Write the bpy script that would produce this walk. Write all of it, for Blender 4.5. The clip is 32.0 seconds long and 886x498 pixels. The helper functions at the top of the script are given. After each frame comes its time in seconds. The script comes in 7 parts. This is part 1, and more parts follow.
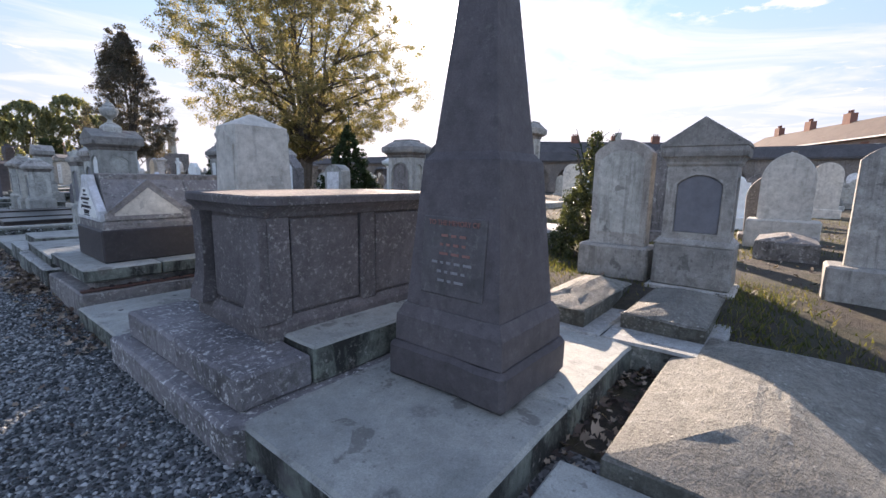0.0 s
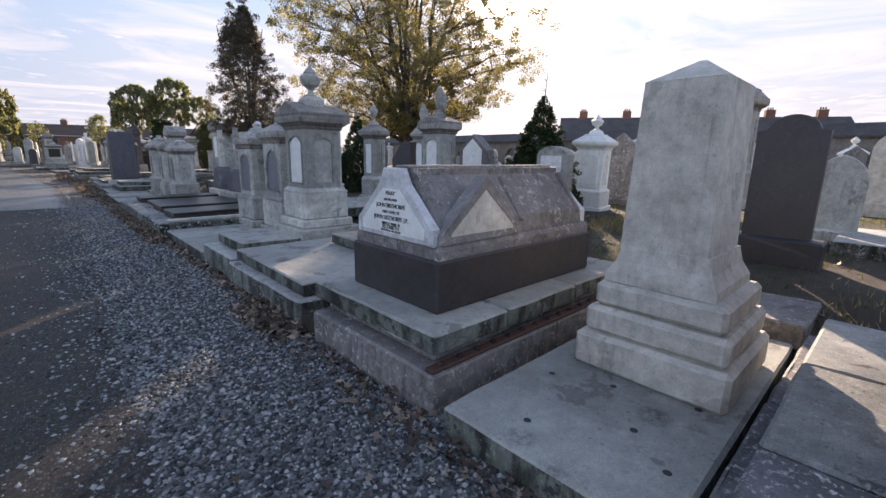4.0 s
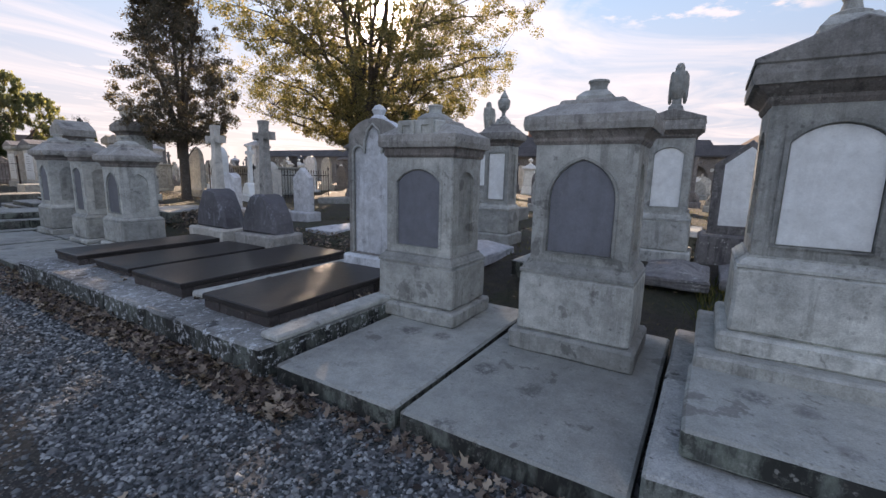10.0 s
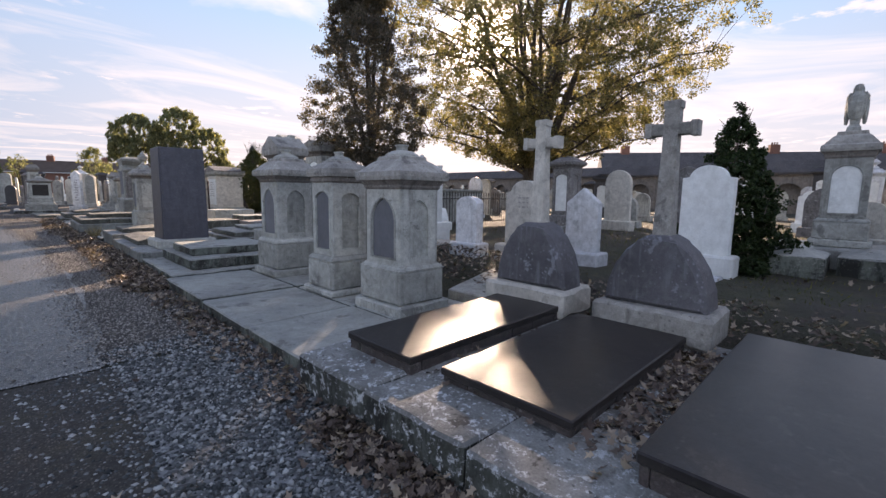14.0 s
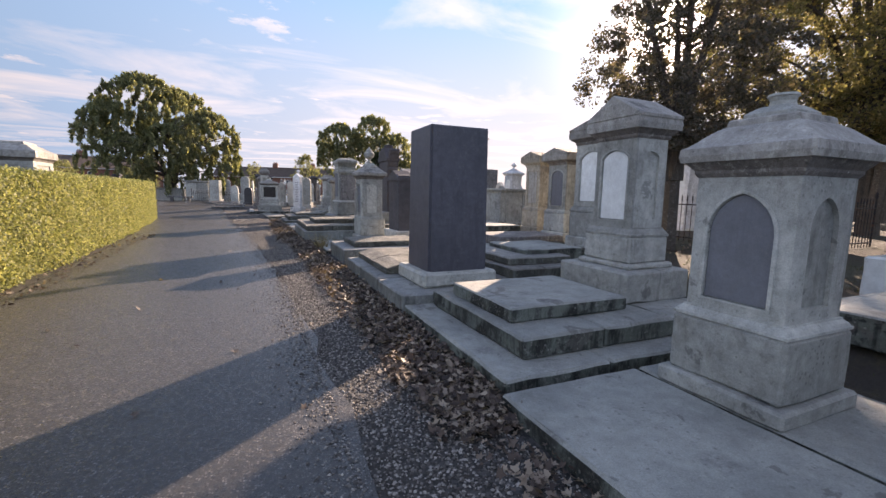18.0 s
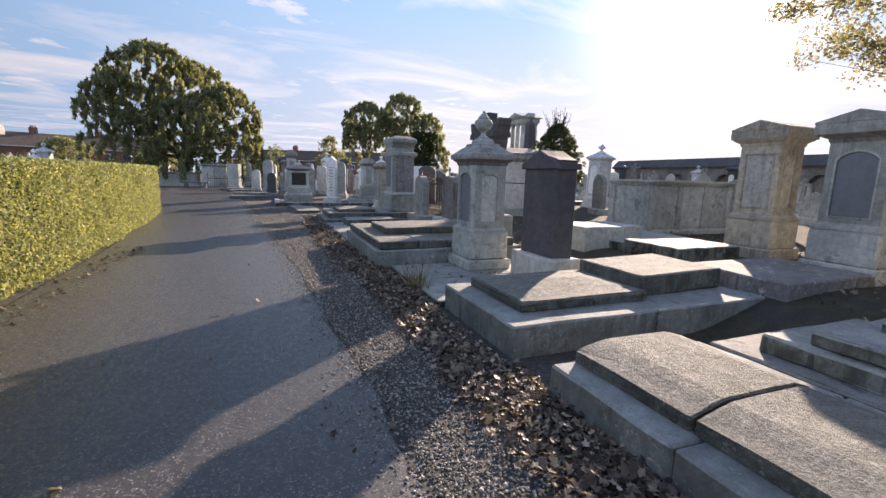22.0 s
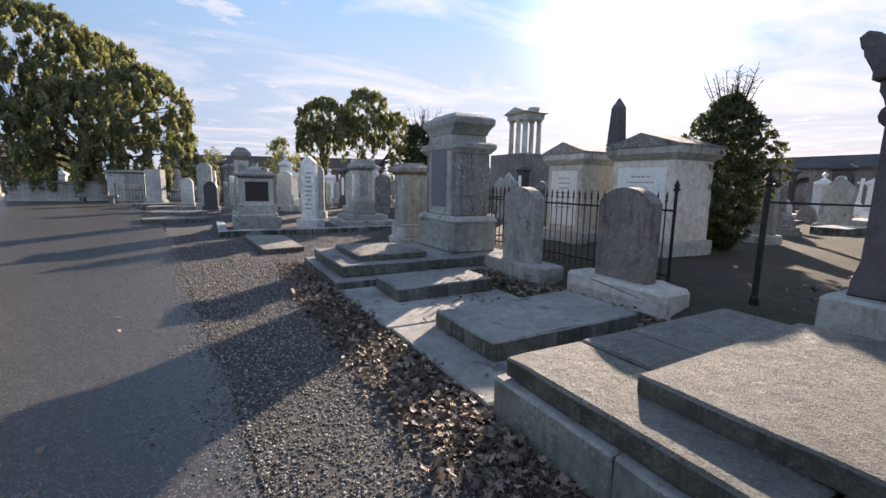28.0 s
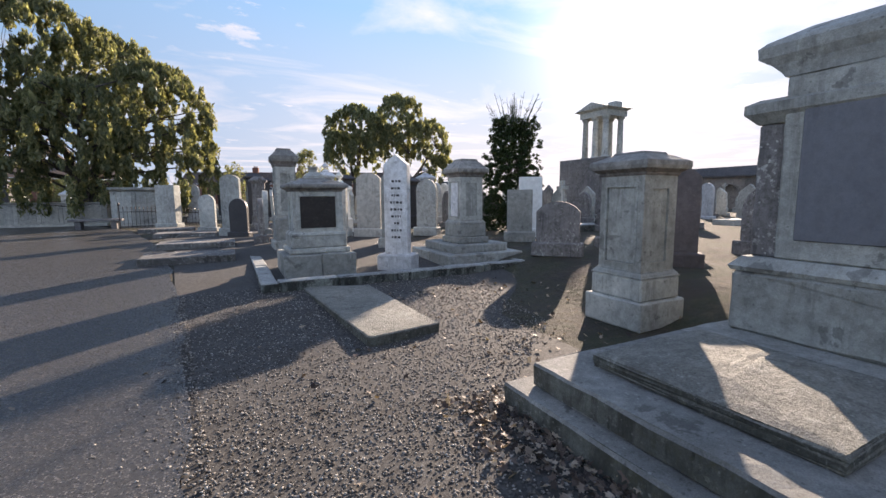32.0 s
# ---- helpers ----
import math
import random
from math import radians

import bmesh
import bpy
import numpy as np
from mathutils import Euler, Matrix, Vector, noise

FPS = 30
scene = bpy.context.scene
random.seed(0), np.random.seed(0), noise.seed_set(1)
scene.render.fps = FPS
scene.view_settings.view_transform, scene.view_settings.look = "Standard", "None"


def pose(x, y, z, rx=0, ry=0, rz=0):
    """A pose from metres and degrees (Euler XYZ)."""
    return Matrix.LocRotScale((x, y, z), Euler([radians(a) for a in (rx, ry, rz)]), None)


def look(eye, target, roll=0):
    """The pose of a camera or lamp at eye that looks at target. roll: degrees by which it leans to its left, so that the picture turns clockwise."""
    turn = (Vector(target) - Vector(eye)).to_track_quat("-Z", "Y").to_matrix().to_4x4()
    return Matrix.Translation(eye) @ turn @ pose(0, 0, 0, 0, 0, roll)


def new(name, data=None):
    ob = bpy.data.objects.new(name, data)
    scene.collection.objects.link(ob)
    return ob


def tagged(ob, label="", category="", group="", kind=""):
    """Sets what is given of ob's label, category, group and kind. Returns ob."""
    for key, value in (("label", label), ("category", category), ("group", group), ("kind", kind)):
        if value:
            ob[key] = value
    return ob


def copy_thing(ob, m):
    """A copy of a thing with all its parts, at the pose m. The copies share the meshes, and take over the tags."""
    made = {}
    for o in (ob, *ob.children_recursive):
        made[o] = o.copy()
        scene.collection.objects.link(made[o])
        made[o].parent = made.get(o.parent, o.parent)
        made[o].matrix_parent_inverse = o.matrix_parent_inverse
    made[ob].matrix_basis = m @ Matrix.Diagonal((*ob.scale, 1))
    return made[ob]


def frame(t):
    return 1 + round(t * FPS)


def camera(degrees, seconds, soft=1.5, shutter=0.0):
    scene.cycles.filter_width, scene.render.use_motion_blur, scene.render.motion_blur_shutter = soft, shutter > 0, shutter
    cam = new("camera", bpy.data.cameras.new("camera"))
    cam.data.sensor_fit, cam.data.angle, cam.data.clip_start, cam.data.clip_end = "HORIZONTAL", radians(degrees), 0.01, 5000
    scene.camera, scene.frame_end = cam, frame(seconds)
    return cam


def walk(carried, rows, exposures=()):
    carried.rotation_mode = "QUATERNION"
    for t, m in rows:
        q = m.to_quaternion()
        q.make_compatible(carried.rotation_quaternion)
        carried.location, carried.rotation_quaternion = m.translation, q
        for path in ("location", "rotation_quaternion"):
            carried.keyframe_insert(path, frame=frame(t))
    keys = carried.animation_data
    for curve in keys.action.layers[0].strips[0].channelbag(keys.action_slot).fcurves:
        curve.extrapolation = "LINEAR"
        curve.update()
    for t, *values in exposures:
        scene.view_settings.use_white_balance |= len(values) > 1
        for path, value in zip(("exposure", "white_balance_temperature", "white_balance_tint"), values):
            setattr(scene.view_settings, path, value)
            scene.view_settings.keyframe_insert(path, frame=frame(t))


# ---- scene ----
cam = camera(92.0, 32.0)
PATH = [
    (0, 0.016, 0.042, 1.529, 80.61, -0.99, -51.11),
    (0.5, 0.018, 0.433, 1.540, 79.66, -1.19, -49.58),
    (1, 0.029, 0.910, 1.549, 78.75, -1.28, -48.34),
    (1.5, 0.074, 1.450, 1.571, 78.17, -1.03, -46.39),
    (2, -0.088, 1.910, 1.552, 77.96, -1.22, -45.20),
    (2.5, -0.260, 2.392, 1.561, 77.67, -1.19, -44.56),
    (3, -0.408, 2.892, 1.553, 77.81, -1.06, -43.58),
    (3.5, -0.536, 3.352, 1.555, 77.81, -1.04, -43.34),
    (4, -0.575, 3.858, 1.590, 77.75, -0.97, -43.05),
    (4.5, -0.712, 4.387, 1.598, 77.94, -1.01, -44.09),
    (6.5, -0.869, 6.554, 1.497, 80.05, -1.18, -50.23),
    (7, -0.867, 7.101, 1.462, 80.28, -1.24, -51.59),
    (7.5, -0.826, 7.651, 1.497, 80.13, -1.10, -53.32),
    (8, -0.849, 8.205, 1.518, 79.88, -1.05, -54.82),
    (8.5, -0.826, 8.823, 1.548, 79.60, -1.06, -56.04),
    (9, -0.854, 9.424, 1.531, 79.80, -1.31, -57.24),
    (9.5, -0.819, 10.001, 1.519, 79.84, -1.32, -57.91),
    (10, -0.782, 10.608, 1.522, 79.99, -1.35, -58.22),
    (10.5, -0.810, 11.181, 1.514, 80.30, -1.52, -57.79),
    (11, -0.782, 11.798, 1.534, 80.67, -1.51, -56.87),
    (11.5, -0.767, 12.407, 1.511, 81.07, -1.64, -56.53),
    (12, -0.685, 13.016, 1.516, 81.49, -1.68, -56.72),
    (12.5, -0.643, 13.592, 1.503, 81.83, -1.70, -57.08),
    (13, -0.575, 14.182, 1.508, 82.05, -1.74, -56.96),
    (13.5, -0.546, 14.741, 1.467, 82.57, -1.36, -52.90),
    (14, -0.446, 15.240, 1.458, 82.67, -0.87, -44.80),
    (14.5, -0.360, 15.842, 1.427, 82.51, -1.02, -37.07),
    (15, -0.300, 16.411, 1.409, 82.45, -1.28, -32.11),
    (15.5, -0.280, 16.973, 1.393, 82.49, -1.42, -28.25),
    (17.5, -0.405, 19.683, 1.456, 82.56, -1.18, -24.45),
    (18, -0.419, 20.344, 1.459, 82.58, -1.14, -23.97),
    (18.5, -0.420, 21.049, 1.471, 82.50, -1.08, -23.73),
    (19, -0.544, 21.692, 1.511, 82.30, -0.99, -23.33),
    (19.5, -0.625, 22.347, 1.515, 82.16, -0.96, -22.90),
    (20, -0.690, 23.001, 1.538, 81.98, -0.88, -22.10),
    (20.5, -0.700, 23.677, 1.562, 81.59, -1.09, -21.64),
    (21, -0.651, 24.383, 1.589, 81.17, -1.30, -21.26),
    (21.5, -0.689, 25.098, 1.583, 80.82, -1.49, -21.58),
    (22, -0.718, 25.695, 1.593, 80.49, -1.55, -21.75),
    (22.5, -0.792, 26.291, 1.591, 80.26, -1.58, -22.01),
    (23, -0.846, 26.891, 1.618, 79.98, -1.38, -22.52),
    (23.5, -0.874, 27.492, 1.620, 79.84, -1.27, -22.99),
    (24, -0.817, 28.060, 1.647, 79.68, -1.16, -23.49),
    (24.5, -0.805, 28.655, 1.645, 79.81, -1.27, -23.99),
    (26.5, -0.877, 31.246, 1.637, 80.60, -0.90, -26.96),
    (27, -0.822, 31.911, 1.641, 80.94, -0.90, -27.50),
    (27.5, -0.800, 32.668, 1.664, 81.15, -0.85, -28.23),
    (28, -0.769, 33.434, 1.640, 81.40, -0.95, -28.70),
    (28.5, -0.740, 34.179, 1.657, 81.60, -0.95, -29.38),
    (29, -0.734, 34.905, 1.642, 81.94, -0.90, -29.73),
    (29.5, -0.740, 35.713, 1.661, 82.02, -0.75, -30.02),
    (30, -0.816, 36.431, 1.669, 82.12, -0.72, -29.97),
    (30.5, -0.903, 37.148, 1.680, 82.31, -0.53, -29.81),
    (31, -0.995, 37.912, 1.660, 82.57, -0.35, -29.42),
    (31.5, -0.978, 38.675, 1.611, 82.92, 0.07, -28.11),
    (32, -0.993, 39.395, 1.598, 83.11, 0.33, -26.90),
]
EXPOSURES = [(0.0, 1.68, 6700, 24), (2.0, 1.62, 6750, 24), (4.0, 1.57, 7150, 26), (9.0, 1.45, 7350, 26), (12.0, 1.48, 7450, 27), (15.0, 1.54, 7450, 28), (20.0, 1.52, 6950, 26), (25.0, 1.36, 6600, 21), (32.0, 1.44, 6750, 22)]
SKY, SUN, CLOUD = 0.156, 4.3, 3.2
GLOW = (0.02, 2.7, 60.0, 900.0)
walk(cam, [(t, pose(*p)) for t, *p in PATH], exposures=EXPOSURES)

# ---- light ----
SUN_EL, SUN_AZ = radians(18.8), radians(50.0)
SUN_DIR = Vector((math.sin(SUN_AZ) * math.cos(SUN_EL), math.cos(SUN_AZ) * math.cos(SUN_EL), math.sin(SUN_EL)))


def build_world():
    w = bpy.data.worlds.new("world")
    scene.world = w
    w.use_nodes = True
    nt = w.node_tree
    nt.nodes.clear()
    N, L = nt.nodes.new, nt.links.new
    out, bg = N("ShaderNodeOutputWorld"), N("ShaderNodeBackground")
    sky = N("ShaderNodeTexSky")
    sky.sky_type, sky.sun_disc = "NISHITA", False
    sky.sun_elevation, sky.sun_rotation = SUN_EL, SUN_AZ
    sky.altitude, sky.air_density, sky.dust_density, sky.ozone_density = 20, 1.0, 0.2, 2.0
    tc = N("ShaderNodeTexCoord")
    # thin streaky cloud, laid on a flat layer overhead
    sep = N("ShaderNodeSeparateXYZ")
    L(tc.outputs["Generated"], sep.inputs[0])
    zc = N("ShaderNodeMath"); zc.operation = "MAXIMUM"; zc.inputs[1].default_value = 0.045
    L(sep.outputs[2], zc.inputs[0])
    dx, dy = N("ShaderNodeMath"), N("ShaderNodeMath")
    dx.operation = dy.operation = "DIVIDE"
    L(sep.outputs[0], dx.inputs[0]); L(zc.outputs[0], dx.inputs[1])
    L(sep.outputs[1], dy.inputs[0]); L(zc.outputs[0], dy.inputs[1])
    com = N("ShaderNodeCombineXYZ")
    L(dx.outputs[0], com.inputs[0]); L(dy.outputs[0], com.inputs[1])
    mp = N("ShaderNodeMapping")
    mp.inputs["Rotation"].default_value = (0, 0, radians(-38))
    mp.inputs["Scale"].default_value = (0.46, 0.58, 1)
    L(com.outputs[0], mp.inputs[0])
    n1 = N("ShaderNodeTexNoise")
    n1.inputs["Scale"].default_value, n1.inputs["Detail"].default_value = 1.0, 10
    n1.inputs["Roughness"].default_value, n1.inputs["Distortion"].default_value = 0.58, 0.9
    L(mp.outputs[0], n1.inputs["Vector"])
    ramp = N("ShaderNodeValToRGB")
    ramp.color_ramp.elements[0].position, ramp.color_ramp.elements[1].position = 0.47, 0.68
    L(n1.outputs["Fac"], ramp.inputs[0])
    # haze that thickens round the sun and along the horizon
    dot = N("ShaderNodeVectorMath"); dot.operation = "DOT_PRODUCT"
    dot.inputs[1].default_value = SUN_DIR
    L(tc.outputs["Generated"], dot.inputs[0])
    glows = []
    for power, gain in ((7.0, GLOW[0]), (85.0, GLOW[1]), (700.0, GLOW[2]), (9000.0, GLOW[3])):
        mx = N("ShaderNodeMath"); mx.operation = "MAXIMUM"; mx.inputs[1].default_value = 0.0
        L(dot.outputs["Value"], mx.inputs[0])
        pw = N("ShaderNodeMath"); pw.operation = "POWER"; pw.inputs[1].default_value = power
        L(mx.outputs[0], pw.inputs[0])
        ml = N("ShaderNodeMath"); ml.operation = "MULTIPLY"; ml.inputs[1].default_value = gain
        L(pw.outputs[0], ml.inputs[0])
        glows.append(ml)
    add = glows[0]
    for g in glows[1:]:
        a = N("ShaderNodeMath"); a.operation = "ADD"
        L(add.outputs[0], a.inputs[0]); L(g.outputs[0], a.inputs[1])
        add = a
    tint = N("ShaderNodeMix"); tint.data_type = "RGBA"; tint.blend_type = "MULTIPLY"
    tint.inputs["Factor"].default_value = 1
    tint.inputs["A"].default_value = (1.0, 0.93, 0.80, 1)
    L(add.outputs[0], tint.inputs["B"])
    # thin cloud evens out the brightness of the clear sky
    cap = N("ShaderNodeMix"); cap.data_type = "RGBA"; cap.blend_type = "DARKEN"
    cap.inputs["Factor"].default_value = 1
    cap.inputs["B"].default_value = (1.12, 2.03, 3.08, 1)
    L(sky.outputs[0], cap.inputs["A"])
    cloudc = N("ShaderNodeMix"); cloudc.data_type = "RGBA"; cloudc.blend_type = "MIX"
    cloudc.inputs["B"].default_value = (CLOUD, CLOUD * 1.0, CLOUD * 1.02, 1)
    # a few small puffs
    n2, n3 = N("ShaderNodeTexNoise"), N("ShaderNodeTexNoise")
    for nn, sc, rg in ((n2, 2.6, 0.6), (n3, 0.55, 0.5)):
        nn.inputs["Scale"].default_value, nn.inputs["Detail"].default_value, nn.inputs["Roughness"].default_value = sc, 7, rg
        L(com.outputs[0], nn.inputs["Vector"])
    r2, r3 = N("ShaderNodeValToRGB"), N("ShaderNodeValToRGB")
    for rr, nn, lo, hi in ((r2, n2, 0.54, 0.62), (r3, n3, 0.50, 0.60)):
        rr.color_ramp.elements[0].position, rr.color_ramp.elements[1].position = lo, hi
        L(nn.outputs["Fac"], rr.inputs[0])
    pf = N("ShaderNodeMath"); pf.operation = "MULTIPLY"
    L(r2.outputs[0], pf.inputs[0]); L(r3.outputs[0], pf.inputs[1])
    mx2 = N("ShaderNodeMath"); mx2.operation = "MAXIMUM"
    L(ramp.outputs[0], mx2.inputs[0]); L(pf.outputs[0], mx2.inputs[1])
    cf = N("ShaderNodeMath"); cf.operation = "MULTIPLY"; cf.inputs[1].default_value = 0.8
    L(mx2.outputs[0], cf.inputs[0])
    L(cf.outputs[0], cloudc.inputs["Factor"])
    # pale haze low over the horizon
    hz = N("ShaderNodeMapRange")
    hz.inputs["From Min"].default_value, hz.inputs["From Max"].default_value = 0.38, 0.0
    hz.inputs["To Min"].default_value, hz.inputs["To Max"].default_value = 0.0, 0.85
    L(sep.outputs[2], hz.inputs["Value"])
    low = N("ShaderNodeMix"); low.data_type = "RGBA"
    low.inputs["B"].default_value = (3.1, 2.82, 2.4, 1)
    near = N("ShaderNodeMapRange")
    near.inputs["From Min"].default_value, near.inputs["From Max"].default_value = 0.45, 0.92
    near.inputs["To Min"].default_value, near.inputs["To Max"].default_value = 0.25, 1.0
    L(dot.outputs["Value"], near.inputs["Value"])
    hn = N("ShaderNodeMath"); hn.operation = "MULTIPLY"
    L(hz.outputs[0], hn.inputs[0]); L(near.outputs[0], hn.inputs[1])
    L(hn.outputs[0], low.inputs["Factor"]); L(cap.outputs["Result"], low.inputs["A"])
    L(low.outputs["Result"], cloudc.inputs["A"])
    full = N("ShaderNodeMix"); full.data_type = "RGBA"; full.blend_type = "ADD"
    full.inputs["Factor"].default_value = 1
    half = N("ShaderNodeMapRange")
    half.inputs["From Min"].default_value, half.inputs["From Max"].default_value = -1.0, 1.0
    L(dot.outputs["Value"], half.inputs["Value"])
    dim = N("ShaderNodeValToRGB")
    stops = dim.color_ramp.elements
    stops[0].position, stops[0].color = 0.25, (1.0, 1.0, 1.0, 1)
    stops[1].position, stops[1].color = 0.97, (0.86, 0.86, 0.86, 1)
    lowest = stops.new(0.64)
    lowest.color = (0.54, 0.54, 0.54, 1)
    L(half.outputs[0], dim.inputs[0])
    away = N("ShaderNodeMix"); away.data_type = "RGBA"; away.blend_type = "MULTIPLY"
    away.inputs["Factor"].default_value = 1
    L(cloudc.outputs["Result"], away.inputs["A"]); L(dim.outputs[0], away.inputs["B"])
    L(away.outputs["Result"], full.inputs["A"]); L(tint.outputs["Result"], full.inputs["B"])
    L(full.outputs["Result"], bg.inputs["Color"])
    bg.inputs["Strength"].default_value = SKY
    L(bg.outputs[0], out.inputs[0])


build_world()
sun_data = bpy.data.lights.new("sun", "SUN")
sun_data.energy, sun_data.angle, sun_data.color = SUN, radians(0.55), (1.0, 0.87, 0.68)
sun_lamp = new("sun", sun_data)
sun_lamp.matrix_world = look(SUN_DIR * 60, (0, 0, 0))


# ---- materials ----
def mat_new(name, rough=0.8, metal=0.0):
    m = bpy.data.materials.new(name)
    m.use_nodes = True
    b = m.node_tree.nodes["Principled BSDF"]
    b.inputs["Roughness"].default_value, b.inputs["Metallic"].default_value = rough, metal
    return m, m.node_tree, b


def noise_node(nt, vec, scale, detail=4, rough=0.6, distort=0.0):
    n = nt.nodes.new("ShaderNodeTexNoise")
    n.inputs["Scale"].default_value, n.inputs["Detail"].default_value = scale, detail
    n.inputs["Roughness"].default_value, n.inputs["Distortion"].default_value = rough, distort
    if vec:
        nt.links.new(vec, n.inputs["Vector"])
    return n.outputs["Fac"]


def ramp_node(nt, fac, lo, hi, c0=(0, 0, 0, 1), c1=(1, 1, 1, 1)):
    r = nt.nodes.new("ShaderNodeValToRGB")
    e = r.color_ramp.elements
    e[0].position, e[1].position, e[0].color, e[1].color = lo, hi, c0, c1
    nt.links.new(fac, r.inputs[0])
    return r.outputs[0]


def mix_node(nt, fac, a, b, mode="MIX"):
    x = nt.nodes.new("ShaderNodeMix")
    x.data_type, x.blend_type = "RGBA", mode
    for key, v in (("Factor", fac), ("A", a), ("B", b)):
        if isinstance(v, (int, float)):
            x.inputs[key].default_value = v
        elif isinstance(v, tuple):
            x.inputs[key].default_value = (*v[:3], 1)
        else:
            nt.links.new(v, x.inputs[key])
    return x.outputs["Result"]


def bump_node(nt, b, heights):
    """heights: rows of (socket, strength, distance), one bump after the other."""
    last = None
    for sock, strength, dist in heights:
        n = nt.nodes.new("ShaderNodeBump")
        n.inputs["Strength"].default_value, n.inputs["Distance"].default_value = strength, dist
        nt.links.new(sock, n.inputs["Height"])
        if last:
            nt.links.new(last, n.inputs["Normal"])
        last = n.outputs[0]
    nt.links.new(last, b.inputs["Normal"])


def position(nt, offset_random=True):
    g = nt.nodes.new("ShaderNodeNewGeometry")
    return g.outputs["Position"]


def vary(nt, col, amount):
    """Each object a little lighter or darker than the next."""
    o = nt.nodes.new("ShaderNodeObjectInfo")
    r = nt.nodes.new("ShaderNodeMapRange")
    r.inputs["To Min"].default_value, r.inputs["To Max"].default_value = 1 - amount, 1 + amount * 0.6
    nt.links.new(o.outputs["Random"], r.inputs["Value"])
    return mix_node(nt, 1.0, col, r.outputs[0], "MULTIPLY")


def scaled(nt, p, sx, sy, sz):
    mp = nt.nodes.new("ShaderNodeMapping")
    mp.inputs["Scale"].default_value = (sx, sy, sz)
    nt.links.new(p, mp.inputs[0])
    return mp.outputs[0]


def stone(name, c1, c2, lichen=0.3, stain=0.4, rough=0.85, bump=0.5, fine=70, stainc=(0.05, 0.047, 0.045),
          lichenc=(0.55, 0.56, 0.5), varied=0.2, grime=0.65, crust=20, sides=0.75, cover=0.44, sidec=None, blots=0.0, grain=1.0, soot_and_shade=0.0):
    """Weathered stone: broad tone, soft mottling, grain, sparse dark stains, run-down streaks on upright faces and
    crusts of lichen in patches. Upright faces can also take black patches and an even, painted-in shade.
    """
    m, nt, b = mat_new(name, rough)
    p = position(nt)
    geo = nt.nodes.new("ShaderNodeNewGeometry")
    nz = nt.nodes.new("ShaderNodeSeparateXYZ")
    nt.links.new(geo.outputs["True Normal"], nz.inputs[0])
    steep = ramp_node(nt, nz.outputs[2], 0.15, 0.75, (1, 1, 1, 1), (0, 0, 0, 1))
    big = noise_node(nt, p, 0.8, 4, 0.55, 0.0)
    mid = noise_node(nt, p, 8.0, 9, 0.7, 0.0)
    small = noise_node(nt, p, fine * 1.6, 3, 0.6)
    pits = noise_node(nt, p, fine * 0.5, 5, 0.75)
    col = mix_node(nt, ramp_node(nt, big, 0.36, 0.64), c1, c2)
    lo = 1 - 0.5 * grime
    col = mix_node(nt, 1.0, col, ramp_node(nt, mid, 0.30, 0.66, (lo, lo, lo * 0.98, 1), (1.18, 1.18, 1.18, 1)), "MULTIPLY")
    col = mix_node(nt, 0.55 * grain, col, ramp_node(nt, small, 0.28, 0.72, (0.5, 0.5, 0.5, 1), (1.42, 1.42, 1.42, 1)), "MULTIPLY")
    col = mix_node(nt, 0.5 * grain, col, ramp_node(nt, pits, 0.31, 0.44, (0.42, 0.41, 0.39, 1), (1.2, 1.2, 1.2, 1)), "MULTIPLY")
    # runs of black dirt on upright faces, in groups
    run = ramp_node(nt, noise_node(nt, scaled(nt, p, 15, 15, 1.1), 1.0, 7, 0.66, 0.15), 0.51, 0.60)
    group = ramp_node(nt, noise_node(nt, p, 1.9, 6, 0.62), 0.45, 0.58)
    run = mix_node(nt, 1.0, mix_node(nt, 1.0, run, steep, "MULTIPLY"), group, "MULTIPLY")
    col = mix_node(nt, mix_node(nt, 1.0, run, (min(1.0, stain * 1.3) * min(1.0, sides + 0.25),) * 3, "MULTIPLY"), col, stainc if sidec is None else sidec)
    if soot_and_shade:
        # black patches of dirt on upright faces
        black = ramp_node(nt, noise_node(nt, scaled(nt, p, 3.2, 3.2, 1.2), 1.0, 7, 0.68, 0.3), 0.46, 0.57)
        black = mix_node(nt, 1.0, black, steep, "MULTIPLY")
        col = mix_node(nt, mix_node(nt, 1.0, black, (min(1.0, soot_and_shade * 1.2),) * 3, "MULTIPLY"), col, sidec or stainc)
        # all upright faces evenly darkened: shade painted into the colour
        side_shade = mix_node(nt, 1.0, steep, (min(1.0, soot_and_shade * 1.2),) * 3, "MULTIPLY")
        col = mix_node(nt, side_shade, col, mix_node(nt, 1.0, col, (0.42, 0.47, 0.43), "MULTIPLY"))
    # mottled algae on the sides
    side = mix_node(nt, 1.0, steep, ramp_node(nt, noise_node(nt, p, 15, 6, 0.62, 0.2), 0.50, 0.58), "MULTIPLY")
    side = mix_node(nt, 1.0, side, ramp_node(nt, noise_node(nt, p, 2.6, 4, 0.55), 0.40, 0.58), "MULTIPLY")
    col = mix_node(nt, mix_node(nt, 1.0, side, (sides * min(1.0, stain * 1.5),) * 3, "MULTIPLY"), col, sidec or (stainc[0] * 1.4, stainc[1] * 1.5, stainc[2] * 1.2))
    # broad damp patches and small hard-edged flakes
    damp = ramp_node(nt, noise_node(nt, p, 1.5, 6, 0.55, 0.3), 0.47, 0.60)
    col = mix_node(nt, mix_node(nt, 1.0, damp, (stain * 0.42,) * 3, "MULTIPLY"), col, mix_node(nt, 1.0, col, (0.52, 0.53, 0.55), "MULTIPLY"))
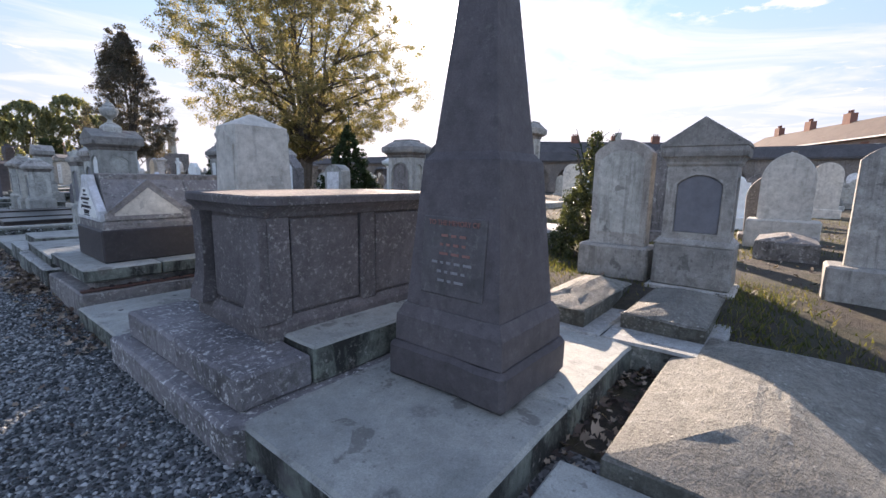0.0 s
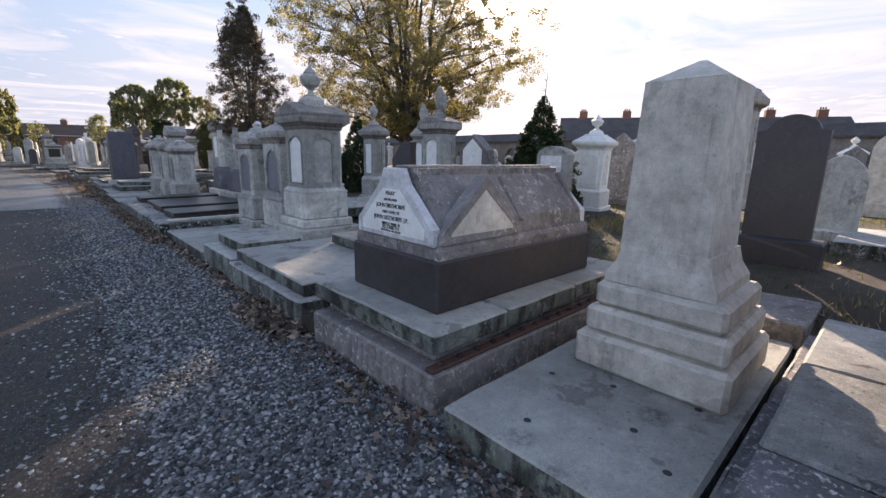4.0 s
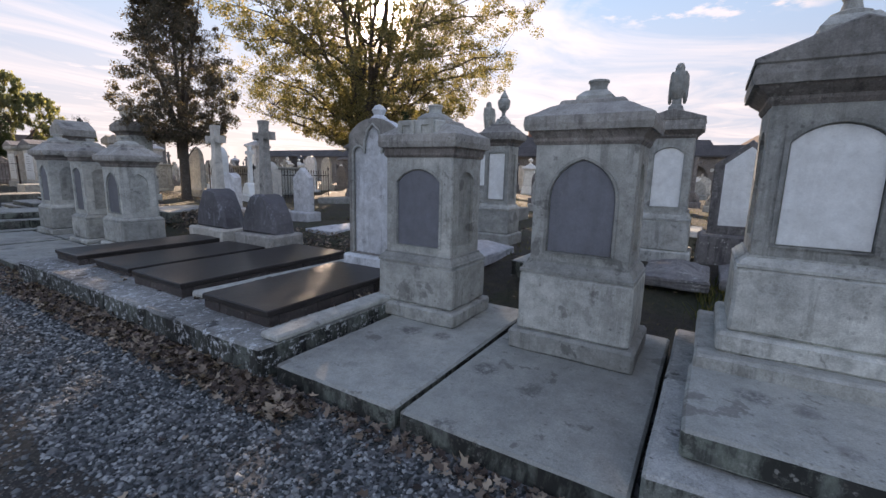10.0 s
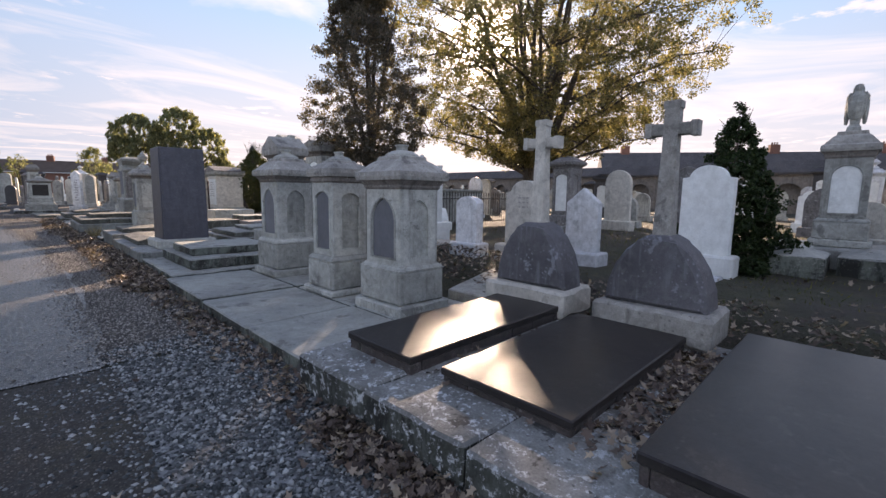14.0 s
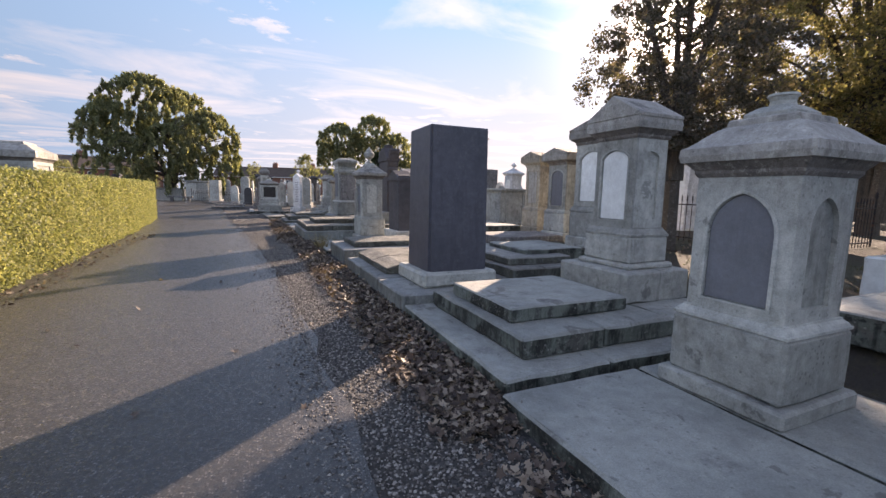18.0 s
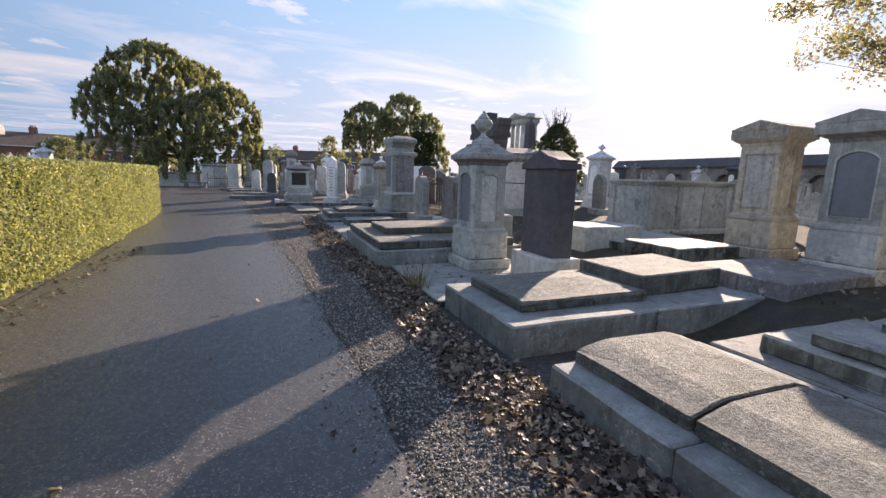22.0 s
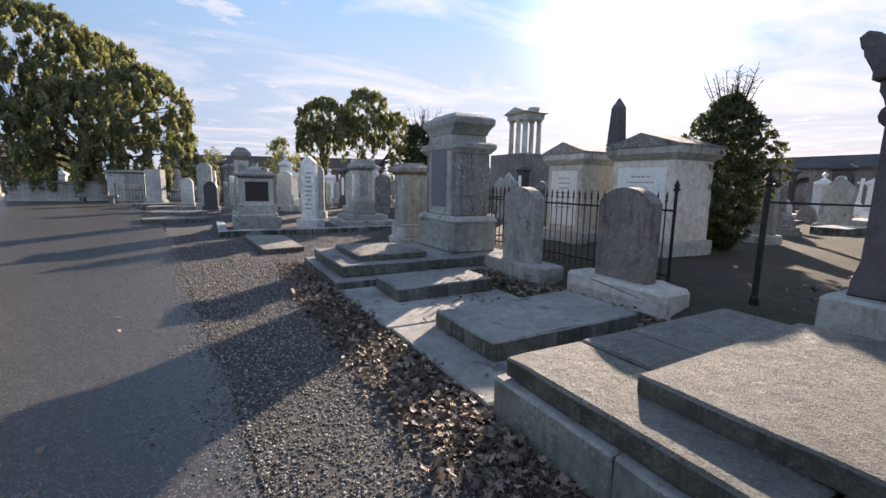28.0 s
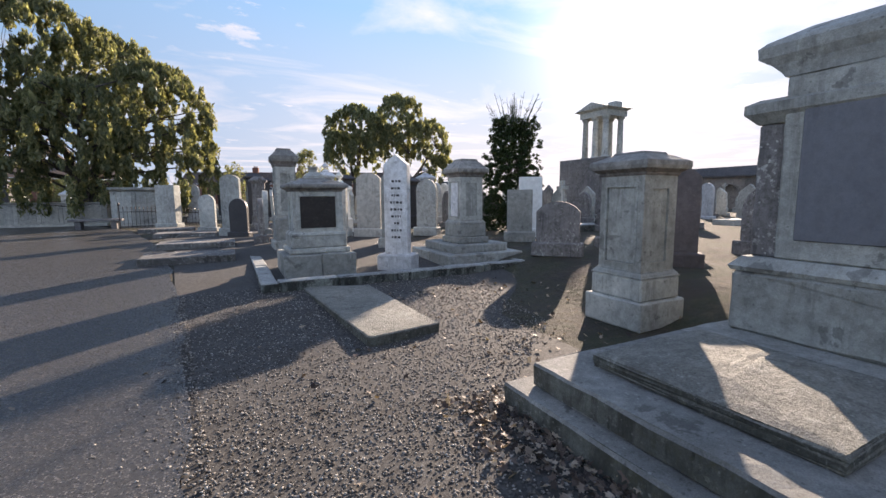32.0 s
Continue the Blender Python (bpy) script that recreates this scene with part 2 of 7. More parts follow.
    st = noise_node(nt, p, 3.1, 9, 0.62, 0.3)
    col = mix_node(nt, mix_node(nt, 1.0, ramp_node(nt, st, 0.615, 0.635), (stain * 0.9,) * 3, "MULTIPLY"), col, stainc)
    if blots:
        vb = nt.nodes.new("ShaderNodeTexVoronoi")
        vb.inputs["Scale"].default_value = 2.9
        wob = mix_node(nt, 0.09, p, noise_node(nt, p, 9, 5, 0.6))
        nt.links.new(wob, vb.inputs["Vector"])
        which = nt.nodes.new("ShaderNodeSeparateColor")
        nt.links.new(vb.outputs["Color"], which.inputs[0])
        spot = ramp_node(nt, vb.outputs["Distance"], 0.16, 0.30, (1, 1, 1, 1), (0, 0, 0, 1))
        spot = mix_node(nt, 1.0, spot, ramp_node(nt, which.outputs[0], 0.45, 0.75), "MULTIPLY")
        spot = mix_node(nt, 1.0, spot, ramp_node(nt, noise_node(nt, p, 24, 5, 0.7), 0.36, 0.56), "MULTIPLY")
        col = mix_node(nt, mix_node(nt, 1.0, spot, (blots,) * 3, "MULTIPLY"), col, (0.085, 0.082, 0.08))
    # lichen in patches of small crusts
    li = ramp_node(nt, noise_node(nt, p, crust, 6, 0.78, 0.1), 0.545, 0.61)
    where = ramp_node(nt, noise_node(nt, p, 2.2, 4, 0.6, 0.5), cover, cover + 0.16)
    li = mix_node(nt, 1.0, li, where, "MULTIPLY")
    col = mix_node(nt, mix_node(nt, 1.0, li, (lichen,) * 3, "MULTIPLY"), col, lichenc)
    # single round spots, pale and dark
    spot_of = nt.nodes.new("ShaderNodeTexVoronoi")
    spot_of.inputs["Scale"].default_value = 30
    nt.links.new(mix_node(nt, 0.02, p, noise_node(nt, p, 60, 4, 0.7)), spot_of.inputs["Vector"])
    pick = nt.nodes.new("ShaderNodeSeparateColor")
    nt.links.new(spot_of.outputs["Color"], pick.inputs[0])
    dot_in = ramp_node(nt, spot_of.outputs["Distance"], 0.20, 0.34, (1, 1, 1, 1), (0, 0, 0, 1))
    patch = ramp_node(nt, noise_node(nt, p, 3.3, 5, 0.6), 0.40, 0.60)
    dot_in = mix_node(nt, 1.0, dot_in, patch, "MULTIPLY")
    pale = mix_node(nt, 1.0, dot_in, ramp_node(nt, pick.outputs[0], 0.80, 0.84), "MULTIPLY")
    dark = mix_node(nt, 1.0, dot_in, ramp_node(nt, pick.outputs[1], 0.72, 0.76), "MULTIPLY")
    col = mix_node(nt, mix_node(nt, 1.0, dark, (min(1.0, stain * 0.9),) * 3, "MULTIPLY"), col, stainc)
    col = mix_node(nt, mix_node(nt, 1.0, pale, (min(1.0, lichen * 1.2),) * 3, "MULTIPLY"), col, lichenc)
    col = vary(nt, col, varied)
    nt.links.new(col, b.inputs["Base Color"])
    bump_node(nt, b, [(mid, bump * 0.45, 0.03), (pits, bump * 0.5, 0.012), (small, bump * 0.6, 0.004)])
    return m


M = {}
M["limestone"] = stone("limestone", (0.48, 0.487, 0.44), (0.32, 0.327, 0.30), 0.3, 0.5, sides=0.3, varied=0.3, grime=0.7, grain=0.6, sidec=(0.10, 0.096, 0.08))
M["limestone_worn"] = stone("limestone_worn", (0.39, 0.375, 0.335), (0.25, 0.242, 0.222), 0.35, 0.55, sides=0.35, varied=0.3, grime=0.75, grain=0.65, sidec=(0.08, 0.072, 0.06))
M["soot_stone"] = stone("soot_stone", (0.25, 0.222, 0.197), (0.135, 0.12, 0.108), 0.5, 0.5, lichenc=(0.42, 0.41, 0.36), sides=0.5, stainc=(0.04, 0.036, 0.033), crust=14)
M["limestone_pale"] = stone("limestone_pale", (0.62, 0.59, 0.515), (0.52, 0.495, 0.435), 0.2, 0.28, sides=0.3, grain=0.45)
M["limestone_dark"] = stone("limestone_dark", (0.235, 0.222, 0.212), (0.16, 0.15, 0.145), 0.75, 0.5, lichenc=(0.50, 0.50, 0.45), crust=13, cover=0.42)
M["lichened"] = stone("lichened", (0.20, 0.192, 0.195), (0.105, 0.10, 0.105), 0.9, 0.6, lichenc=(0.56, 0.57, 0.54), crust=24, cover=0.36)
M["slab_dirty"] = stone("slab_dirty", (0.31, 0.308, 0.28), (0.205, 0.205, 0.186), 0.3, 0.7, soot_and_shade=0.6, stainc=(0.07, 0.066, 0.056), sides=0.9)
M["sandstone_black"] = stone("sandstone_black", (0.135, 0.121, 0.119), (0.0878, 0.078, 0.0783), 0.45, 0.4, lichenc=(0.45, 0.44, 0.40), crust=30, sides=0.2, cover=0.38)
M["obelisk_stone"] = stone("obelisk_stone", (0.0975, 0.0858, 0.0884), (0.065, 0.0598, 0.0624), 0.06, 0.4, rough=0.75, sides=0.2, grain=0.6)
M["slab"] = stone("slab", (0.37, 0.38, 0.342), (0.27, 0.28, 0.256), 0.25, 0.65, soot_and_shade=0.8, blots=0.75, rough=0.8, grime=0.35, stainc=(0.12, 0.112, 0.098), sides=0.95, sidec=(0.03, 0.03, 0.026), grain=0.7)
M["kerb"] = stone("kerb", (0.40, 0.41, 0.385), (0.28, 0.288, 0.272), 0.55, 0.8, soot_and_shade=0.7, crust=15, cover=0.38, stainc=(0.04, 0.039, 0.034), sides=0.95, sidec=(0.028, 0.028, 0.024))
M["kerb_smooth"] = stone("kerb_smooth", (0.31, 0.32, 0.302), (0.225, 0.233, 0.22), 0.35, 0.5, soot_and_shade=0.3, crust=18, stainc=(0.07, 0.068, 0.06), sides=0.5, grain=0.7)
M["kerb_dark"] = stone("kerb_dark", (0.22, 0.21, 0.195), (0.10, 0.096, 0.09), 0.8, 0.7, crust=13, cover=0.38, lichenc=(0.50, 0.51, 0.47))
M["kerb_mossy"] = stone("kerb_mossy", (0.30, 0.305, 0.285), (0.15, 0.153, 0.143), 0.95, 0.9, soot_and_shade=0.95, crust=17, cover=0.30, lichenc=(0.60, 0.635, 0.64), stainc=(0.026, 0.025, 0.022), bump=0.9, fine=45)
M["obelisk_panel"] = stone("obelisk_panel", (0.11, 0.10, 0.10), (0.075, 0.068, 0.07), 0.1, 0.4, rough=0.6, bump=0.2, grain=0.5)
M["brown_mark"] = stone("brown_mark", (0.15, 0.115, 0.105), (0.11, 0.088, 0.082), 0.1, 0.3, rough=0.8, bump=0.2, grain=0.5)
M["panel"] = stone("panel", (0.15, 0.158, 0.174), (0.125, 0.132, 0.148), 0.03, 0.1, rough=0.6, bump=0.15, grime=0.2, grain=0.3)
M["marble"] = stone("marble", (0.75, 0.775, 0.745), (0.66, 0.68, 0.655), 0.06, 0.16, rough=0.5, bump=0.15, grime=0.2, sides=0.12, stainc=(0.30, 0.29, 0.27), grain=0.2)
M["marble_grey"] = stone("marble_grey", (0.676, 0.689, 0.689), (0.546, 0.559, 0.572), 0.2, 0.45, rough=0.6, bump=0.2, sides=0.35, stainc=(0.14, 0.14, 0.145), grain=0.5)
M["headstone_white"] = stone("headstone_white", (0.72, 0.755, 0.77), (0.58, 0.615, 0.635), 0.6, 0.5, rough=0.7, bump=0.3, sides=0.3, stainc=(0.13, 0.125, 0.13), lichenc=(0.80, 0.82, 0.80), crust=26, grain=0.4)
M["rough_slab"] = stone("rough_slab", (0.24, 0.234, 0.198), (0.165, 0.161, 0.139), 0.35, 0.5, soot_and_shade=0.5, bump=2.2, fine=40, stainc=(0.11, 0.1, 0.085), sides=0.95, sidec=(0.06, 0.058, 0.046))
M["granite_black"] = stone("granite_black", (0.030, 0.026, 0.025), (0.046, 0.039, 0.035), 0.15, 0.4, rough=0.36, bump=0.14, stainc=(0.02, 0.018, 0.017), lichenc=(0.24, 0.22, 0.19), grime=0.4, grain=0.5)
M["granite_black"].node_tree.nodes["Principled BSDF"].inputs["Specular IOR Level"].default_value = 0.28
M["ledger_edge"] = stone("ledger_edge", (0.078, 0.062, 0.056), (0.045, 0.037, 0.035), 0.35, 0.4, lichenc=(0.3, 0.29, 0.26), bump=0.9, fine=40)
M["granite_dull"] = stone("granite_dull", (0.032, 0.031, 0.033), (0.045, 0.043, 0.045), 0.04, 0.2, rough=0.52, bump=0.12, grime=0.25, grain=0.5)
M["granite_blue"] = stone("granite_blue", (0.066, 0.068, 0.084), (0.088, 0.088, 0.106), 0.05, 0.2, rough=0.5, bump=0.16, grime=0.4, stainc=(0.026, 0.025, 0.03), varied=0.0, grain=0.5)
M["plinth_dark"] = stone("plinth_dark", (0.035, 0.03, 0.032), (0.055, 0.048, 0.048), 0.05, 0.2, rough=0.55, bump=0.25, grain=0.5)
M["streaked"] = stone("streaked", (0.115, 0.112, 0.12), (0.07, 0.068, 0.074), 0.05, 0.55, rough=0.7, bump=0.3, stainc=(0.30, 0.32, 0.35), lichenc=(0.5, 0.52, 0.54), sides=0.1, grime=0.3, grain=0.5)
M["warm_stone"] = stone("warm_stone", (0.40, 0.36, 0.29), (0.33, 0.29, 0.22), 0.2, 0.3)


def iron():
    m, nt, b = mat_new("iron", 0.55, 0.6)
    p = position(nt)
    col = mix_node(nt, ramp_node(nt, noise_node(nt, p, 14, 5), 0.5, 0.7), (0.025, 0.024, 0.026), (0.11, 0.05, 0.028))
    nt.links.new(col, b.inputs["Base Color"])
    bump_node(nt, b, [(noise_node(nt, p, 60, 4), 0.4, 0.004)])
    return m


M["iron"] = iron()
M["rust"] = stone("rust", (0.10, 0.045, 0.03), (0.06, 0.032, 0.026), 0.0, 0.4, rough=0.7, bump=0.8, fine=60)


def gravel(name="gravel", lo=(0.022, 0.025, 0.027), hi=(0.24, 0.252, 0.252), dirt=(0.055, 0.048, 0.038)):
    m, nt, b = mat_new(name, 0.9)
    p = position(nt)
    v = nt.nodes.new("ShaderNodeTexVoronoi")
    v.inputs["Scale"].default_value = 46
    nt.links.new(p, v.inputs["Vector"])
    tone = nt.nodes.new("ShaderNodeSeparateColor")
    nt.links.new(v.outputs["Color"], tone.inputs[0])
    col = ramp_node(nt, tone.outputs[0], 0.0, 1.0, (*lo, 1), (*hi, 1))
    big = ramp_node(nt, noise_node(nt, p, 1.1, 5, 0.65), 0.4, 0.65)
    col = mix_node(nt, mix_node(nt, 1.0, big, (0.5, 0.5, 0.5), "MULTIPLY"), col, dirt)
    nt.links.new(col, b.inputs["Base Color"])
    bump_node(nt, b, [(v.outputs["Distance"], -0.9, 0.02), (noise_node(nt, p, 160, 3), 0.5, 0.004)])
    return m


def asphalt(name, c1, c2, moss=0.0, bright=3.6, shine=(0.58, 0.26)):
    """Worn asphalt: stone chips of uneven tone and gloss in dark binder, broad worn and damp areas."""
    m, nt, b = mat_new(name, 0.5)
    p = position(nt)
    v = nt.nodes.new("ShaderNodeTexVoronoi")
    v.inputs["Scale"].default_value = 74
    nt.links.new(p, v.inputs["Vector"])
    tone = nt.nodes.new("ShaderNodeSeparateColor")
    nt.links.new(v.outputs["Color"], tone.inputs[0])
    chip = ramp_node(nt, tone.outputs[0], 0.50, 0.95)
    body = ramp_node(nt, v.outputs["Distance"], 0.26, 0.52, (1, 1, 1, 1), (0, 0, 0, 1))
    chip = mix_node(nt, 1.0, chip, body, "MULTIPLY")
    col = mix_node(nt, chip, (c1[0] * 0.6, c1[1] * 0.6, c1[2] * 0.6), (c2[0] * bright, c2[1] * bright * 0.97, c2[2] * bright * 0.93))
    big = ramp_node(nt, noise_node(nt, p, 0.7, 6, 0.7, 0.5), 0.45, 0.7)
    col = mix_node(nt, mix_node(nt, 1.0, big, (0.4, 0.4, 0.4), "MULTIPLY"), col, (c1[0] * 0.75, c1[1] * 0.75, c1[2] * 0.7))
    if moss:
        mo = ramp_node(nt, noise_node(nt, p, 2.3, 7, 0.7), 0.5, 0.68)
        col = mix_node(nt, mix_node(nt, 1.0, mo, (moss, moss, moss), "MULTIPLY"), col, (0.05, 0.042, 0.022))
    nt.links.new(col, b.inputs["Base Color"])
    gloss = ramp_node(nt, tone.outputs[1], 0.3, 0.9, (shine[0],) * 3 + (1,), (shine[1],) * 3 + (1,))
    nt.links.new(gloss, b.inputs["Roughness"])
    bump_node(nt, b, [(v.outputs["Distance"], -0.9, 0.014), (noise_node(nt, p, 260, 3), 0.5, 0.004), (noise_node(nt, p, 5, 5), 0.2, 0.02)])
    return m


def soil(name, c1, c2, c3):
    m, nt, b = mat_new(name, 0.95)
    p = position(nt)
    col = mix_node(nt, ramp_node(nt, noise_node(nt, p, 0.9, 6, 0.65, 0.6), 0.42, 0.6), c1, c2)
    col = mix_node(nt, ramp_node(nt, noise_node(nt, p, 5, 6, 0.7), 0.5, 0.68), col, c3)
    fine = noise_node(nt, p, 55, 5, 0.75)
    col = mix_node(nt, 0.7, col, ramp_node(nt, fine, 0.3, 0.75, (0.35, 0.35, 0.35, 1), (1.35, 1.35, 1.35, 1)), "MULTIPLY")
    nt.links.new(col, b.inputs["Base Color"])
    bump_node(nt, b, [(noise_node(nt, p, 7, 6), 0.7, 0.05), (fine, 0.9, 0.015)])
    return m


M["gravel"] = gravel()
M["gravel_brown"] = gravel("gravel_brown", (0.024, 0.023, 0.022), (0.10, 0.096, 0.088), (0.045, 0.038, 0.03))
M["asphalt"] = asphalt("asphalt", (0.086, 0.083, 0.079), (0.162, 0.156, 0.149), 0.1, 1.9, (0.48, 0.24))
M["asphalt_old"] = asphalt("asphalt_old", (0.044, 0.038, 0.031), (0.066, 0.059, 0.05), 0.6, 2.6, (0.9, 0.7))
M["road_seam"] = asphalt("road_seam", (0.16, 0.155, 0.15), (0.26, 0.255, 0.245))
M["ground"] = soil("ground", (0.055, 0.046, 0.035), (0.048, 0.052, 0.026), (0.09, 0.078, 0.042))
M["earth"] = soil("earth", (0.038, 0.030, 0.024), (0.055, 0.043, 0.032), (0.05, 0.055, 0.02))


def leafy(name, c1, c2, c3, translucent=0.45, gloss=0.5, island=True):
    m = bpy.data.materials.new(name)
    m.use_nodes = True
    nt = m.node_tree
    nt.nodes.clear()
    out = nt.nodes.new("ShaderNodeOutputMaterial")
    g = nt.nodes.new("ShaderNodeNewGeometry")
    col = nt.nodes.new("ShaderNodeValToRGB")
    e = col.color_ramp.elements
    e[0].color, e[1].color = (*c1, 1), (*c3, 1)
    mid = e.new(0.55)
    mid.color = (*c2, 1)
    nt.links.new(g.outputs["Random Per Island"], col.inputs[0])
    d = nt.nodes.new("ShaderNodeBsdfPrincipled")
    d.inputs["Roughness"].default_value = gloss
    d.inputs["Specular IOR Level"].default_value = 0.2
    nt.links.new(col.outputs[0], d.inputs["Base Color"])
    tr = nt.nodes.new("ShaderNodeBsdfTranslucent")
    br = mix_node(nt, 1.0, col.outputs[0], (1.7, 1.6, 0.9), "MULTIPLY")
    nt.links.new(br, tr.inputs["Color"])
    mx = nt.nodes.new("ShaderNodeMixShader")
    mx.inputs[0].default_value = translucent
    nt.links.new(d.outputs[0], mx.inputs[1]); nt.links.new(tr.outputs[0], mx.inputs[2])
    nt.links.new(mx.outputs[0], out.inputs[0])
    return m


M["leaf_autumn"] = leafy("leaf_autumn", (0.105, 0.112, 0.062), (0.18, 0.17, 0.098), (0.28, 0.235, 0.145), 0.6)
M["leaf_dark"] = leafy("leaf_dark", (0.08, 0.078, 0.064), (0.12, 0.108, 0.092), (0.19, 0.155, 0.13), 0.4, 0.3)
M["leaf_willow"] = leafy("leaf_willow", (0.10, 0.12, 0.07), (0.18, 0.195, 0.11), (0.32, 0.315, 0.18), 0.45)
M["leaf_conifer"] = leafy("leaf_conifer", (0.015, 0.028, 0.012), (0.025, 0.045, 0.016), (0.04, 0.06, 0.02), 0.15)
M["leaf_yew"] = leafy("leaf_yew", (0.04, 0.052, 0.026), (0.075, 0.09, 0.042), (0.13, 0.14, 0.065), 0.3)
M["leaf_hedge"] = leafy("leaf_hedge", (0.13, 0.155, 0.072), (0.25, 0.272, 0.132), (0.385, 0.38, 0.21), 0.4)
M["leaf_fallen"] = leafy("leaf_fallen", (0.04, 0.03, 0.026), (0.145, 0.108, 0.086), (0.42, 0.345, 0.26), 0.12, 0.55)
M["grass_blade"] = leafy("grass_blade", (0.05, 0.062, 0.022), (0.09, 0.105, 0.035), (0.20, 0.175, 0.075), 0.4)
M["dry_grass"] = leafy("dry_grass", (0.13, 0.105, 0.065), (0.24, 0.195, 0.12), (0.36, 0.31, 0.205), 0.3)
M["pebble"] = leafy("pebble", (0.026, 0.031, 0.032), (0.105, 0.117, 0.117), (0.42, 0.44, 0.43), 0.0, 0.7)
M["pebble_brown"] = leafy("pebble_brown", (0.055, 0.05, 0.045), (0.185, 0.172, 0.155), (0.46, 0.435, 0.39), 0.0, 0.8)
M["bark"] = stone("bark", (0.10, 0.08, 0.062), (0.065, 0.052, 0.042), 0.2, 0.3, bump=1.0, fine=25)
M["hedge_shade_core"] = soil("hedge_shade_core", (0.018, 0.026, 0.008), (0.03, 0.038, 0.01), (0.04, 0.045, 0.012))
M["roof"] = stone("roof", (0.12, 0.085, 0.065), (0.09, 0.065, 0.05), 0.1, 0.2, bump=0.6, fine=20)
M["roof_slate"] = stone("roof_slate", (0.085, 0.08, 0.08), (0.06, 0.058, 0.058), 0.1, 0.2, bump=0.6, fine=20)
M["render"] = stone("render", (0.42, 0.30, 0.24), (0.36, 0.26, 0.21), 0.05, 0.2)
M["brick"] = stone("brick", (0.27, 0.12, 0.08), (0.21, 0.10, 0.07), 0.05, 0.2)
M["wall_far"] = stone("wall_far", (0.24, 0.21, 0.18), (0.17, 0.155, 0.14), 0.2, 0.4)


def flat_mat(name, col, rough=0.6, metal=0.0):
    m, nt, b = mat_new(name, rough, metal)
    c = mix_node(nt, 0.4, col, ramp_node(nt, noise_node(nt, position(nt), 30, 4), 0.3, 0.7, (0.6, 0.6, 0.6, 1), (1.3, 1.3, 1.3, 1)), "MULTIPLY")
    nt.links.new(c, b.inputs["Base Color"])
    return m


M["ink"] = flat_mat("ink", (0.03, 0.03, 0.032), 0.7)
M["ink_pale"] = flat_mat("ink_pale", (0.32, 0.31, 0.29), 0.8)
M["ink_red"] = flat_mat("ink_red", (0.26, 0.13, 0.11), 0.8)
M["ink_faint"] = flat_mat("ink_faint", (0.23, 0.23, 0.235), 0.8)
M["glass"] = flat_mat("window_glass", (0.03, 0.035, 0.04), 0.1)
M["white_paint"] = flat_mat("white_paint", (0.75, 0.74, 0.70), 0.5)


# ---- mesh helpers ----
def link_bm(name, bm, material, smooth=False):
    me = bpy.data.meshes.new(name)
    bmesh.ops.recalc_face_normals(bm, faces=bm.faces)
    bm.to_mesh(me)
    bm.free()
    if smooth:
        me.polygons.foreach_set("use_smooth", [True] * len(me.polygons))
    me.materials.append(material)
    return new(name, me)


def part(name, bm, material, parent, label="", smooth=False):
    ob = link_bm(name, bm, M[material] if isinstance(material, str) else material, smooth)
    ob.parent = parent
    if label:
        tagged(ob, label)
    return ob


def thing(name, x, y, z, label, category, group="", rz=0.0, rx=0.0, ry=0.0, kind=""):
    ob = new(name)
    ob.empty_display_size = 0.2
    ob.matrix_world = pose(x, y, z, rx, ry, rz)
    return tagged(ob, label, category, group, kind)


def solo(name, bm, material, label, category, kind="", at=None, group=""):
    ob = link_bm(name, bm, M[material] if isinstance(material, str) else material)
    if at is not None:
        ob.matrix_world = at
    return tagged(ob, label, category, group, kind)


def box(x0, x1, y0, y1, z0, z1, bev=0.012, bm=None, worn=0.0, rng=random):
    """A block with broken edges; worn: by how many metres its edges are chipped."""
    b = bmesh.new()
    vs = [b.verts.new((x, y, z)) for x in (x0, x1) for y in (y0, y1) for z in (z0, z1)]
    for f in ((0, 1, 3, 2), (4, 6, 7, 5), (0, 4, 5, 1), (2, 3, 7, 6), (0, 2, 6, 4), (1, 5, 7, 3)):
        b.faces.new([vs[i] for i in f])
    if worn:
        for e in list(b.edges):
            n = e.calc_length()
            if n > 0.35:
                bmesh.ops.subdivide_edges(b, edges=[e], cuts=min(9, int(n / 0.22)))
        for v in b.verts:
            v.co += Vector([rng.uniform(-worn, worn) for _ in range(3)])
        corners = [e for e in b.edges if e.is_manifold]
    else:
        corners = list(b.edges)
    if bev:
        bmesh.ops.bevel(b, geom=corners, offset=bev, segments=1, affect="EDGES", clamp_overlap=True)
    if bm is None:
        return b
    merge(bm, b)
    return bm


def merge(bm, other):
    me = bpy.data.meshes.new("tmp")
    other.to_mesh(me)
    other.free()
    bm.from_mesh(me)
    bpy.data.meshes.remove(me)


def loft(cx, cy, levels, bm=None):
    """Rectangular rings (half x, half y, z), one above the other: mouldings, caps, shafts."""
    bm = bm or bmesh.new()
    rings = []
    for hx, hy, z in levels:
        rings.append([bm.verts.new((cx + sx * hx, cy + sy * hy, z)) for sx, sy in ((-1, -1), (1, -1), (1, 1), (-1, 1))])
    for a, b in zip(rings, rings[1:]):
        for i in range(4):
            bm.faces.new((a[i], a[(i + 1) % 4], b[(i + 1) % 4], b[i]))
    bm.faces.new(rings[0][::-1])
    bm.faces.new(rings[-1])
    return bm


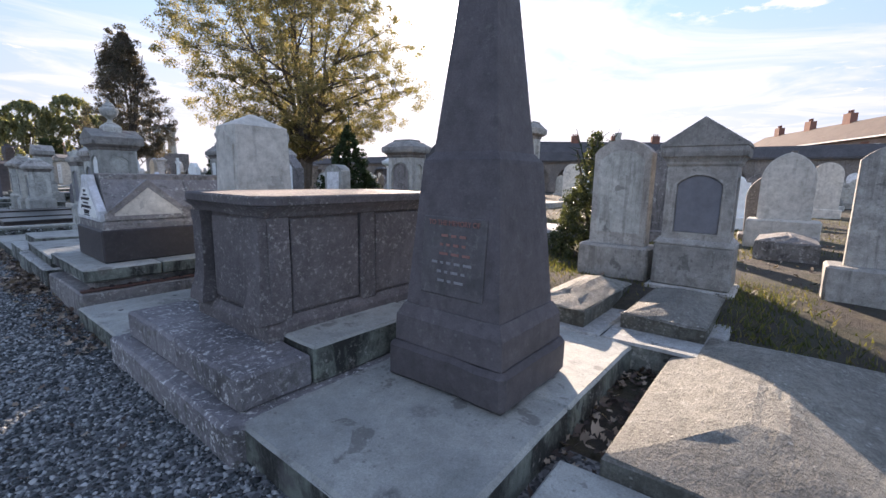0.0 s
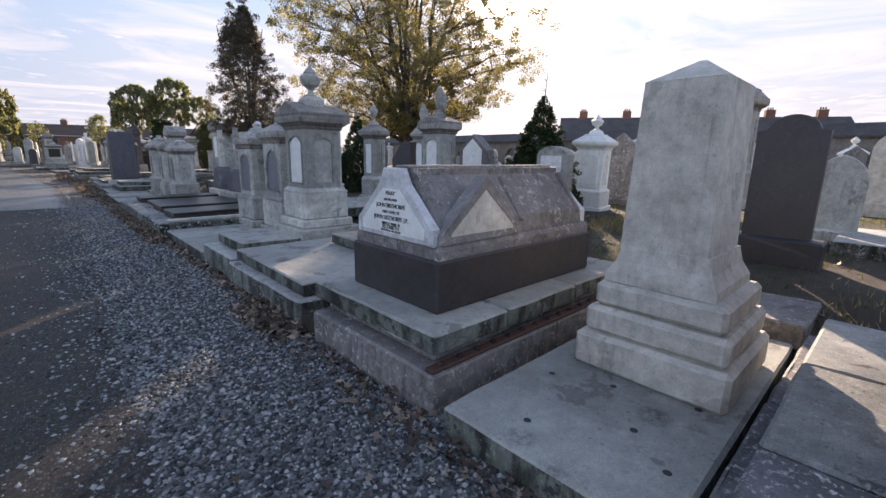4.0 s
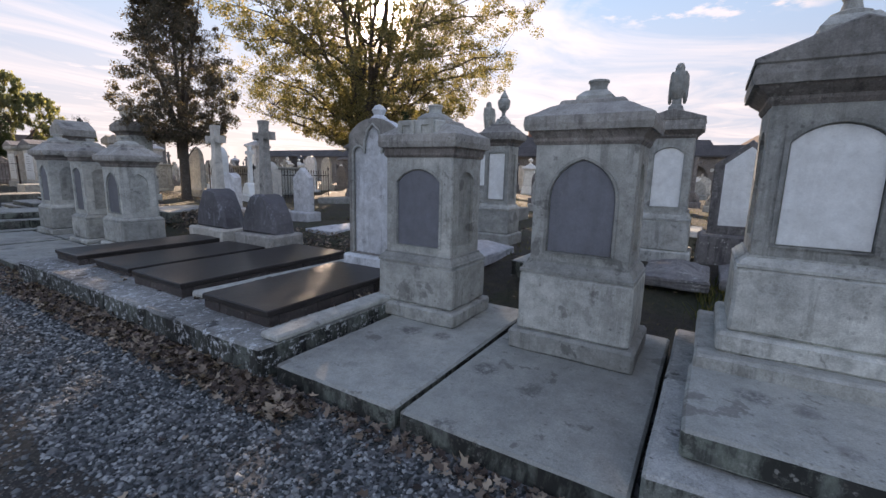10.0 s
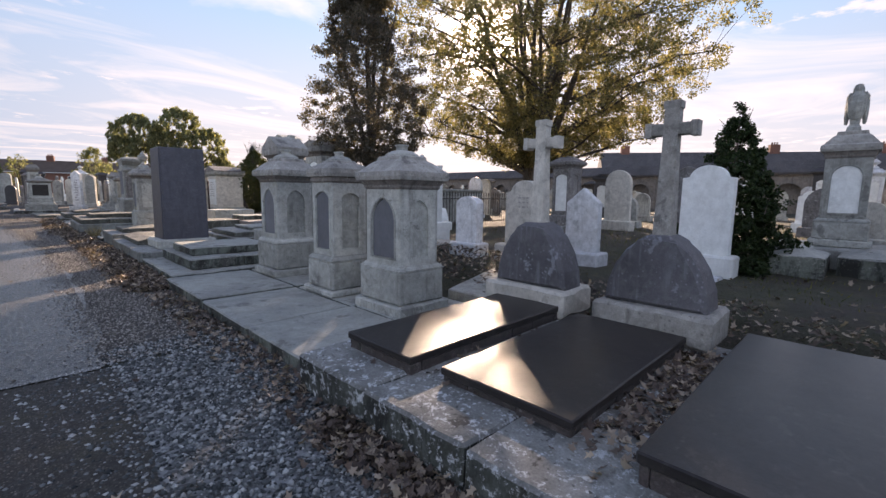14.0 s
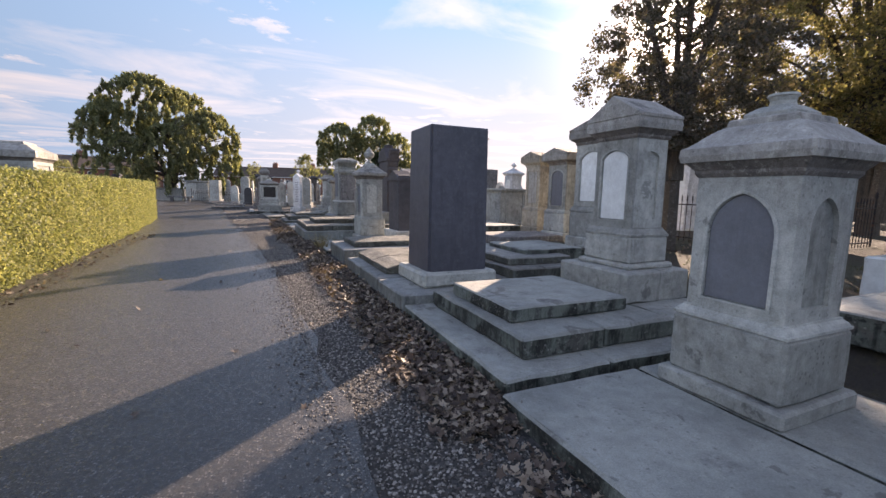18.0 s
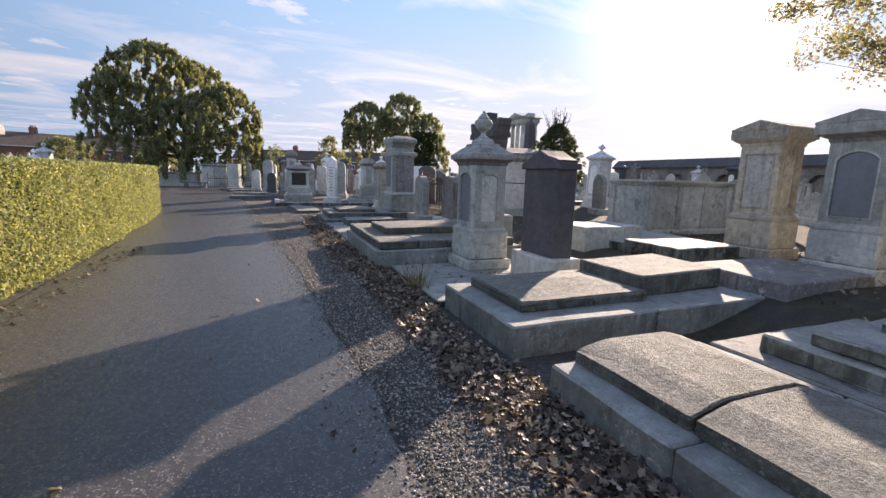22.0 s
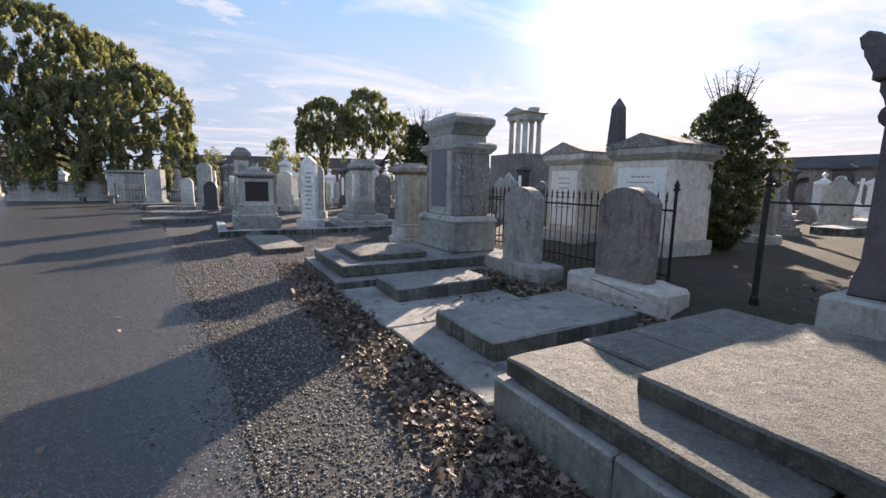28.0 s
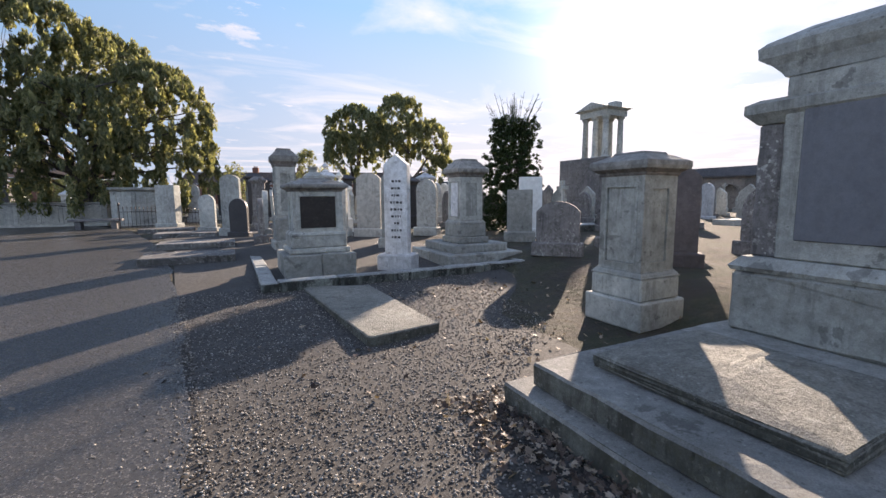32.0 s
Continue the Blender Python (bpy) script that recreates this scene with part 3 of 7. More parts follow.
def prism(pts, axis, a, b, bm=None, bev=0.0):
    """A flat outline drawn out along an axis from a to b."""
    t = bmesh.new()

    def place(u, v, w):
        return {"x": (w, u, v), "y": (u, w, v), "z": (u, v, w)}[axis]
    lo, hi = [t.verts.new(place(u, v, a)) for u, v in pts], [t.verts.new(place(u, v, b)) for u, v in pts]
    n = len(pts)
    f0, f1 = t.faces.new(lo), t.faces.new(hi[::-1])
    for i in range(n):
        t.faces.new((lo[i], lo[(i + 1) % n], hi[(i + 1) % n], hi[i]))
    if bev:
        bmesh.ops.bevel(t, geom=list(set(f0.edges) | set(f1.edges)), offset=bev, segments=1, affect="EDGES", clamp_overlap=True)
    if bm is None:
        return t
    merge(bm, t)
    return bm


def lathe(cx, cy, profile, n=20, bm=None):
    bm = bm or bmesh.new()
    rings = [[bm.verts.new((cx + r * math.cos(2 * math.pi * i / n), cy + r * math.sin(2 * math.pi * i / n), z)) for i in range(n)] for r, z in profile]
    for a, b in zip(rings, rings[1:]):
        for i in range(n):
            bm.faces.new((a[i], a[(i + 1) % n], b[(i + 1) % n], b[i]))
    bm.faces.new(rings[0][::-1])
    bm.faces.new(rings[-1])
    return bm


def tube(p, q, r0, r1, n=7, bm=None):
    bm = bm or bmesh.new()
    p, q = Vector(p), Vector(q)
    d = (q - p).normalized()
    u = d.orthogonal().normalized()
    v = d.cross(u)
    a = [bm.verts.new(p + r0 * (math.cos(2 * math.pi * i / n) * u + math.sin(2 * math.pi * i / n) * v)) for i in range(n)]
    b = [bm.verts.new(q + r1 * (math.cos(2 * math.pi * i / n) * u + math.sin(2 * math.pi * i / n) * v)) for i in range(n)]
    for i in range(n):
        bm.faces.new((a[i], a[(i + 1) % n], b[(i + 1) % n], b[i]))
    bm.faces.new(a[::-1]); bm.faces.new(b)
    return bm


def bent_tube(points, radii, n=7, bm=None):
    """One unbroken tube through the points."""
    bm = bm or bmesh.new()
    pts = [Vector(p) for p in points]
    rings, u = [], None
    for i, p in enumerate(pts):
        d = (pts[min(i + 1, len(pts) - 1)] - pts[max(i - 1, 0)]).normalized()
        u = d.orthogonal().normalized() if u is None else (u - d * u.dot(d)).normalized()
        v = d.cross(u)
        rings.append([bm.verts.new(p + radii[i] * (math.cos(2 * math.pi * k / n) * u + math.sin(2 * math.pi * k / n) * v)) for k in range(n)])
    for r0, r1 in zip(rings, rings[1:]):
        for k in range(n):
            bm.faces.new((r0[k], r0[(k + 1) % n], r1[(k + 1) % n], r1[k]))
    bm.faces.new(rings[0][::-1]); bm.faces.new(rings[-1])
    return bm


def arch(w, h, kind="round", n=10, y0=0.0, z0=0.0):
    """The outline of an opening w wide and h high in (y, z), its foot's middle at (y0, z0)."""
    r = w / 2
    pts = [(-r, 0), (r, 0)]
    if kind == "flat":
        pts += [(r, h), (-r, h)]
    elif kind == "round":
        pts += [(r * math.cos(math.pi * i / n), h - r + r * math.sin(math.pi * i / n)) for i in range(n + 1)]
    elif kind == "segment":
        s = 0.24 * w
        R = (r * r + s * s) / (2 * s)
        a = math.asin(r / R)
        pts += [(R * math.sin(a - 2 * a * i / n), h - R + R * math.cos(a - 2 * a * i / n)) for i in range(n + 1)]
    elif kind == "pointed":
        s = 0.62 * w
        R = (r * r + s * s) / (2 * r)
        t = math.asin(min(1, s / R))
        right = [(r - R + R * math.cos(t * i / (n // 2)), h - s + R * math.sin(t * i / (n // 2))) for i in range(n // 2 + 1)]
        pts += right + [(-u, v) for u, v in right[::-1][1:]]
    elif kind == "lowgable":
        pts += [(r, h - 0.14 * w), (0, h), (-r, h - 0.14 * w)]
    elif kind == "gable":
        pts += [(r, h - 0.42 * w), (0, h), (-r, h - 0.42 * w)]
    elif kind == "shoulder":
        q = 0.27 * w
        pts += [(r, h - q)] + [(r * 0.72 + 0.0, h - q)] + [(0.72 * r * math.cos(math.pi * i / n), h - q + q * math.sin(math.pi * i / n)) for i in range(1, n)] + [(-r * 0.72, h - q), (-r, h - q)]
    return [(u + y0, v + z0) for u, v in pts]


def holed(outer, inner, x0, x1):
    """A plate from x0 to x1 with the outline outer and an opening inner through it."""
    bm = bmesh.new()
    loops = []
    for pts in (outer, inner):
        vs = [bm.verts.new((x0, u, v)) for u, v in pts]
        for i in range(len(vs)):
            bm.edges.new((vs[i], vs[(i + 1) % len(vs)]))
        loops.append(vs)
    bmesh.ops.triangle_fill(bm, edges=bm.edges[:], use_beauty=True)
    geo = bmesh.ops.extrude_face_region(bm, geom=bm.faces[:])
    bmesh.ops.translate(bm, verts=[v for v in geo["geom"] if isinstance(v, bmesh.types.BMVert)], vec=(x1 - x0, 0, 0))
    return bm


def quads(name, centres, sizes, material, rng, flat=0.0, long=1.4, droop=0.0, bend=0.25):
    """Many small leaves in one mesh: bent, pointed, turned at random."""
    c = np.asarray(centres, float)
    n = len(c)
    s = np.broadcast_to(np.asarray(sizes, float), (n,))[:, None]
    a = rng.normal(size=(n, 3))
    a[:, 2] = a[:, 2] * (1 - flat) - droop * 2.5
    a /= np.linalg.norm(a, axis=1)[:, None]
    b = rng.normal(size=(n, 3))
    b[:, 2] *= (1 - flat)
    b -= (a * b).sum(1)[:, None] * a
    b /= np.linalg.norm(b, axis=1)[:, None] + 1e-9
    k = np.cross(a, b)
    v = np.stack([c - a * s * long / 2, c + b * s / 2 + k * s * bend, c + a * s * long / 2, c - b * s / 2 + k * s * bend], 1).reshape(-1, 3)
    f = np.arange(4 * n).reshape(n, 4)
    tris = np.concatenate([f[:, [0, 1, 2]], f[:, [0, 2, 3]]], 1).reshape(-1, 3)
    return raw_mesh(name, v, tris, material)


def curled(name, centres, sizes, material, rng):
    """Fallen leaves: five-lobed blades on a short stalk, cupped and curled, lying at random."""
    c = np.asarray(centres, float)
    n = len(c)
    s = np.asarray(sizes, float)[:, None]
    yaw = rng.uniform(0, 6.283, n)
    tilt = rng.normal(0, 0.42, (n, 2))
    a = np.stack([np.cos(yaw), np.sin(yaw), tilt[:, 0]], 1)
    b = np.stack([-np.sin(yaw), np.cos(yaw), tilt[:, 1]], 1)
    k = np.cross(a, b)
    k /= np.linalg.norm(k, axis=1)[:, None]
    curl, fold, wide = rng.uniform(-0.15, 0.5, (n, 1)), rng.uniform(0.0, 0.45, (n, 1)), rng.uniform(0.6, 1.0, (n, 1))
    lobes = ((-0.55, 0.0), (-0.42, 0.62), (-0.10, 0.36), (0.20, 0.78), (0.34, 0.26), (0.95, 0.0), (0.34, -0.26), (0.20, -0.78), (-0.10, -0.36), (-0.42, -0.62))
    at = lambda u, v, h: c + s * (a * u + b * v * wide + k * h)
    ring = [at(u, v, fold * abs(v) + curl * u * u + rng.normal(0, 0.06, (n, 1))) for u, v in lobes]
    v = np.stack([at(-0.05, 0, 0.0)] + ring, 1).reshape(-1, 3)
    f = 11 * np.arange(n)[:, None]
    tris = np.concatenate([f + np.array([(0, q + 1, (q + 1) % 10 + 1)]) for q in range(10)], 0)
    return raw_mesh(name, v, tris, material)


def raw_mesh(name, v, tris, material):
    me = bpy.data.meshes.new(name)
    me.vertices.add(len(v)); me.vertices.foreach_set("co", np.asarray(v, np.float32).ravel())
    t = np.asarray(tris, np.int32)
    me.loops.add(t.size); me.loops.foreach_set("vertex_index", t.ravel())
    me.polygons.add(len(t))
    me.polygons.foreach_set("loop_start", np.arange(0, t.size, t.shape[1], dtype=np.int32))
    me.update(calc_edges=True)
    me.materials.append(M[material])
    return new(name, me)


# ---- ground ----
rng = random.Random(7)
nrng = np.random.default_rng(7)


def smooth(a, b, v):
    t = np.clip((np.asarray(v, float) - a) / (b - a), 0, 1)
    return t * t * (3 - 2 * t)


def gz(x, y):
    """The lie of the land: plots behind the front row lie higher, and the ground rises beyond the last graves."""
    return np.maximum(0.36 * smooth(3.3, 5.2, x), 0.34 * smooth(43, 54, y))


def gh(x, y):
    return float(gz(x, y))


def grid_sheet(name, xs, ys, off, material, label, category, lump=0.0):
    X, Y = (xs, ys) if np.ndim(xs) == 2 else np.meshgrid(xs, ys)
    Z = gz(X, Y) + off
    if lump:
        Z = Z + lump * (np.sin(X * 1.7 + Y * 0.6) * np.sin(Y * 1.3 - X * 0.4) + 0.6 * np.sin(X * 4.1) * np.sin(Y * 3.7)) * smooth(3.6, 5.0, X)
    h, w = X.shape
    v = np.stack([X, Y, Z], -1).reshape(-1, 3)
    i = np.arange(h * w).reshape(h, w)
    q = np.stack([i[:-1, :-1], i[:-1, 1:], i[1:, 1:], i[1:, :-1]], -1).reshape(-1, 4)
    ob = raw_mesh(name, v, q, material)
    return tagged(ob, label, category, "", "structure")


def strip(name, left, right, off, material, label, category, cols=8, step=0.5):
    y0, y1 = left[0][1], left[-1][1]
    ys = np.arange(y0, y1 + step / 2, step)
    xl = np.interp(ys, [p[1] for p in left], [p[0] for p in left])
    xr = np.interp(ys, [p[1] for p in right], [p[0] for p in right])
    wob = 0.035 * np.sin(ys * 3.1) + 0.025 * np.sin(ys * 7.7 + 1)
    u = np.linspace(0, 1, cols)[None, :]
    X = xl[:, None] * (1 - u) + (xr + wob)[:, None] * u
    return grid_sheet(name, X, np.repeat(ys[:, None], cols, 1), off, material, label, category)


near_x = np.concatenate([[-900, -400, -150, -60, -30], np.arange(-20, 3, 2.0), np.arange(3, 9, 0.25), np.arange(9, 40, 1.0), [45, 60, 90, 150, 300, 900]])
near_y = np.concatenate([[-900, -300, -100, -50], np.arange(-20, 60, 0.5), np.arange(60, 110, 5), [130, 200, 400, 900]])
grid_sheet("ground", near_x, near_y, 0.0, "ground", "patchy grass and bare soil of the cemetery", "ground", 0.03)
strip("gravel_path", [(-0.9, -14), (-0.55, 4), (-0.25, 12), (-0.05, 19.6)], [(2.2, -14), (2.2, 19.6)], 0.012, "gravel", "grey crushed-stone gravel verge along the graves", "gravel")
strip("gravel_verge", [(-0.15, 19.6), (-0.1, 26), (-0.5, 33), (-1.0, 39), (-1.5, 44), (-2.2, 52), (-3.6, 60)], [(2.2, 19.6), (2.2, 44), (4.0, 46), (4.0, 60)], 0.011, "gravel_brown",
      "fine grey-brown gravel verge beside the road", "gravel")
strip("road_old", [(-9, -30), (-9, 19.52)], [(-0.75, -30), (-0.75, -14), (-0.45, 4), (-0.12, 12), (0.02, 19.52)], 0.016, "asphalt_old", "worn dark tarmac with moss", "road")
strip("road", [(-3.3, 19.55), (-3.35, 28), (-3.75, 36), (-4.4, 42), (-5.2, 47), (-8, 56), (-14, 68), (-22, 80)],
      [(-0.02, 19.55), (0.12, 23), (0.06, 26), (-0.1, 29), (-0.35, 33), (-0.8, 38), (-1.25, 42), (-1.6, 46), (-2.4, 52), (-4.4, 60), (-9, 70), (-16, 80)], 0.021, "asphalt",
      "grey tarmac cemetery road with fallen leaves", "road")


strip("road_joint", [(-3.3, 19.50), (-3.3, 19.56)], [(-0.05, 19.50), (-0.05, 19.56)], 0.026, "road_seam", "pale worn joint across the road", "road joint", 30, 0.03)


# ---- tombs: builders ----
def block(name, x0, x1, y0, y1, z0, z1, material, label, category="slab", bev=0.015, worn=0.008, tilt=(0, 0, 0), group=""):
    cx, cy = (x0 + x1) / 2, (y0 + y1) / 2
    return solo(name, box(x0 - cx, x1 - cx, y0 - cy, y1 - cy, 0, z1 - z0, bev, worn=worn, rng=rng), material, label, category,
                at=pose(cx, cy, z0, *tilt), group=group)


def coped(name, x0, x1, y0, y1, z0, z1, rise, material, label, tilt=(0, 0, 0), axis="x"):
    """A grave slab whose top slopes down on all sides from a ridge."""
    hx, hy, h = (x1 - x0) / 2, (y1 - y0) / 2, z1 - z0
    k = 0.55 if axis == "x" else 0.2
    j = 0.12 if axis == "x" else 0.55
    bm = loft(0, 0, [(hx - 0.01, hy - 0.01, 0), (hx, hy, 0.02), (hx, hy, h - 0.015), (hx - 0.02, hy - 0.02, h), (hx * k, hy * j, h + rise)])
    bmesh.ops.subdivide_edges(bm, edges=bm.edges[:], cuts=3, use_grid_fill=True)
    for v in bm.verts:
        v.co += Vector([rng.uniform(-0.006, 0.006) for _ in range(3)])
    return solo(name, bm, material, label, "grave slab", at=pose((x0 + x1) / 2, (y0 + y1) / 2, z0, *tilt))


def kerb_set(name, x0, x1, y0, y1, z1, material, label, wide=0.22, pieces=(3, 2), z0=-0.03, fill="earth", fillz=None, category="grave kerb"):
    """A grave's stone border of single kerb stones round a filled bed."""
    t = thing(name, (x0 + x1) / 2, (y0 + y1) / 2, z0, label, category)
    hx, hy, h = (x1 - x0) / 2, (y1 - y0) / 2, z1 - z0
    for side in (-1, 1):
        n = pieces[0]
        for i in range(n):
            a, b = -hy + 2 * hy * i / n, -hy + 2 * hy * (i + 1) / n
            xa, xb = (-hx, -hx + wide) if side < 0 else (hx - wide, hx)
            part("kerb_stone", box(xa, xb, a + 0.003, b - 0.003, 0, h + rng.uniform(-0.008, 0.008), 0.02, worn=0.008, rng=rng), material, t)
        n = pieces[1]
        for i in range(n):
            a, b = -hx + wide + (2 * hx - 2 * wide) * i / n, -hx + wide + (2 * hx - 2 * wide) * (i + 1) / n
            ya, yb = (-hy, -hy + wide) if side < 0 else (hy - wide, hy)
            part("kerb_stone", box(a + 0.003, b - 0.003, ya, yb, 0, h + rng.uniform(-0.008, 0.008), 0.02, worn=0.008, rng=rng), material, t)
    if fill:
        part("bed", box(-hx + wide - 0.01, hx - wide + 0.01, -hy + wide - 0.01, hy - wide + 0.01, 0, (fillz if fillz is not None else z1 - 0.06) - z0, 0), fill, t)
    return t


def plinth_steps(name, steps, material, label, category="tomb base", joints=2):
    """Courses of stone, one on the other; each (x0, x1, y0, y1, z0, z1) is cut into stones along its long side."""
    x0, x1, y0, y1, z0, _ = steps[0]
    ox, oy = (x0 + x1) / 2, (y0 + y1) / 2
    t = thing(name, ox, oy, z0, label, category)
    for x0, x1, y0, y1, za, zb in steps:
        along_x = (x1 - x0) > (y1 - y0)
        n = joints
        for i in range(n):
            if along_x:
                a, b = x0 + (x1 - x0) * i / n, x0 + (x1 - x0) * (i + 1) / n
                g = (a + 0.003, b - 0.003, y0, y1)
            else:
                a, b = y0 + (y1 - y0) * i / n, y0 + (y1 - y0) * (i + 1) / n
                g = (x0, x1, a + 0.003, b - 0.003)
            part("stone", box(g[0] - ox, g[1] - ox, g[2] - oy, g[3] - oy, za - z0, zb - z0, 0.018, worn=0.008, rng=rng), material, t)
    return t


def inscription(parent, x, y, z, w, rows, lead, size, material="ink", fill=0.8, seed=1):
    """Cut lettering too worn to read: short bars, one for each word."""
    g = random.Random(seed)
    for i in range(rows):
        bm = bmesh.new()
        half = w / 2 * g.uniform(0.45, 1.0) * fill
        u = -half
        while u < half:
            n = g.uniform(0.05, 0.16) * max(w, 0.4)
            n = min(n, half - u)
            if n > 0.02:
                b = bmesh.new()
                zz = z - i * lead
                vs = [b.verts.new((x, y + q, r)) for q, r in ((u, zz), (u + n, zz), (u + n, zz + size), (u, zz + size))]
                b.faces.new(vs)
                merge(bm, b)
            u += n + 0.025
        if bm.faces:
            geo = bmesh.ops.extrude_face_region(bm, geom=bm.faces[:])
            bmesh.ops.translate(bm, verts=[v for v in geo["geom"] if isinstance(v, bmesh.types.BMVert)], vec=(-0.003, 0, 0))
            tagged(part("inscription", bm, material, parent), kind="stuff")
        else:
            bm.free()


def lettering(parent, text, x, y, z, size, material="ink", face=-1, squeeze=1.0):
    cu = bpy.data.curves.new("lettering", "FONT")
    cu.body, cu.size, cu.extrude, cu.align_x, cu.align_y = text, size, 0.002, "CENTER", "BOTTOM"
    ob = bpy.data.objects.new("lettering", cu)
    me = bpy.data.meshes.new_from_object(ob)
    bpy.data.objects.remove(ob)
    m = Matrix(((0, 0, face, 0), (face, 0, 0, 0), (0, 1, 0, 0), (0, 0, 0, 1)))
    me.transform(Matrix.Translation((x, y, z)) @ m @ Matrix.Diagonal((squeeze, 1, 1, 1)))
    me.materials.append(M[material])
    lo = new("lettering", me)
    lo.parent = parent
    return lo


def urn(t, z, h, material="limestone", r=0.16, n=18):
    prof = [(0.62, 0), (0.62, 0.06), (0.34, 0.10), (0.26, 0.20), (0.40, 0.27), (0.80, 0.36), (1.0, 0.52), (1.0, 0.60), (0.86, 0.66),
            (0.62, 0.70), (0.66, 0.74), (0.40, 0.84), (0.16, 0.92), (0.18, 0.96), (0.02, 1.0)]
    part("urn", lathe(0, 0, [(a * r, z + b * h) for a, b in prof], n), material, t, smooth=False)


def pedestal(name, label, cx, cy, w, d, zs, material="limestone", panel=("round", "panel"), finial="block", top=None, cap="roof",
             side=True, rz=0.0, over=0.1, letters=0, panelw=0.66, group="pedestal monuments"):
    """A pedestal monument: plinth, base, die with sunk panels, cornice and cap. zs: heights of foot, plinth, base, moulding, die,
    cornice, cap slab, roof."""
    z0 = zs[0]
    dirty, worn = ("soot_stone", "limestone_worn") if material == "limestone" else (material, material)
    t = thing(name, cx, cy, z0, label, "monument", group, rz)
    q = [z - z0 for z in zs]
    hx, hy = d / 2, w / 2
    part("plinth", box(-hx, hx, -hy, hy, 0, q[1], 0.018, worn=0.005, rng=rng), material, t)
    bx, by = hx - 0.05, hy - 0.05
    part("base_block", box(-bx, bx, -by, by, q[1], q[2], 0.02, worn=0.005, rng=rng), material, t)
    dx, dy = hx - 0.11, hy - 0.11
    mz = q[3] - q[2]
    part("base_moulding", loft(0, 0, [(bx, by, q[2]), (bx, by, q[2] + mz * 0.25), (bx - 0.012, by - 0.012, q[2] + mz * 0.3), (bx - 0.02, by - 0.02, q[2] + mz * 0.55),
                                      (dx + 0.015, dy + 0.015, q[2] + mz * 0.85), (dx + 0.015, dy + 0.015, q[3])]), material, t)
    dh = q[4] - q[3]
    rec = 0.028
    part("die", box(-dx + rec, dx - rec, -dy + rec, dy - rec, q[3], q[4], 0), material, t)
    kind, pm = panel
    pw, ph, pz = 2 * dy * panelw, dh * 0.80, q[3] + dh * 0.08
    faces = []
    rect = [(-dy, q[3]), (dy, q[3]), (dy, q[4]), (-dy, q[4])]
    inner = arch(pw, ph, kind, 12, 0, pz)
    part("front_face", holed(rect, inner, -dx, -dx + rec), material, t)
    part("back_face", holed(rect, inner, dx - rec, dx), material, t)
    small = arch(2 * dx * 0.5, ph * 0.96, kind, 12, 0, pz + ph * 0.02) if side else arch(0.06, 0.06, "flat", 4, 0, pz)
    for s in (-1, 1):
        bm = holed([(-dx + rec, q[3]), (dx - rec, q[3]), (dx - rec, q[4]), (-dx + rec, q[4])], small, 0, rec)
        bm.transform(Matrix.Translation((0, s * dy if s < 0 else s * (dy - rec), 0)) @ Matrix(((0, 1, 0, 0), (1, 0, 0, 0), (0, 0, 1, 0), (0, 0, 0, 1))))
        part("side_face", bm, material, t)
    part("inscription_panel", prism(arch(pw - 0.012, ph - 0.012, kind, 12, 0, pz + 0.006), "x", -dx + rec - 0.014, -dx + rec + 0.004), pm, t, "sunk inscription panel")
    ring = holed(arch(pw + 0.05, ph + 0.035, kind, 12, 0, pz - 0.012), arch(pw + 0.004, ph + 0.004, kind, 12, 0, pz), -dx - 0.012, -dx + 0.004)
    part("panel_moulding", ring, material, t)
    if letters:
        inscription(t, -dx + rec - 0.0165, 0, pz + ph * 0.72, pw, letters, ph * 0.085, ph * 0.03, seed=int(cy * 10))
    ox, oy = dx + over, dy + over
    cz = q[5] - q[4]
    part("cornice", loft(0, 0, [(dx + 0.004, dy + 0.004, q[4]), (dx + 0.02, dy + 0.02, q[4] + cz * 0.25), (dx + 0.02, dy + 0.02, q[4] + cz * 0.45),
                                (ox - 0.03, oy - 0.03, q[4] + cz * 0.85), (ox - 0.02, oy - 0.02, q[5])]), dirty, t, "moulded cornice blackened by grime" if dirty != material else "")
    capz = q[6] - q[5]
    if cap == "roof":
        part("cap", loft(0, 0, [(ox, oy, q[5]), (ox + 0.01, oy + 0.01, q[5] + capz * 0.4), (ox + 0.004, oy + 0.004, q[6] - 0.01), (ox - 0.03, oy - 0.03, q[6] + 0.01),
                                (ox * 0.84, oy * 0.84, q[6] + (q[7] - q[6]) * 0.22), (ox * 0.66, oy * 0.66, q[6] + (q[7] - q[6]) * 0.58),
                                (ox * 0.54, oy * 0.54, q[6] + (q[7] - q[6]) * 0.74), (ox * 0.52, oy * 0.52, q[7] - 0.01), (ox * 0.48, oy * 0.48, q[7])]), worn, t)
    else:
        part("cap", loft(0, 0, [(ox, oy, q[5]), (ox + 0.008, oy + 0.008, q[5] + capz * 0.5), (ox, oy, q[6])]), worn, t)
        for s in (1,):
            part("pediment", prism([(-oy - 0.01, q[6]), (oy + 0.01, q[6]), (oy + 0.01, q[6] + 0.03), (0, q[7]), (-oy - 0.01, q[6] + 0.03)], "x", -ox - 0.01, ox + 0.01, bev=0.008), worn, t)
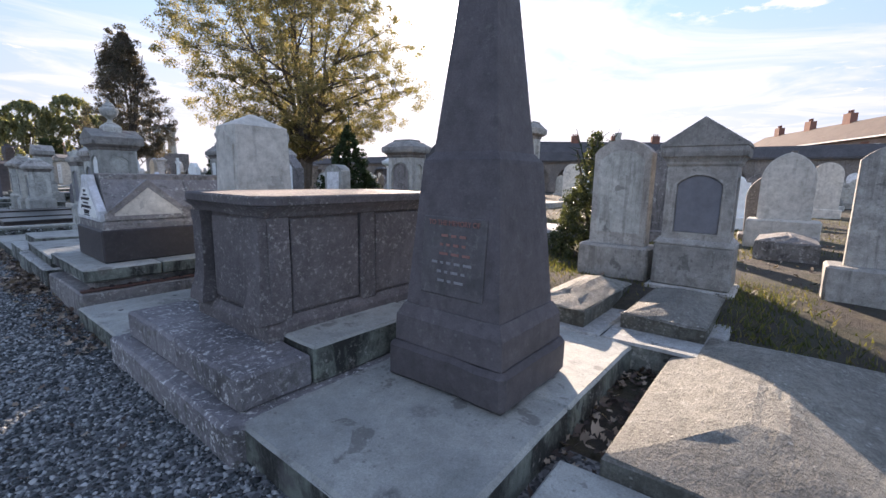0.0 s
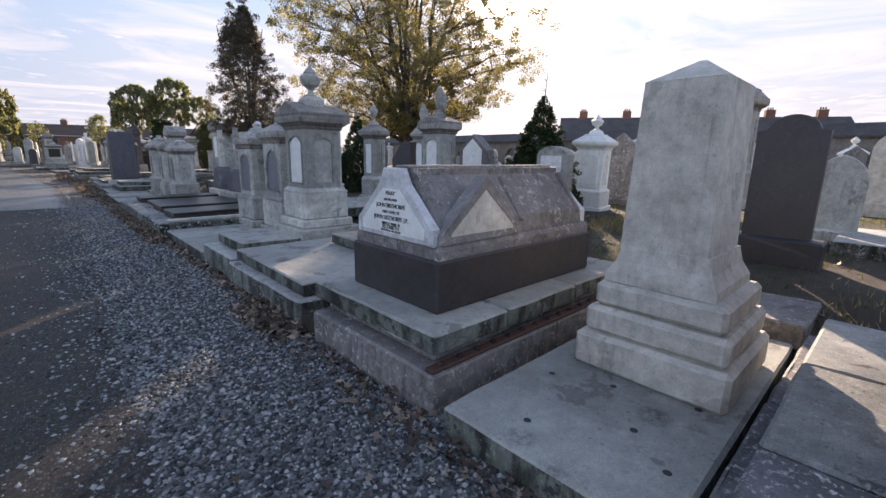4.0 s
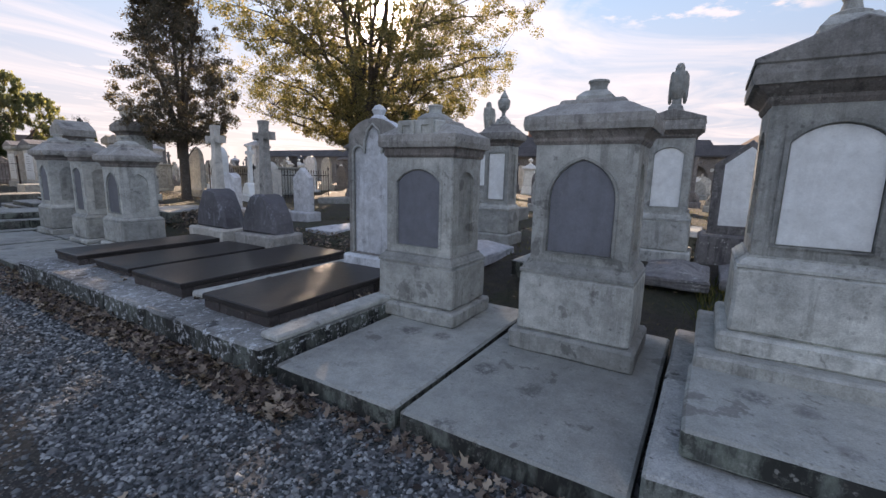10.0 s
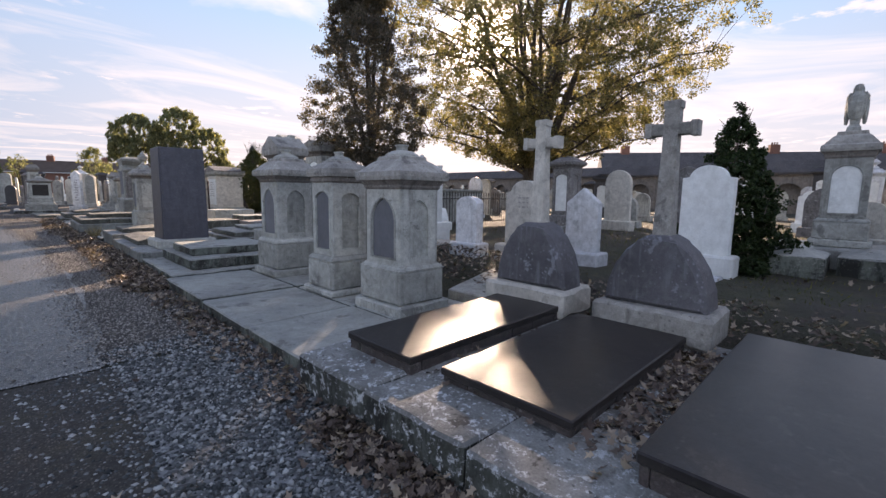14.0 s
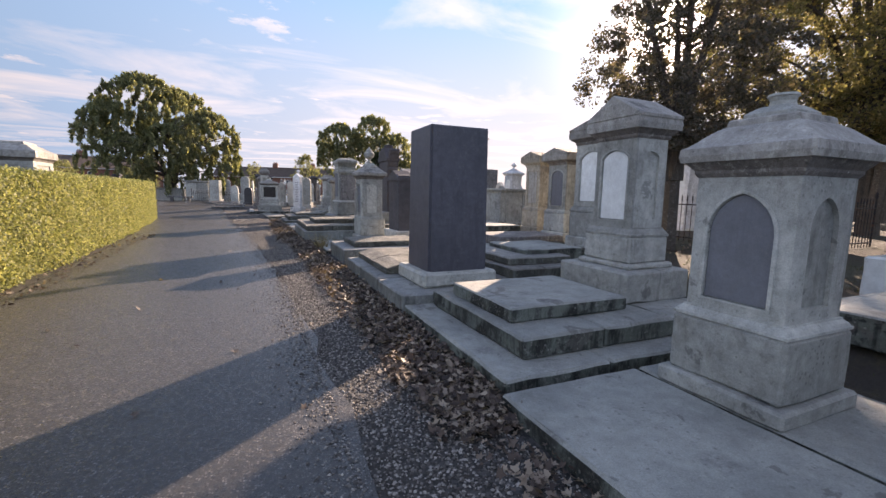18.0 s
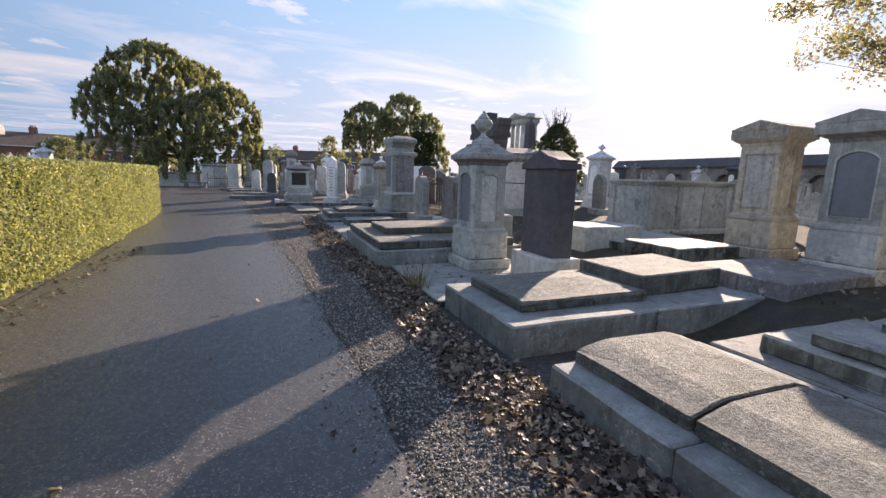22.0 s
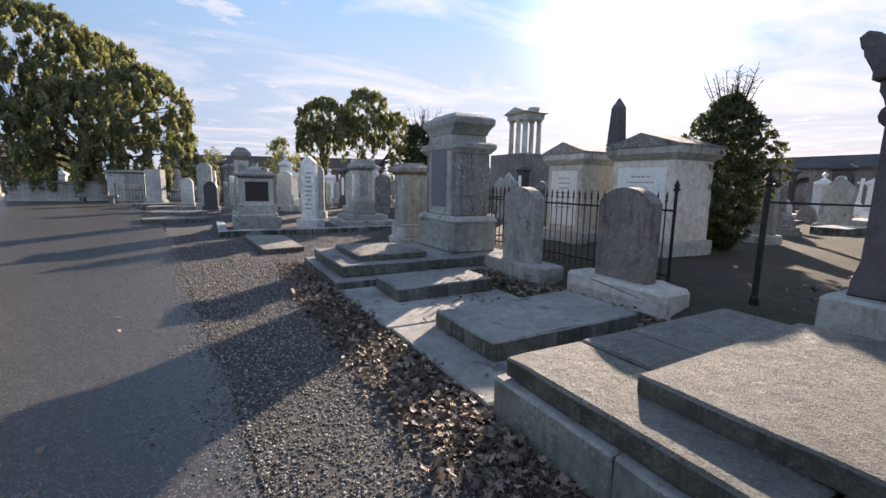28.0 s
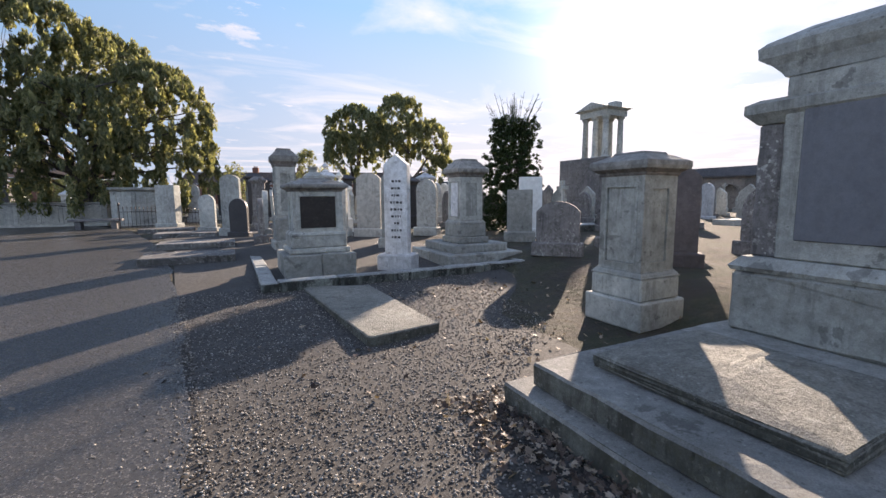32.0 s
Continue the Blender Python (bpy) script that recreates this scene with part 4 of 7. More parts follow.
    if finial == "block" and top:
        h = top - z0
        r = min(ox, oy) * 0.33
        k = h - q[7]
        part("finial_foot", loft(0, 0, [(r * 1.15, r * 1.15, q[7] - 0.02), (r * 1.15, r * 1.15, q[7] + k * 0.18), (r * 0.8, r * 0.8, q[7] + k * 0.42), (r * 0.62, r * 0.62, q[7] + k * 0.5)]), material, t)
        part("finial", lathe(0, 0, [(r * 0.62, q[7] + k * 0.45), (r * 0.55, q[7] + k * 0.7), (r * 0.62, q[7] + k * 0.86), (r * 0.7, q[7] + k * 0.9), (r * 0.66, h), (r * 0.2, h - 0.01)], 14), material, t)
    elif finial == "urn" and top:
        r = min(ox, oy) * 0.36
        part("urn_foot", loft(0, 0, [(r, r, q[7] - 0.07), (r, r, q[7] + 0.035), (r * 0.7, r * 0.7, q[7] + 0.09)]), material, t)
        urn(t, q[7] + 0.085, top - z0 - q[7] - 0.085, material, min(ox, oy) * 0.38)
    elif finial == "bird" and top:
        h = top - z0 - q[7]
        s = h / 0.64
        bm = loft(0, 0, [(0.13, 0.13, q[7] - 0.02), (0.12, 0.12, q[7] + 0.05 * s), (0.07, 0.08, q[7] + 0.09 * s), (0.06 * s, 0.08 * s, q[7] + 0.17 * s)])
        body = lathe(0, 0, [(0.03, 0.12), (0.09, 0.17), (0.135, 0.27), (0.15, 0.38), (0.13, 0.47), (0.085, 0.53), (0.08, 0.58), (0.055, 0.625), (0.01, 0.64)], 12)
        body.transform(Matrix.Translation((0, 0, q[7])) @ Matrix.Diagonal((s, s, s, 1)))
        merge(bm, body)
        for side_ in (-1, 1):
            wing = prism([(-0.05, 0.52), (0.09, 0.49), (0.13, 0.36), (0.12, 0.2), (0.06, 0.1), (0.0, 0.2), (-0.06, 0.38)], "y", -0.03, 0.03, bev=0.012)
            wing.transform(Matrix.Translation((0, side_ * 0.115 * s, q[7])) @ Matrix.Rotation(side_ * 0.25, 4, "Z") @ Matrix.Diagonal((s, s, s, 1)))
            merge(bm, wing)
        beak = tube((-0.06 * s, 0, q[7] + 0.59 * s), (-0.13 * s, 0, q[7] + 0.55 * s), 0.035 * s, 0.008, 6)
        merge(bm, beak)
        bm.transform(Matrix.Diagonal((0.85, 0.72, 1, 1)))
        part("statue", bm, material, t)
    return t


def headstone(name, label, cx, cy, w, top, z0=0.0, thick=0.12, kind="round", material="limestone", base=None, rz=0.0, lean=(0, 0), panel=None,
              lettersn=0, finial=None, group="headstones", ink="ink"):
    """An upright stone on a base block, its face to the path. base: (width, depth, height)."""
    t = thing(name, cx, cy, z0, label, "headstone", group, rz, *lean)
    b = 0.0
    if base:
        bw, bd, bh = base
        part("base", box(-bd / 2, bd / 2, -bw / 2, bw / 2, 0, bh, 0.025, worn=0.006, rng=rng), material, t)
        b = bh
    h = top - z0 - b
    part("stone", prism(arch(w, h + 0.02, kind, 14, 0, b - 0.02), "x", -thick / 2, thick / 2, bev=0.012), material, t)
    if panel:
        pm, pk, pw, ph, pz = panel
        part("face_panel", prism(arch(pw, ph, pk, 12, 0, b + pz), "x", -thick / 2 - 0.006, -thick / 2 + 0.02), pm, t, "paler inscription face")
    if lettersn:
        inscription(t, -thick / 2 - (0.008 if panel else 0.001), 0, b + h * 0.72, w * 0.72, lettersn, h * 0.07, h * 0.022, ink, seed=int(cy * 31 + cx))
    if finial:
        part("finial", lathe(0, 0, [(0.10, b + h - 0.06), (0.11, b + h), (0.06, b + h + finial * 0.25), (0.085, b + h + finial * 0.6), (0.05, b + h + finial * 0.9), (0.01, b + h + finial)], 12), material, t)
    return t


def rock_cross(name, label, cx, cy, z0, rock, top, wide=0.56, rz=0.0, stone_mat="streaked", cross_mat="limestone_pale"):
    """A Latin cross standing on a pointed gothic block."""
    t = thing(name, cx, cy, z0, label, "cross", "crosses", rz)
    part("base", box(-0.3, 0.3, -wide * 0.96, wide * 0.96, 0, 0.27, 0.03, worn=0.01, rng=rng), cross_mat, t)
    part("gothic_block", prism([(u * wide, 0.26 + v * (rock - z0 - 0.26)) for u, v in ((-0.84, 0), (0.84, 0), (0.80, 0.28), (0.68, 0.55), (0.50, 0.78), (0.30, 0.92), (0.15, 1.0), (-0.15, 1.0), (-0.30, 0.92), (-0.50, 0.78), (-0.68, 0.55), (-0.80, 0.28))], "x", -0.19, 0.19, bev=0.04), stone_mat, t, "streaked dark gothic block")
    a, h = rock - z0 - 0.08, top - z0
    part("shaft", loft(0, 0, [(0.075, 0.085, a - 0.05), (0.07, 0.075, a + 0.05), (0.052, 0.056, h * 0.8), (0.052, 0.056, h)]), cross_mat, t)
    zc = h - 0.22
    part("arm", box(-0.048, 0.048, -0.165, 0.165, zc - 0.05, zc + 0.05, 0.01), cross_mat, t)
    for s in (-1, 1):
        part("arm_end", loft(0, s * 0.178, [(0.055, 0.026, zc - 0.06), (0.055, 0.026, zc + 0.06)]), cross_mat, t)
    part("head_end", loft(0, 0, [(0.056, 0.066, h - 0.05), (0.056, 0.066, h + 0.01)]), cross_mat, t)
    return t


def railing(name, label, p, q, h=1.0, gap=0.115, z=0.0, spike=True):
    """Iron railings from p to q: bars with spear heads between two rails."""
    p, q = Vector((*p, 0)), Vector((*q, 0))
    n = max(2, round((q - p).length / gap))
    t = thing(name, p.x, p.y, z, label, "railing", "iron railings")
    d = q - p
    for hz in (0.14, h - 0.18):
        part("rail", tube((0, 0, hz), (d.x, d.y, hz), 0.016, 0.016, 5), "iron", t)
    bar = None
    for i in range(n + 1):
        o = d * (i / n)
        end = i in (0, n)
        if bar is None or end:
            r = 0.022 if end else 0.0095
            top = h + (0.16 if end else 0)
            bm = tube((0, 0, 0), (0, 0, top - 0.07), r, r, 6)
            if spike:
                lathe(0, 0, [(r * 1.2, top - 0.085), (r * 2.3, top - 0.055), (r * 1.1, top - 0.03), (r * 1.9, top - 0.01), (0.002, top + 0.075)], 6, bm)
            ob = part("post" if end else "bar", bm, "iron", t)
            ob.location = o
            if not end:
                bar = ob.data
        else:
            ob = new("bar", bar)
            ob.parent = t
            ob.location = o
    return t


# ---- front row, in walking order ----
# rough coped slab and its paving
block("paving_slab", 1.05, 2.0, -0.75, 0.82, -0.05, 0.10, "slab", "cracked pale paving slab beside a coped grave")
coped("coped_grave_slab", 2.0, 4.3, -0.65, 0.62, 0.02, 0.20, 0.15, "rough_slab", "rough weathered stone grave slab with sloping top")
# obelisk
plinth_steps("obelisk_platform", [(0.98, 3.6, 0.9, 2.2, -0.05, 0.22)], "slab", "pale cracked stone slab under the obelisk", joints=2)


def obelisk():
    t = thing("obelisk", 2.34, 1.58, 0.22, "tall dark weathered stone obelisk with an inscribed panel", "obelisk")
    part("base", box(-0.42, 0.42, -0.45, 0.45, 0, 0.25, 0.03, worn=0.01, rng=rng), "obelisk_stone", t)
    part("base_course", loft(0, 0, [(0.385, 0.41, 0.25), (0.38, 0.405, 0.42), (0.345, 0.365, 0.50)]), "obelisk_stone", t)
    part("die", loft(0, 0, [(0.335, 0.355, 0.50), (0.265, 0.28, 1.40)]), "obelisk_stone", t)
    part("shoulder", loft(0, 0, [(0.265, 0.28, 1.40), (0.26, 0.275, 1.42), (0.222, 0.234, 1.47)]), "obelisk_stone", t)
    part("shaft", loft(0, 0, [(0.22, 0.232, 1.47), (0.062, 0.066, 3.0), (0.01, 0.01, 3.12)]), "obelisk_stone", t)
    slab = box(-0.012, 0.012, -0.235, 0.235, 0.60, 1.08, 0.005)
    for v in slab.verts:
        v.co.x += -0.327 + (v.co.z - 0.60) * 0.0778
    part("panel", slab, "obelisk_panel", t, "greyer inscribed panel")
    lettering(t, "TO THE MEMORY OF", -0.309, 0, 1.02, 0.045, "ink_red", squeeze=0.9)
    for i in range(6):
        inscription(t, -0.3375 + (0.96 - i * 0.055 - 0.60) * 0.0778 - 0.004, 0, 0.96 - i * 0.055, 0.42, 1, 0.05, 0.016, "ink_red" if i < 3 else "ink_faint", seed=3 + i)
    return t


obelisk()


def chest_tomb(name, x0, x1, y0, y1, z0, z1, lid, label, material="sandstone_black", over=0.09):
    cx, cy = (x0 + x1) / 2, (y0 + y1) / 2
    hx, hy, h = (x1 - x0) / 2, (y1 - y0) / 2, z1 - z0
    t = thing(name, cx, cy, z0, label, "chest tomb")
    part("body", box(-hx + 0.035, hx - 0.035, -hy + 0.03, hy - 0.03, 0, h, 0), material, t)
    part("base_course", loft(0, 0, [(hx + 0.03, hy + 0.03, 0), (hx + 0.03, hy + 0.03, 0.09), (hx - 0.01, hy - 0.01, 0.15)]), material, t)
    n = max(2, round(2 * hx / 0.85))
    for s in (-1, 1):
        for i in range(n + 1):
            u = -hx + 0.09 + (2 * hx - 0.18) * i / n
            part("pilaster", box(u - 0.075, u + 0.075, s * (hy - 0.02) - 0.03, s * (hy - 0.02) + 0.03, 0.13, h, 0.008, worn=0.004, rng=rng), material, t)
        for i in range(n):
            a, b = -hx + 0.09 + (2 * hx - 0.18) * i / n + 0.09, -hx + 0.09 + (2 * hx - 0.18) * (i + 1) / n - 0.09
            part("side_panel", box(a, b, s * (hy - 0.025) - 0.02, s * (hy - 0.025) + 0.02, 0.17, h - 0.02, 0.006), material, t)
        for v in (-hy + 0.09, hy - 0.09):
            part("pilaster", loft(s * hx, v, [(0.09, 0.115, 0.13), (0.085, 0.11, 0.19), (0.055, 0.085, 0.32), (0.045, 0.075, 0.45), (0.045, 0.075, h - 0.1), (0.055, 0.085, h)]), material, t)
        part("end_panel", box(s * (hx - 0.03) - 0.02, s * (hx - 0.03) + 0.02, -hy + 0.22, hy - 0.22, 0.18, h - 0.03, 0.006), material, t)
    part("lid_moulding", loft(0, 0, [(hx + 0.01, hy + 0.01, h), (hx + 0.03, hy + 0.03, h + 0.03), (hx + over - 0.02, hy + over - 0.02, h + 0.07)]), material, t)
    ox, oy, k = hx + over, hy + over, 0.12
    outline = [(-ox + k, -oy), (ox - k, -oy), (ox, -oy + k), (ox, oy - k), (ox - k, oy), (-ox + k, oy), (-ox, oy - k), (-ox, -oy + k)]
    part("lid", prism(outline, "z", h + 0.07, h + lid, bev=0.012), material, t, "flat stone lid with clipped corners")
    return t


plinth_steps("chest_tomb_steps", [(0.9, 3.85, 2.14, 4.2, -0.05, 0.22), (1.02, 1.49, 2.26, 4.1, 0.22, 0.43)], "lichened",
             "two worn stone steps with lichen under a chest tomb", joints=2)
plinth_steps("tomb_platform", [(1.5, 3.7, 2.63, 4.1, 0.22, 0.43)], "kerb", "pale stained stone platform under a chest tomb", joints=2)
block("ledge_slab", 1.5, 2.55, 2.25, 2.62, 0.222, 0.47, "slab", "pale stone ledge slab on a tomb step", worn=0.006)
block("ledge_slab", 2.57, 3.7, 2.27, 2.62, 0.222, 0.46, "slab", "pale stone ledge slab on a tomb step", worn=0.006)
chest_tomb("chest_tomb", 1.42, 3.12, 2.62, 3.64, 0.43, 1.26, 0.14, "blackened stone chest tomb with pilasters and flat lid")
# upright block monument
block("flat_grave_slab", 0.95, 3.6, 4.24, 5.46, -0.05, 0.19, "slab", "pale flat stone slab pierced by small holes", worn=0.004)


def block_monument():
    t = thing("block_monument", 2.52, 4.79, 0.19, "pale grey stone pillar with gabled top on three steps", "monument")
    for hx, hy, z0, z1 in ((0.50, 0.47, 0, 0.25), (0.46, 0.43, 0.25, 0.43), (0.42, 0.39, 0.43, 0.60)):
        part("step", box(-hx, hx, -hy, hy, z0, z1, 0.03, worn=0.006, rng=rng), "limestone_pale", t)
    part("moulding", loft(0, 0.02, [(0.375, 0.335, 0.60), (0.37, 0.33, 0.66), (0.335, 0.285, 0.74), (0.32, 0.262, 0.84)]), "limestone_pale", t)
    part("shaft", loft(0, 0.035, [(0.318, 0.26, 0.82), (0.295, 0.222, 1.86)]), "limestone_pale", t)
    part("pyramid_top", loft(0, 0.035, [(0.297, 0.224, 1.86), (0.02, 0.02, 2.0)]), "limestone_pale", t)
    part("front_panel", prism([(-0.15, 0.92), (0.22, 0.92), (0.21, 1.66), (0.035, 1.80), (-0.14, 1.66)], "x", -0.316, -0.29), "limestone_pale", t)


block_monument()
# casket tomb
plinth_steps("casket_plinth", [(1.0, 3.8, 5.62, 7.15, -0.05, 0.28), (1.14, 3.66, 5.76, 7.12, 0.28, 0.37)], "limestone_dark", "two courses of dark stone under a casket tomb", joints=2)
for x0, x1, y0, y1 in ((1.06, 1.78, 5.66, 7.21), (1.795, 2.72, 5.66, 5.98), (2.735, 3.8, 5.67, 5.98), (1.795, 3.8, 5.99, 7.21)):
    block("plinth_slab", x0, x1, y0, y1, 0.372, 0.52, "slab", "grey stained plinth slab under a casket tomb", worn=0.006)


def iron_strip(x0, x1, y, z, wide, label):
    """A rusty iron strip with a row of rivets, lying between two graves."""
    t = thing("iron_strip", x0, y, z, label, "iron strip")
    part("strip", box(0, x1 - x0, -wide / 2, wide / 2, 0, 0.025, 0.006), "rust", t)
    for i in range(int((x1 - x0) / 0.17)):
        part("rivet", lathe(0.1 + i * 0.17, 0, [(0.024, 0.024), (0.022, 0.036), (0.012, 0.046), (0.002, 0.047)], 8), "iron", t)


block("soil_bed", 1.02, 4.2, 7.16, 7.56, -0.05, 0.15, "earth", "dark leaf-filled trench between two graves", "soil", 0.0, 0.012)
iron_strip(1.3, 3.45, 7.345, 0.162, 0.135, "rusty riveted iron strip between two grave slabs")
iron_strip(1.02, 3.7, 5.665, 0.282, 0.08, "rusty riveted iron strip along a plinth")
# thin black discs on the slab: the shade of small holes, painted
for hx, hy in ((1.55, 4.62), (1.2, 5.05), (1.9, 4.9), (1.75, 5.25), (2.02, 4.45), (1.35, 4.38)):
    solo("drill_hole", lathe(0, 0, [(0.022, 0.0), (0.02, 0.002), (0.001, 0.002)], 9), "ink", "flat dark disc painted as the shade in a small hole", "hole", at=pose(hx, hy, 0.1905))


def casket():
    t = thing("casket_tomb", 2.32, 6.43, 0.52, "gabled white marble casket tomb on a dark granite base", "tomb")
    part("dark_base", box(-1.02, 1.02, -0.53, 0.53, 0, 0.37, 0.015), "plinth_dark", t, "polished dark granite base")
    part("sill", loft(0, 0, [(0.99, 0.51, 0.37), (0.99, 0.51, 0.43), (0.97, 0.49, 0.47)]), "limestone_dark", t)
    body = loft(0, 0, [(0.95, 0.46, 0.46), (0.93, 0.44, 0.60), (0.90, 0.20, 0.90), (0.90, 0.17, 0.93), (0.90, 0.17, 0.98)])
    part("roof_body", body, "limestone_dark", t, "lichened sloping stone roof")
    for s in (-1, 1):
        gb = prism([(-0.46, 0.46), (0.46, 0.46), (0.46, 0.58), (0.14, 0.86), (0.1, 0.98), (-0.1, 0.98), (-0.14, 0.86), (-0.46, 0.58)], "x", s * 0.97 - 0.04, s * 0.97 + 0.04, bev=0.01)
        part("end_gable", gb, "marble_grey", t)
        g2 = prism([(-0.96, 0.47), (-0.10, 0.47), (-0.10, 0.54), (-0.53, 0.93), (-0.96, 0.54)], "y", s * 0.44 - 0.055, s * 0.44 + 0.055, bev=0.01)
        part("side_gable", g2, "limestone_dark", t)
        g3 = prism([(-0.90, 0.51), (-0.16, 0.51), (-0.16, 0.54), (-0.53, 0.86), (-0.90, 0.54)], "y", s * 0.497 - 0.006, s * 0.497 + 0.006)
        rim = holed([(-0.965, 0.475), (-0.095, 0.475), (-0.095, 0.545), (-0.53, 0.94), (-0.965, 0.545)], [(-0.875, 0.525), (-0.185, 0.525), (-0.185, 0.55), (-0.53, 0.845), (-0.875, 0.55)], 0.0, 0.03)
        rim.transform(Matrix.Translation((0, s * 0.497 - 0.015, 0)) @ Matrix(((0, 1, 0, 0), (1, 0, 0, 0), (0, 0, 1, 0), (0, 0, 0, 1))))
        part("gable_moulding", rim, "limestone_dark", t)
        part("blank_panel", g3, "limestone_pale", t, "blank pale stone panel")
        part("roof_rib", tube((-0.02, s * 0.45, 0.56), (-0.02, s * 0.19, 0.92), 0.03, 0.03, 6), "limestone_dark", t)
        part("roof_rib", tube((0.88, s * 0.45, 0.56), (0.88, s * 0.19, 0.92), 0.03, 0.03, 6), "limestone_dark", t)
    part("end_panel", prism([(-0.38, 0.50), (0.38, 0.50), (0.38, 0.57), (0.1, 0.83), (-0.1, 0.83), (-0.38, 0.57)], "x", -1.016, -1.0), "marble", t, "white marble panel with cut names")
    part("ridge", box(-0.9, 0.9, -0.10, 0.10, 0.96, 1.0, 0.01), "limestone_dark", t)
    return t


CASKET = casket()
for words, size, up in (("MARY", 0.042, 0.775), ("THE BELOVED", 0.026, 0.735), ("JOHN SIBTHORPE", 0.045, 0.68), ("DIED 23 FEB. 18", 0.03, 0.64), ("JOHN SIBTHORPE J.P.", 0.045, 0.588), ("DIED 21 APRIL 18", 0.03, 0.552), ("ELIZABETH", 0.042, 0.52), ("WIDOW OF THE ABOVE", 0.022, 0.503)):
    lettering(CASKET, words, -1.0175, 0, up, size)
# flat slabs with a raised ledger
plinth_steps("grave_kerb", [(1.0, 1.34, 7.43, 9.40, -0.05, 0.27), (1.345, 4.15, 7.60, 9.36, -0.05, 0.24)], "kerb", "low grey kerb stones under a flat grave slab", joints=2)
solo("flat_grave_slab", prism([(1.09, 7.52), (2.02, 7.53), (2.80, 9.46), (1.13, 9.46)], "z", 0.272, 0.405, bev=0.014), "slab", "wide flat pale stone grave slab", "slab")
solo("flat_grave_slab", prism([(2.045, 7.53), (4.40, 7.54), (4.32, 9.45), (2.825, 9.45)], "z", 0.242, 0.375, bev=0.014), "slab", "wide flat pale stone grave slab", "slab")
raised = block("ledger_stone", 2.22, 3.92, 7.94, 9.04, 0.408, 0.535, "slab", "raised pale ledger stone with a brown patch and black edge", worn=0.005, tilt=(0.6, 0.5, 0))
for pts in ([(-0.84, -0.34), (-0.40, -0.42), (-0.36, 0.06), (-0.74, 0.15), (-0.80, -0.02)], [(-0.42, 0.22), (-0.22, 0.18), (-0.14, 0.40), (-0.34, 0.44)]):
    part("brown_patch", prism(pts, "z", 0.1265, 0.1298), "brown_mark", raised, "dark brown rubbed patch")
block("flat_grave_slab", 4.45, 5.9, 7.84, 8.62, gh(5.2, 8.2) - 0.06, gh(5.2, 8.2) + 0.08, "brown_mark", "dark reddish flat ledger in the second row", "slab", 0.012, 0.006)
# tall pedestal with urn
plinth_steps("monument_kerb", [(1.06, 3.2, 9.46, 10.72, -0.05, 0.29)], "kerb", "grey kerb stone step before an urn monument", joints=2)
block("ledger_stone", 1.24, 2.08, 9.58, 10.60, 0.30, 0.44, "slab", "pale ledger stone before an urn monument", worn=0.005, tilt=(0, 0.8, 0))
block("foot_stone", 2.03, 3.06, 9.54, 10.58, 0.292, 0.52, "limestone", "grey foot stone of an urn monument", "foot stone")
pedestal("urn_monument", "grey stone pedestal with white marble panel and urn", 2.53, 10.06, 0.84, 0.80, (0.52, 0.64, 1.03, 1.10, 1.93, 2.03, 2.13, 2.32),
         panel=("segment", "marble"), finial="urn", top=2.86, cap="gable", letters=0)
# two pedestals
block("flat_grave_slab", 1.05, 3.3, 10.76, 12.01, -0.05, 0.15, "slab", "flat pale slab before a pedestal monument", worn=0.004)
block("flat_grave_slab", 1.05, 3.3, 12.05, 13.12, -0.05, 0.15, "slab", "flat pale slab before a pedestal monument", worn=0.004)
pedestal("pedestal_monument", "grey stone pedestal with pointed dark panel and broken finial", 2.68, 11.40, 0.94, 0.74, (0.15, 0.31, 0.78, 0.88, 1.75, 1.85, 1.96, 2.08),
         panel=("pointed", "panel"), top=2.23, over=0.075)
carved = pedestal("pedestal_monument", "grey pedestal with arched dark panel, carved cap and broken finial", 2.74, 12.89, 0.94, 0.76, (0.15, 0.29, 0.68, 0.77, 1.66, 1.75, 1.87, 2.0),
         panel=("segment", "panel"), top=2.15, over=0.055)
part("carved_block", box(-0.305, -0.08, -0.22, 0.22, 1.70, 1.835, 0.012, worn=0.004, rng=rng), "limestone", carved)
for s in (-0.105, 0.105):
    part("carved_frame", holed([(s - 0.085, 1.715), (s + 0.085, 1.715), (s + 0.085, 1.832), (s - 0.085, 1.832)], [(s - 0.045, 1.715 + 0.006), (s + 0.045, 1.721), (s + 0.045, 1.79), (s - 0.045, 1.79)], -0.322, -0.303), "limestone", carved)
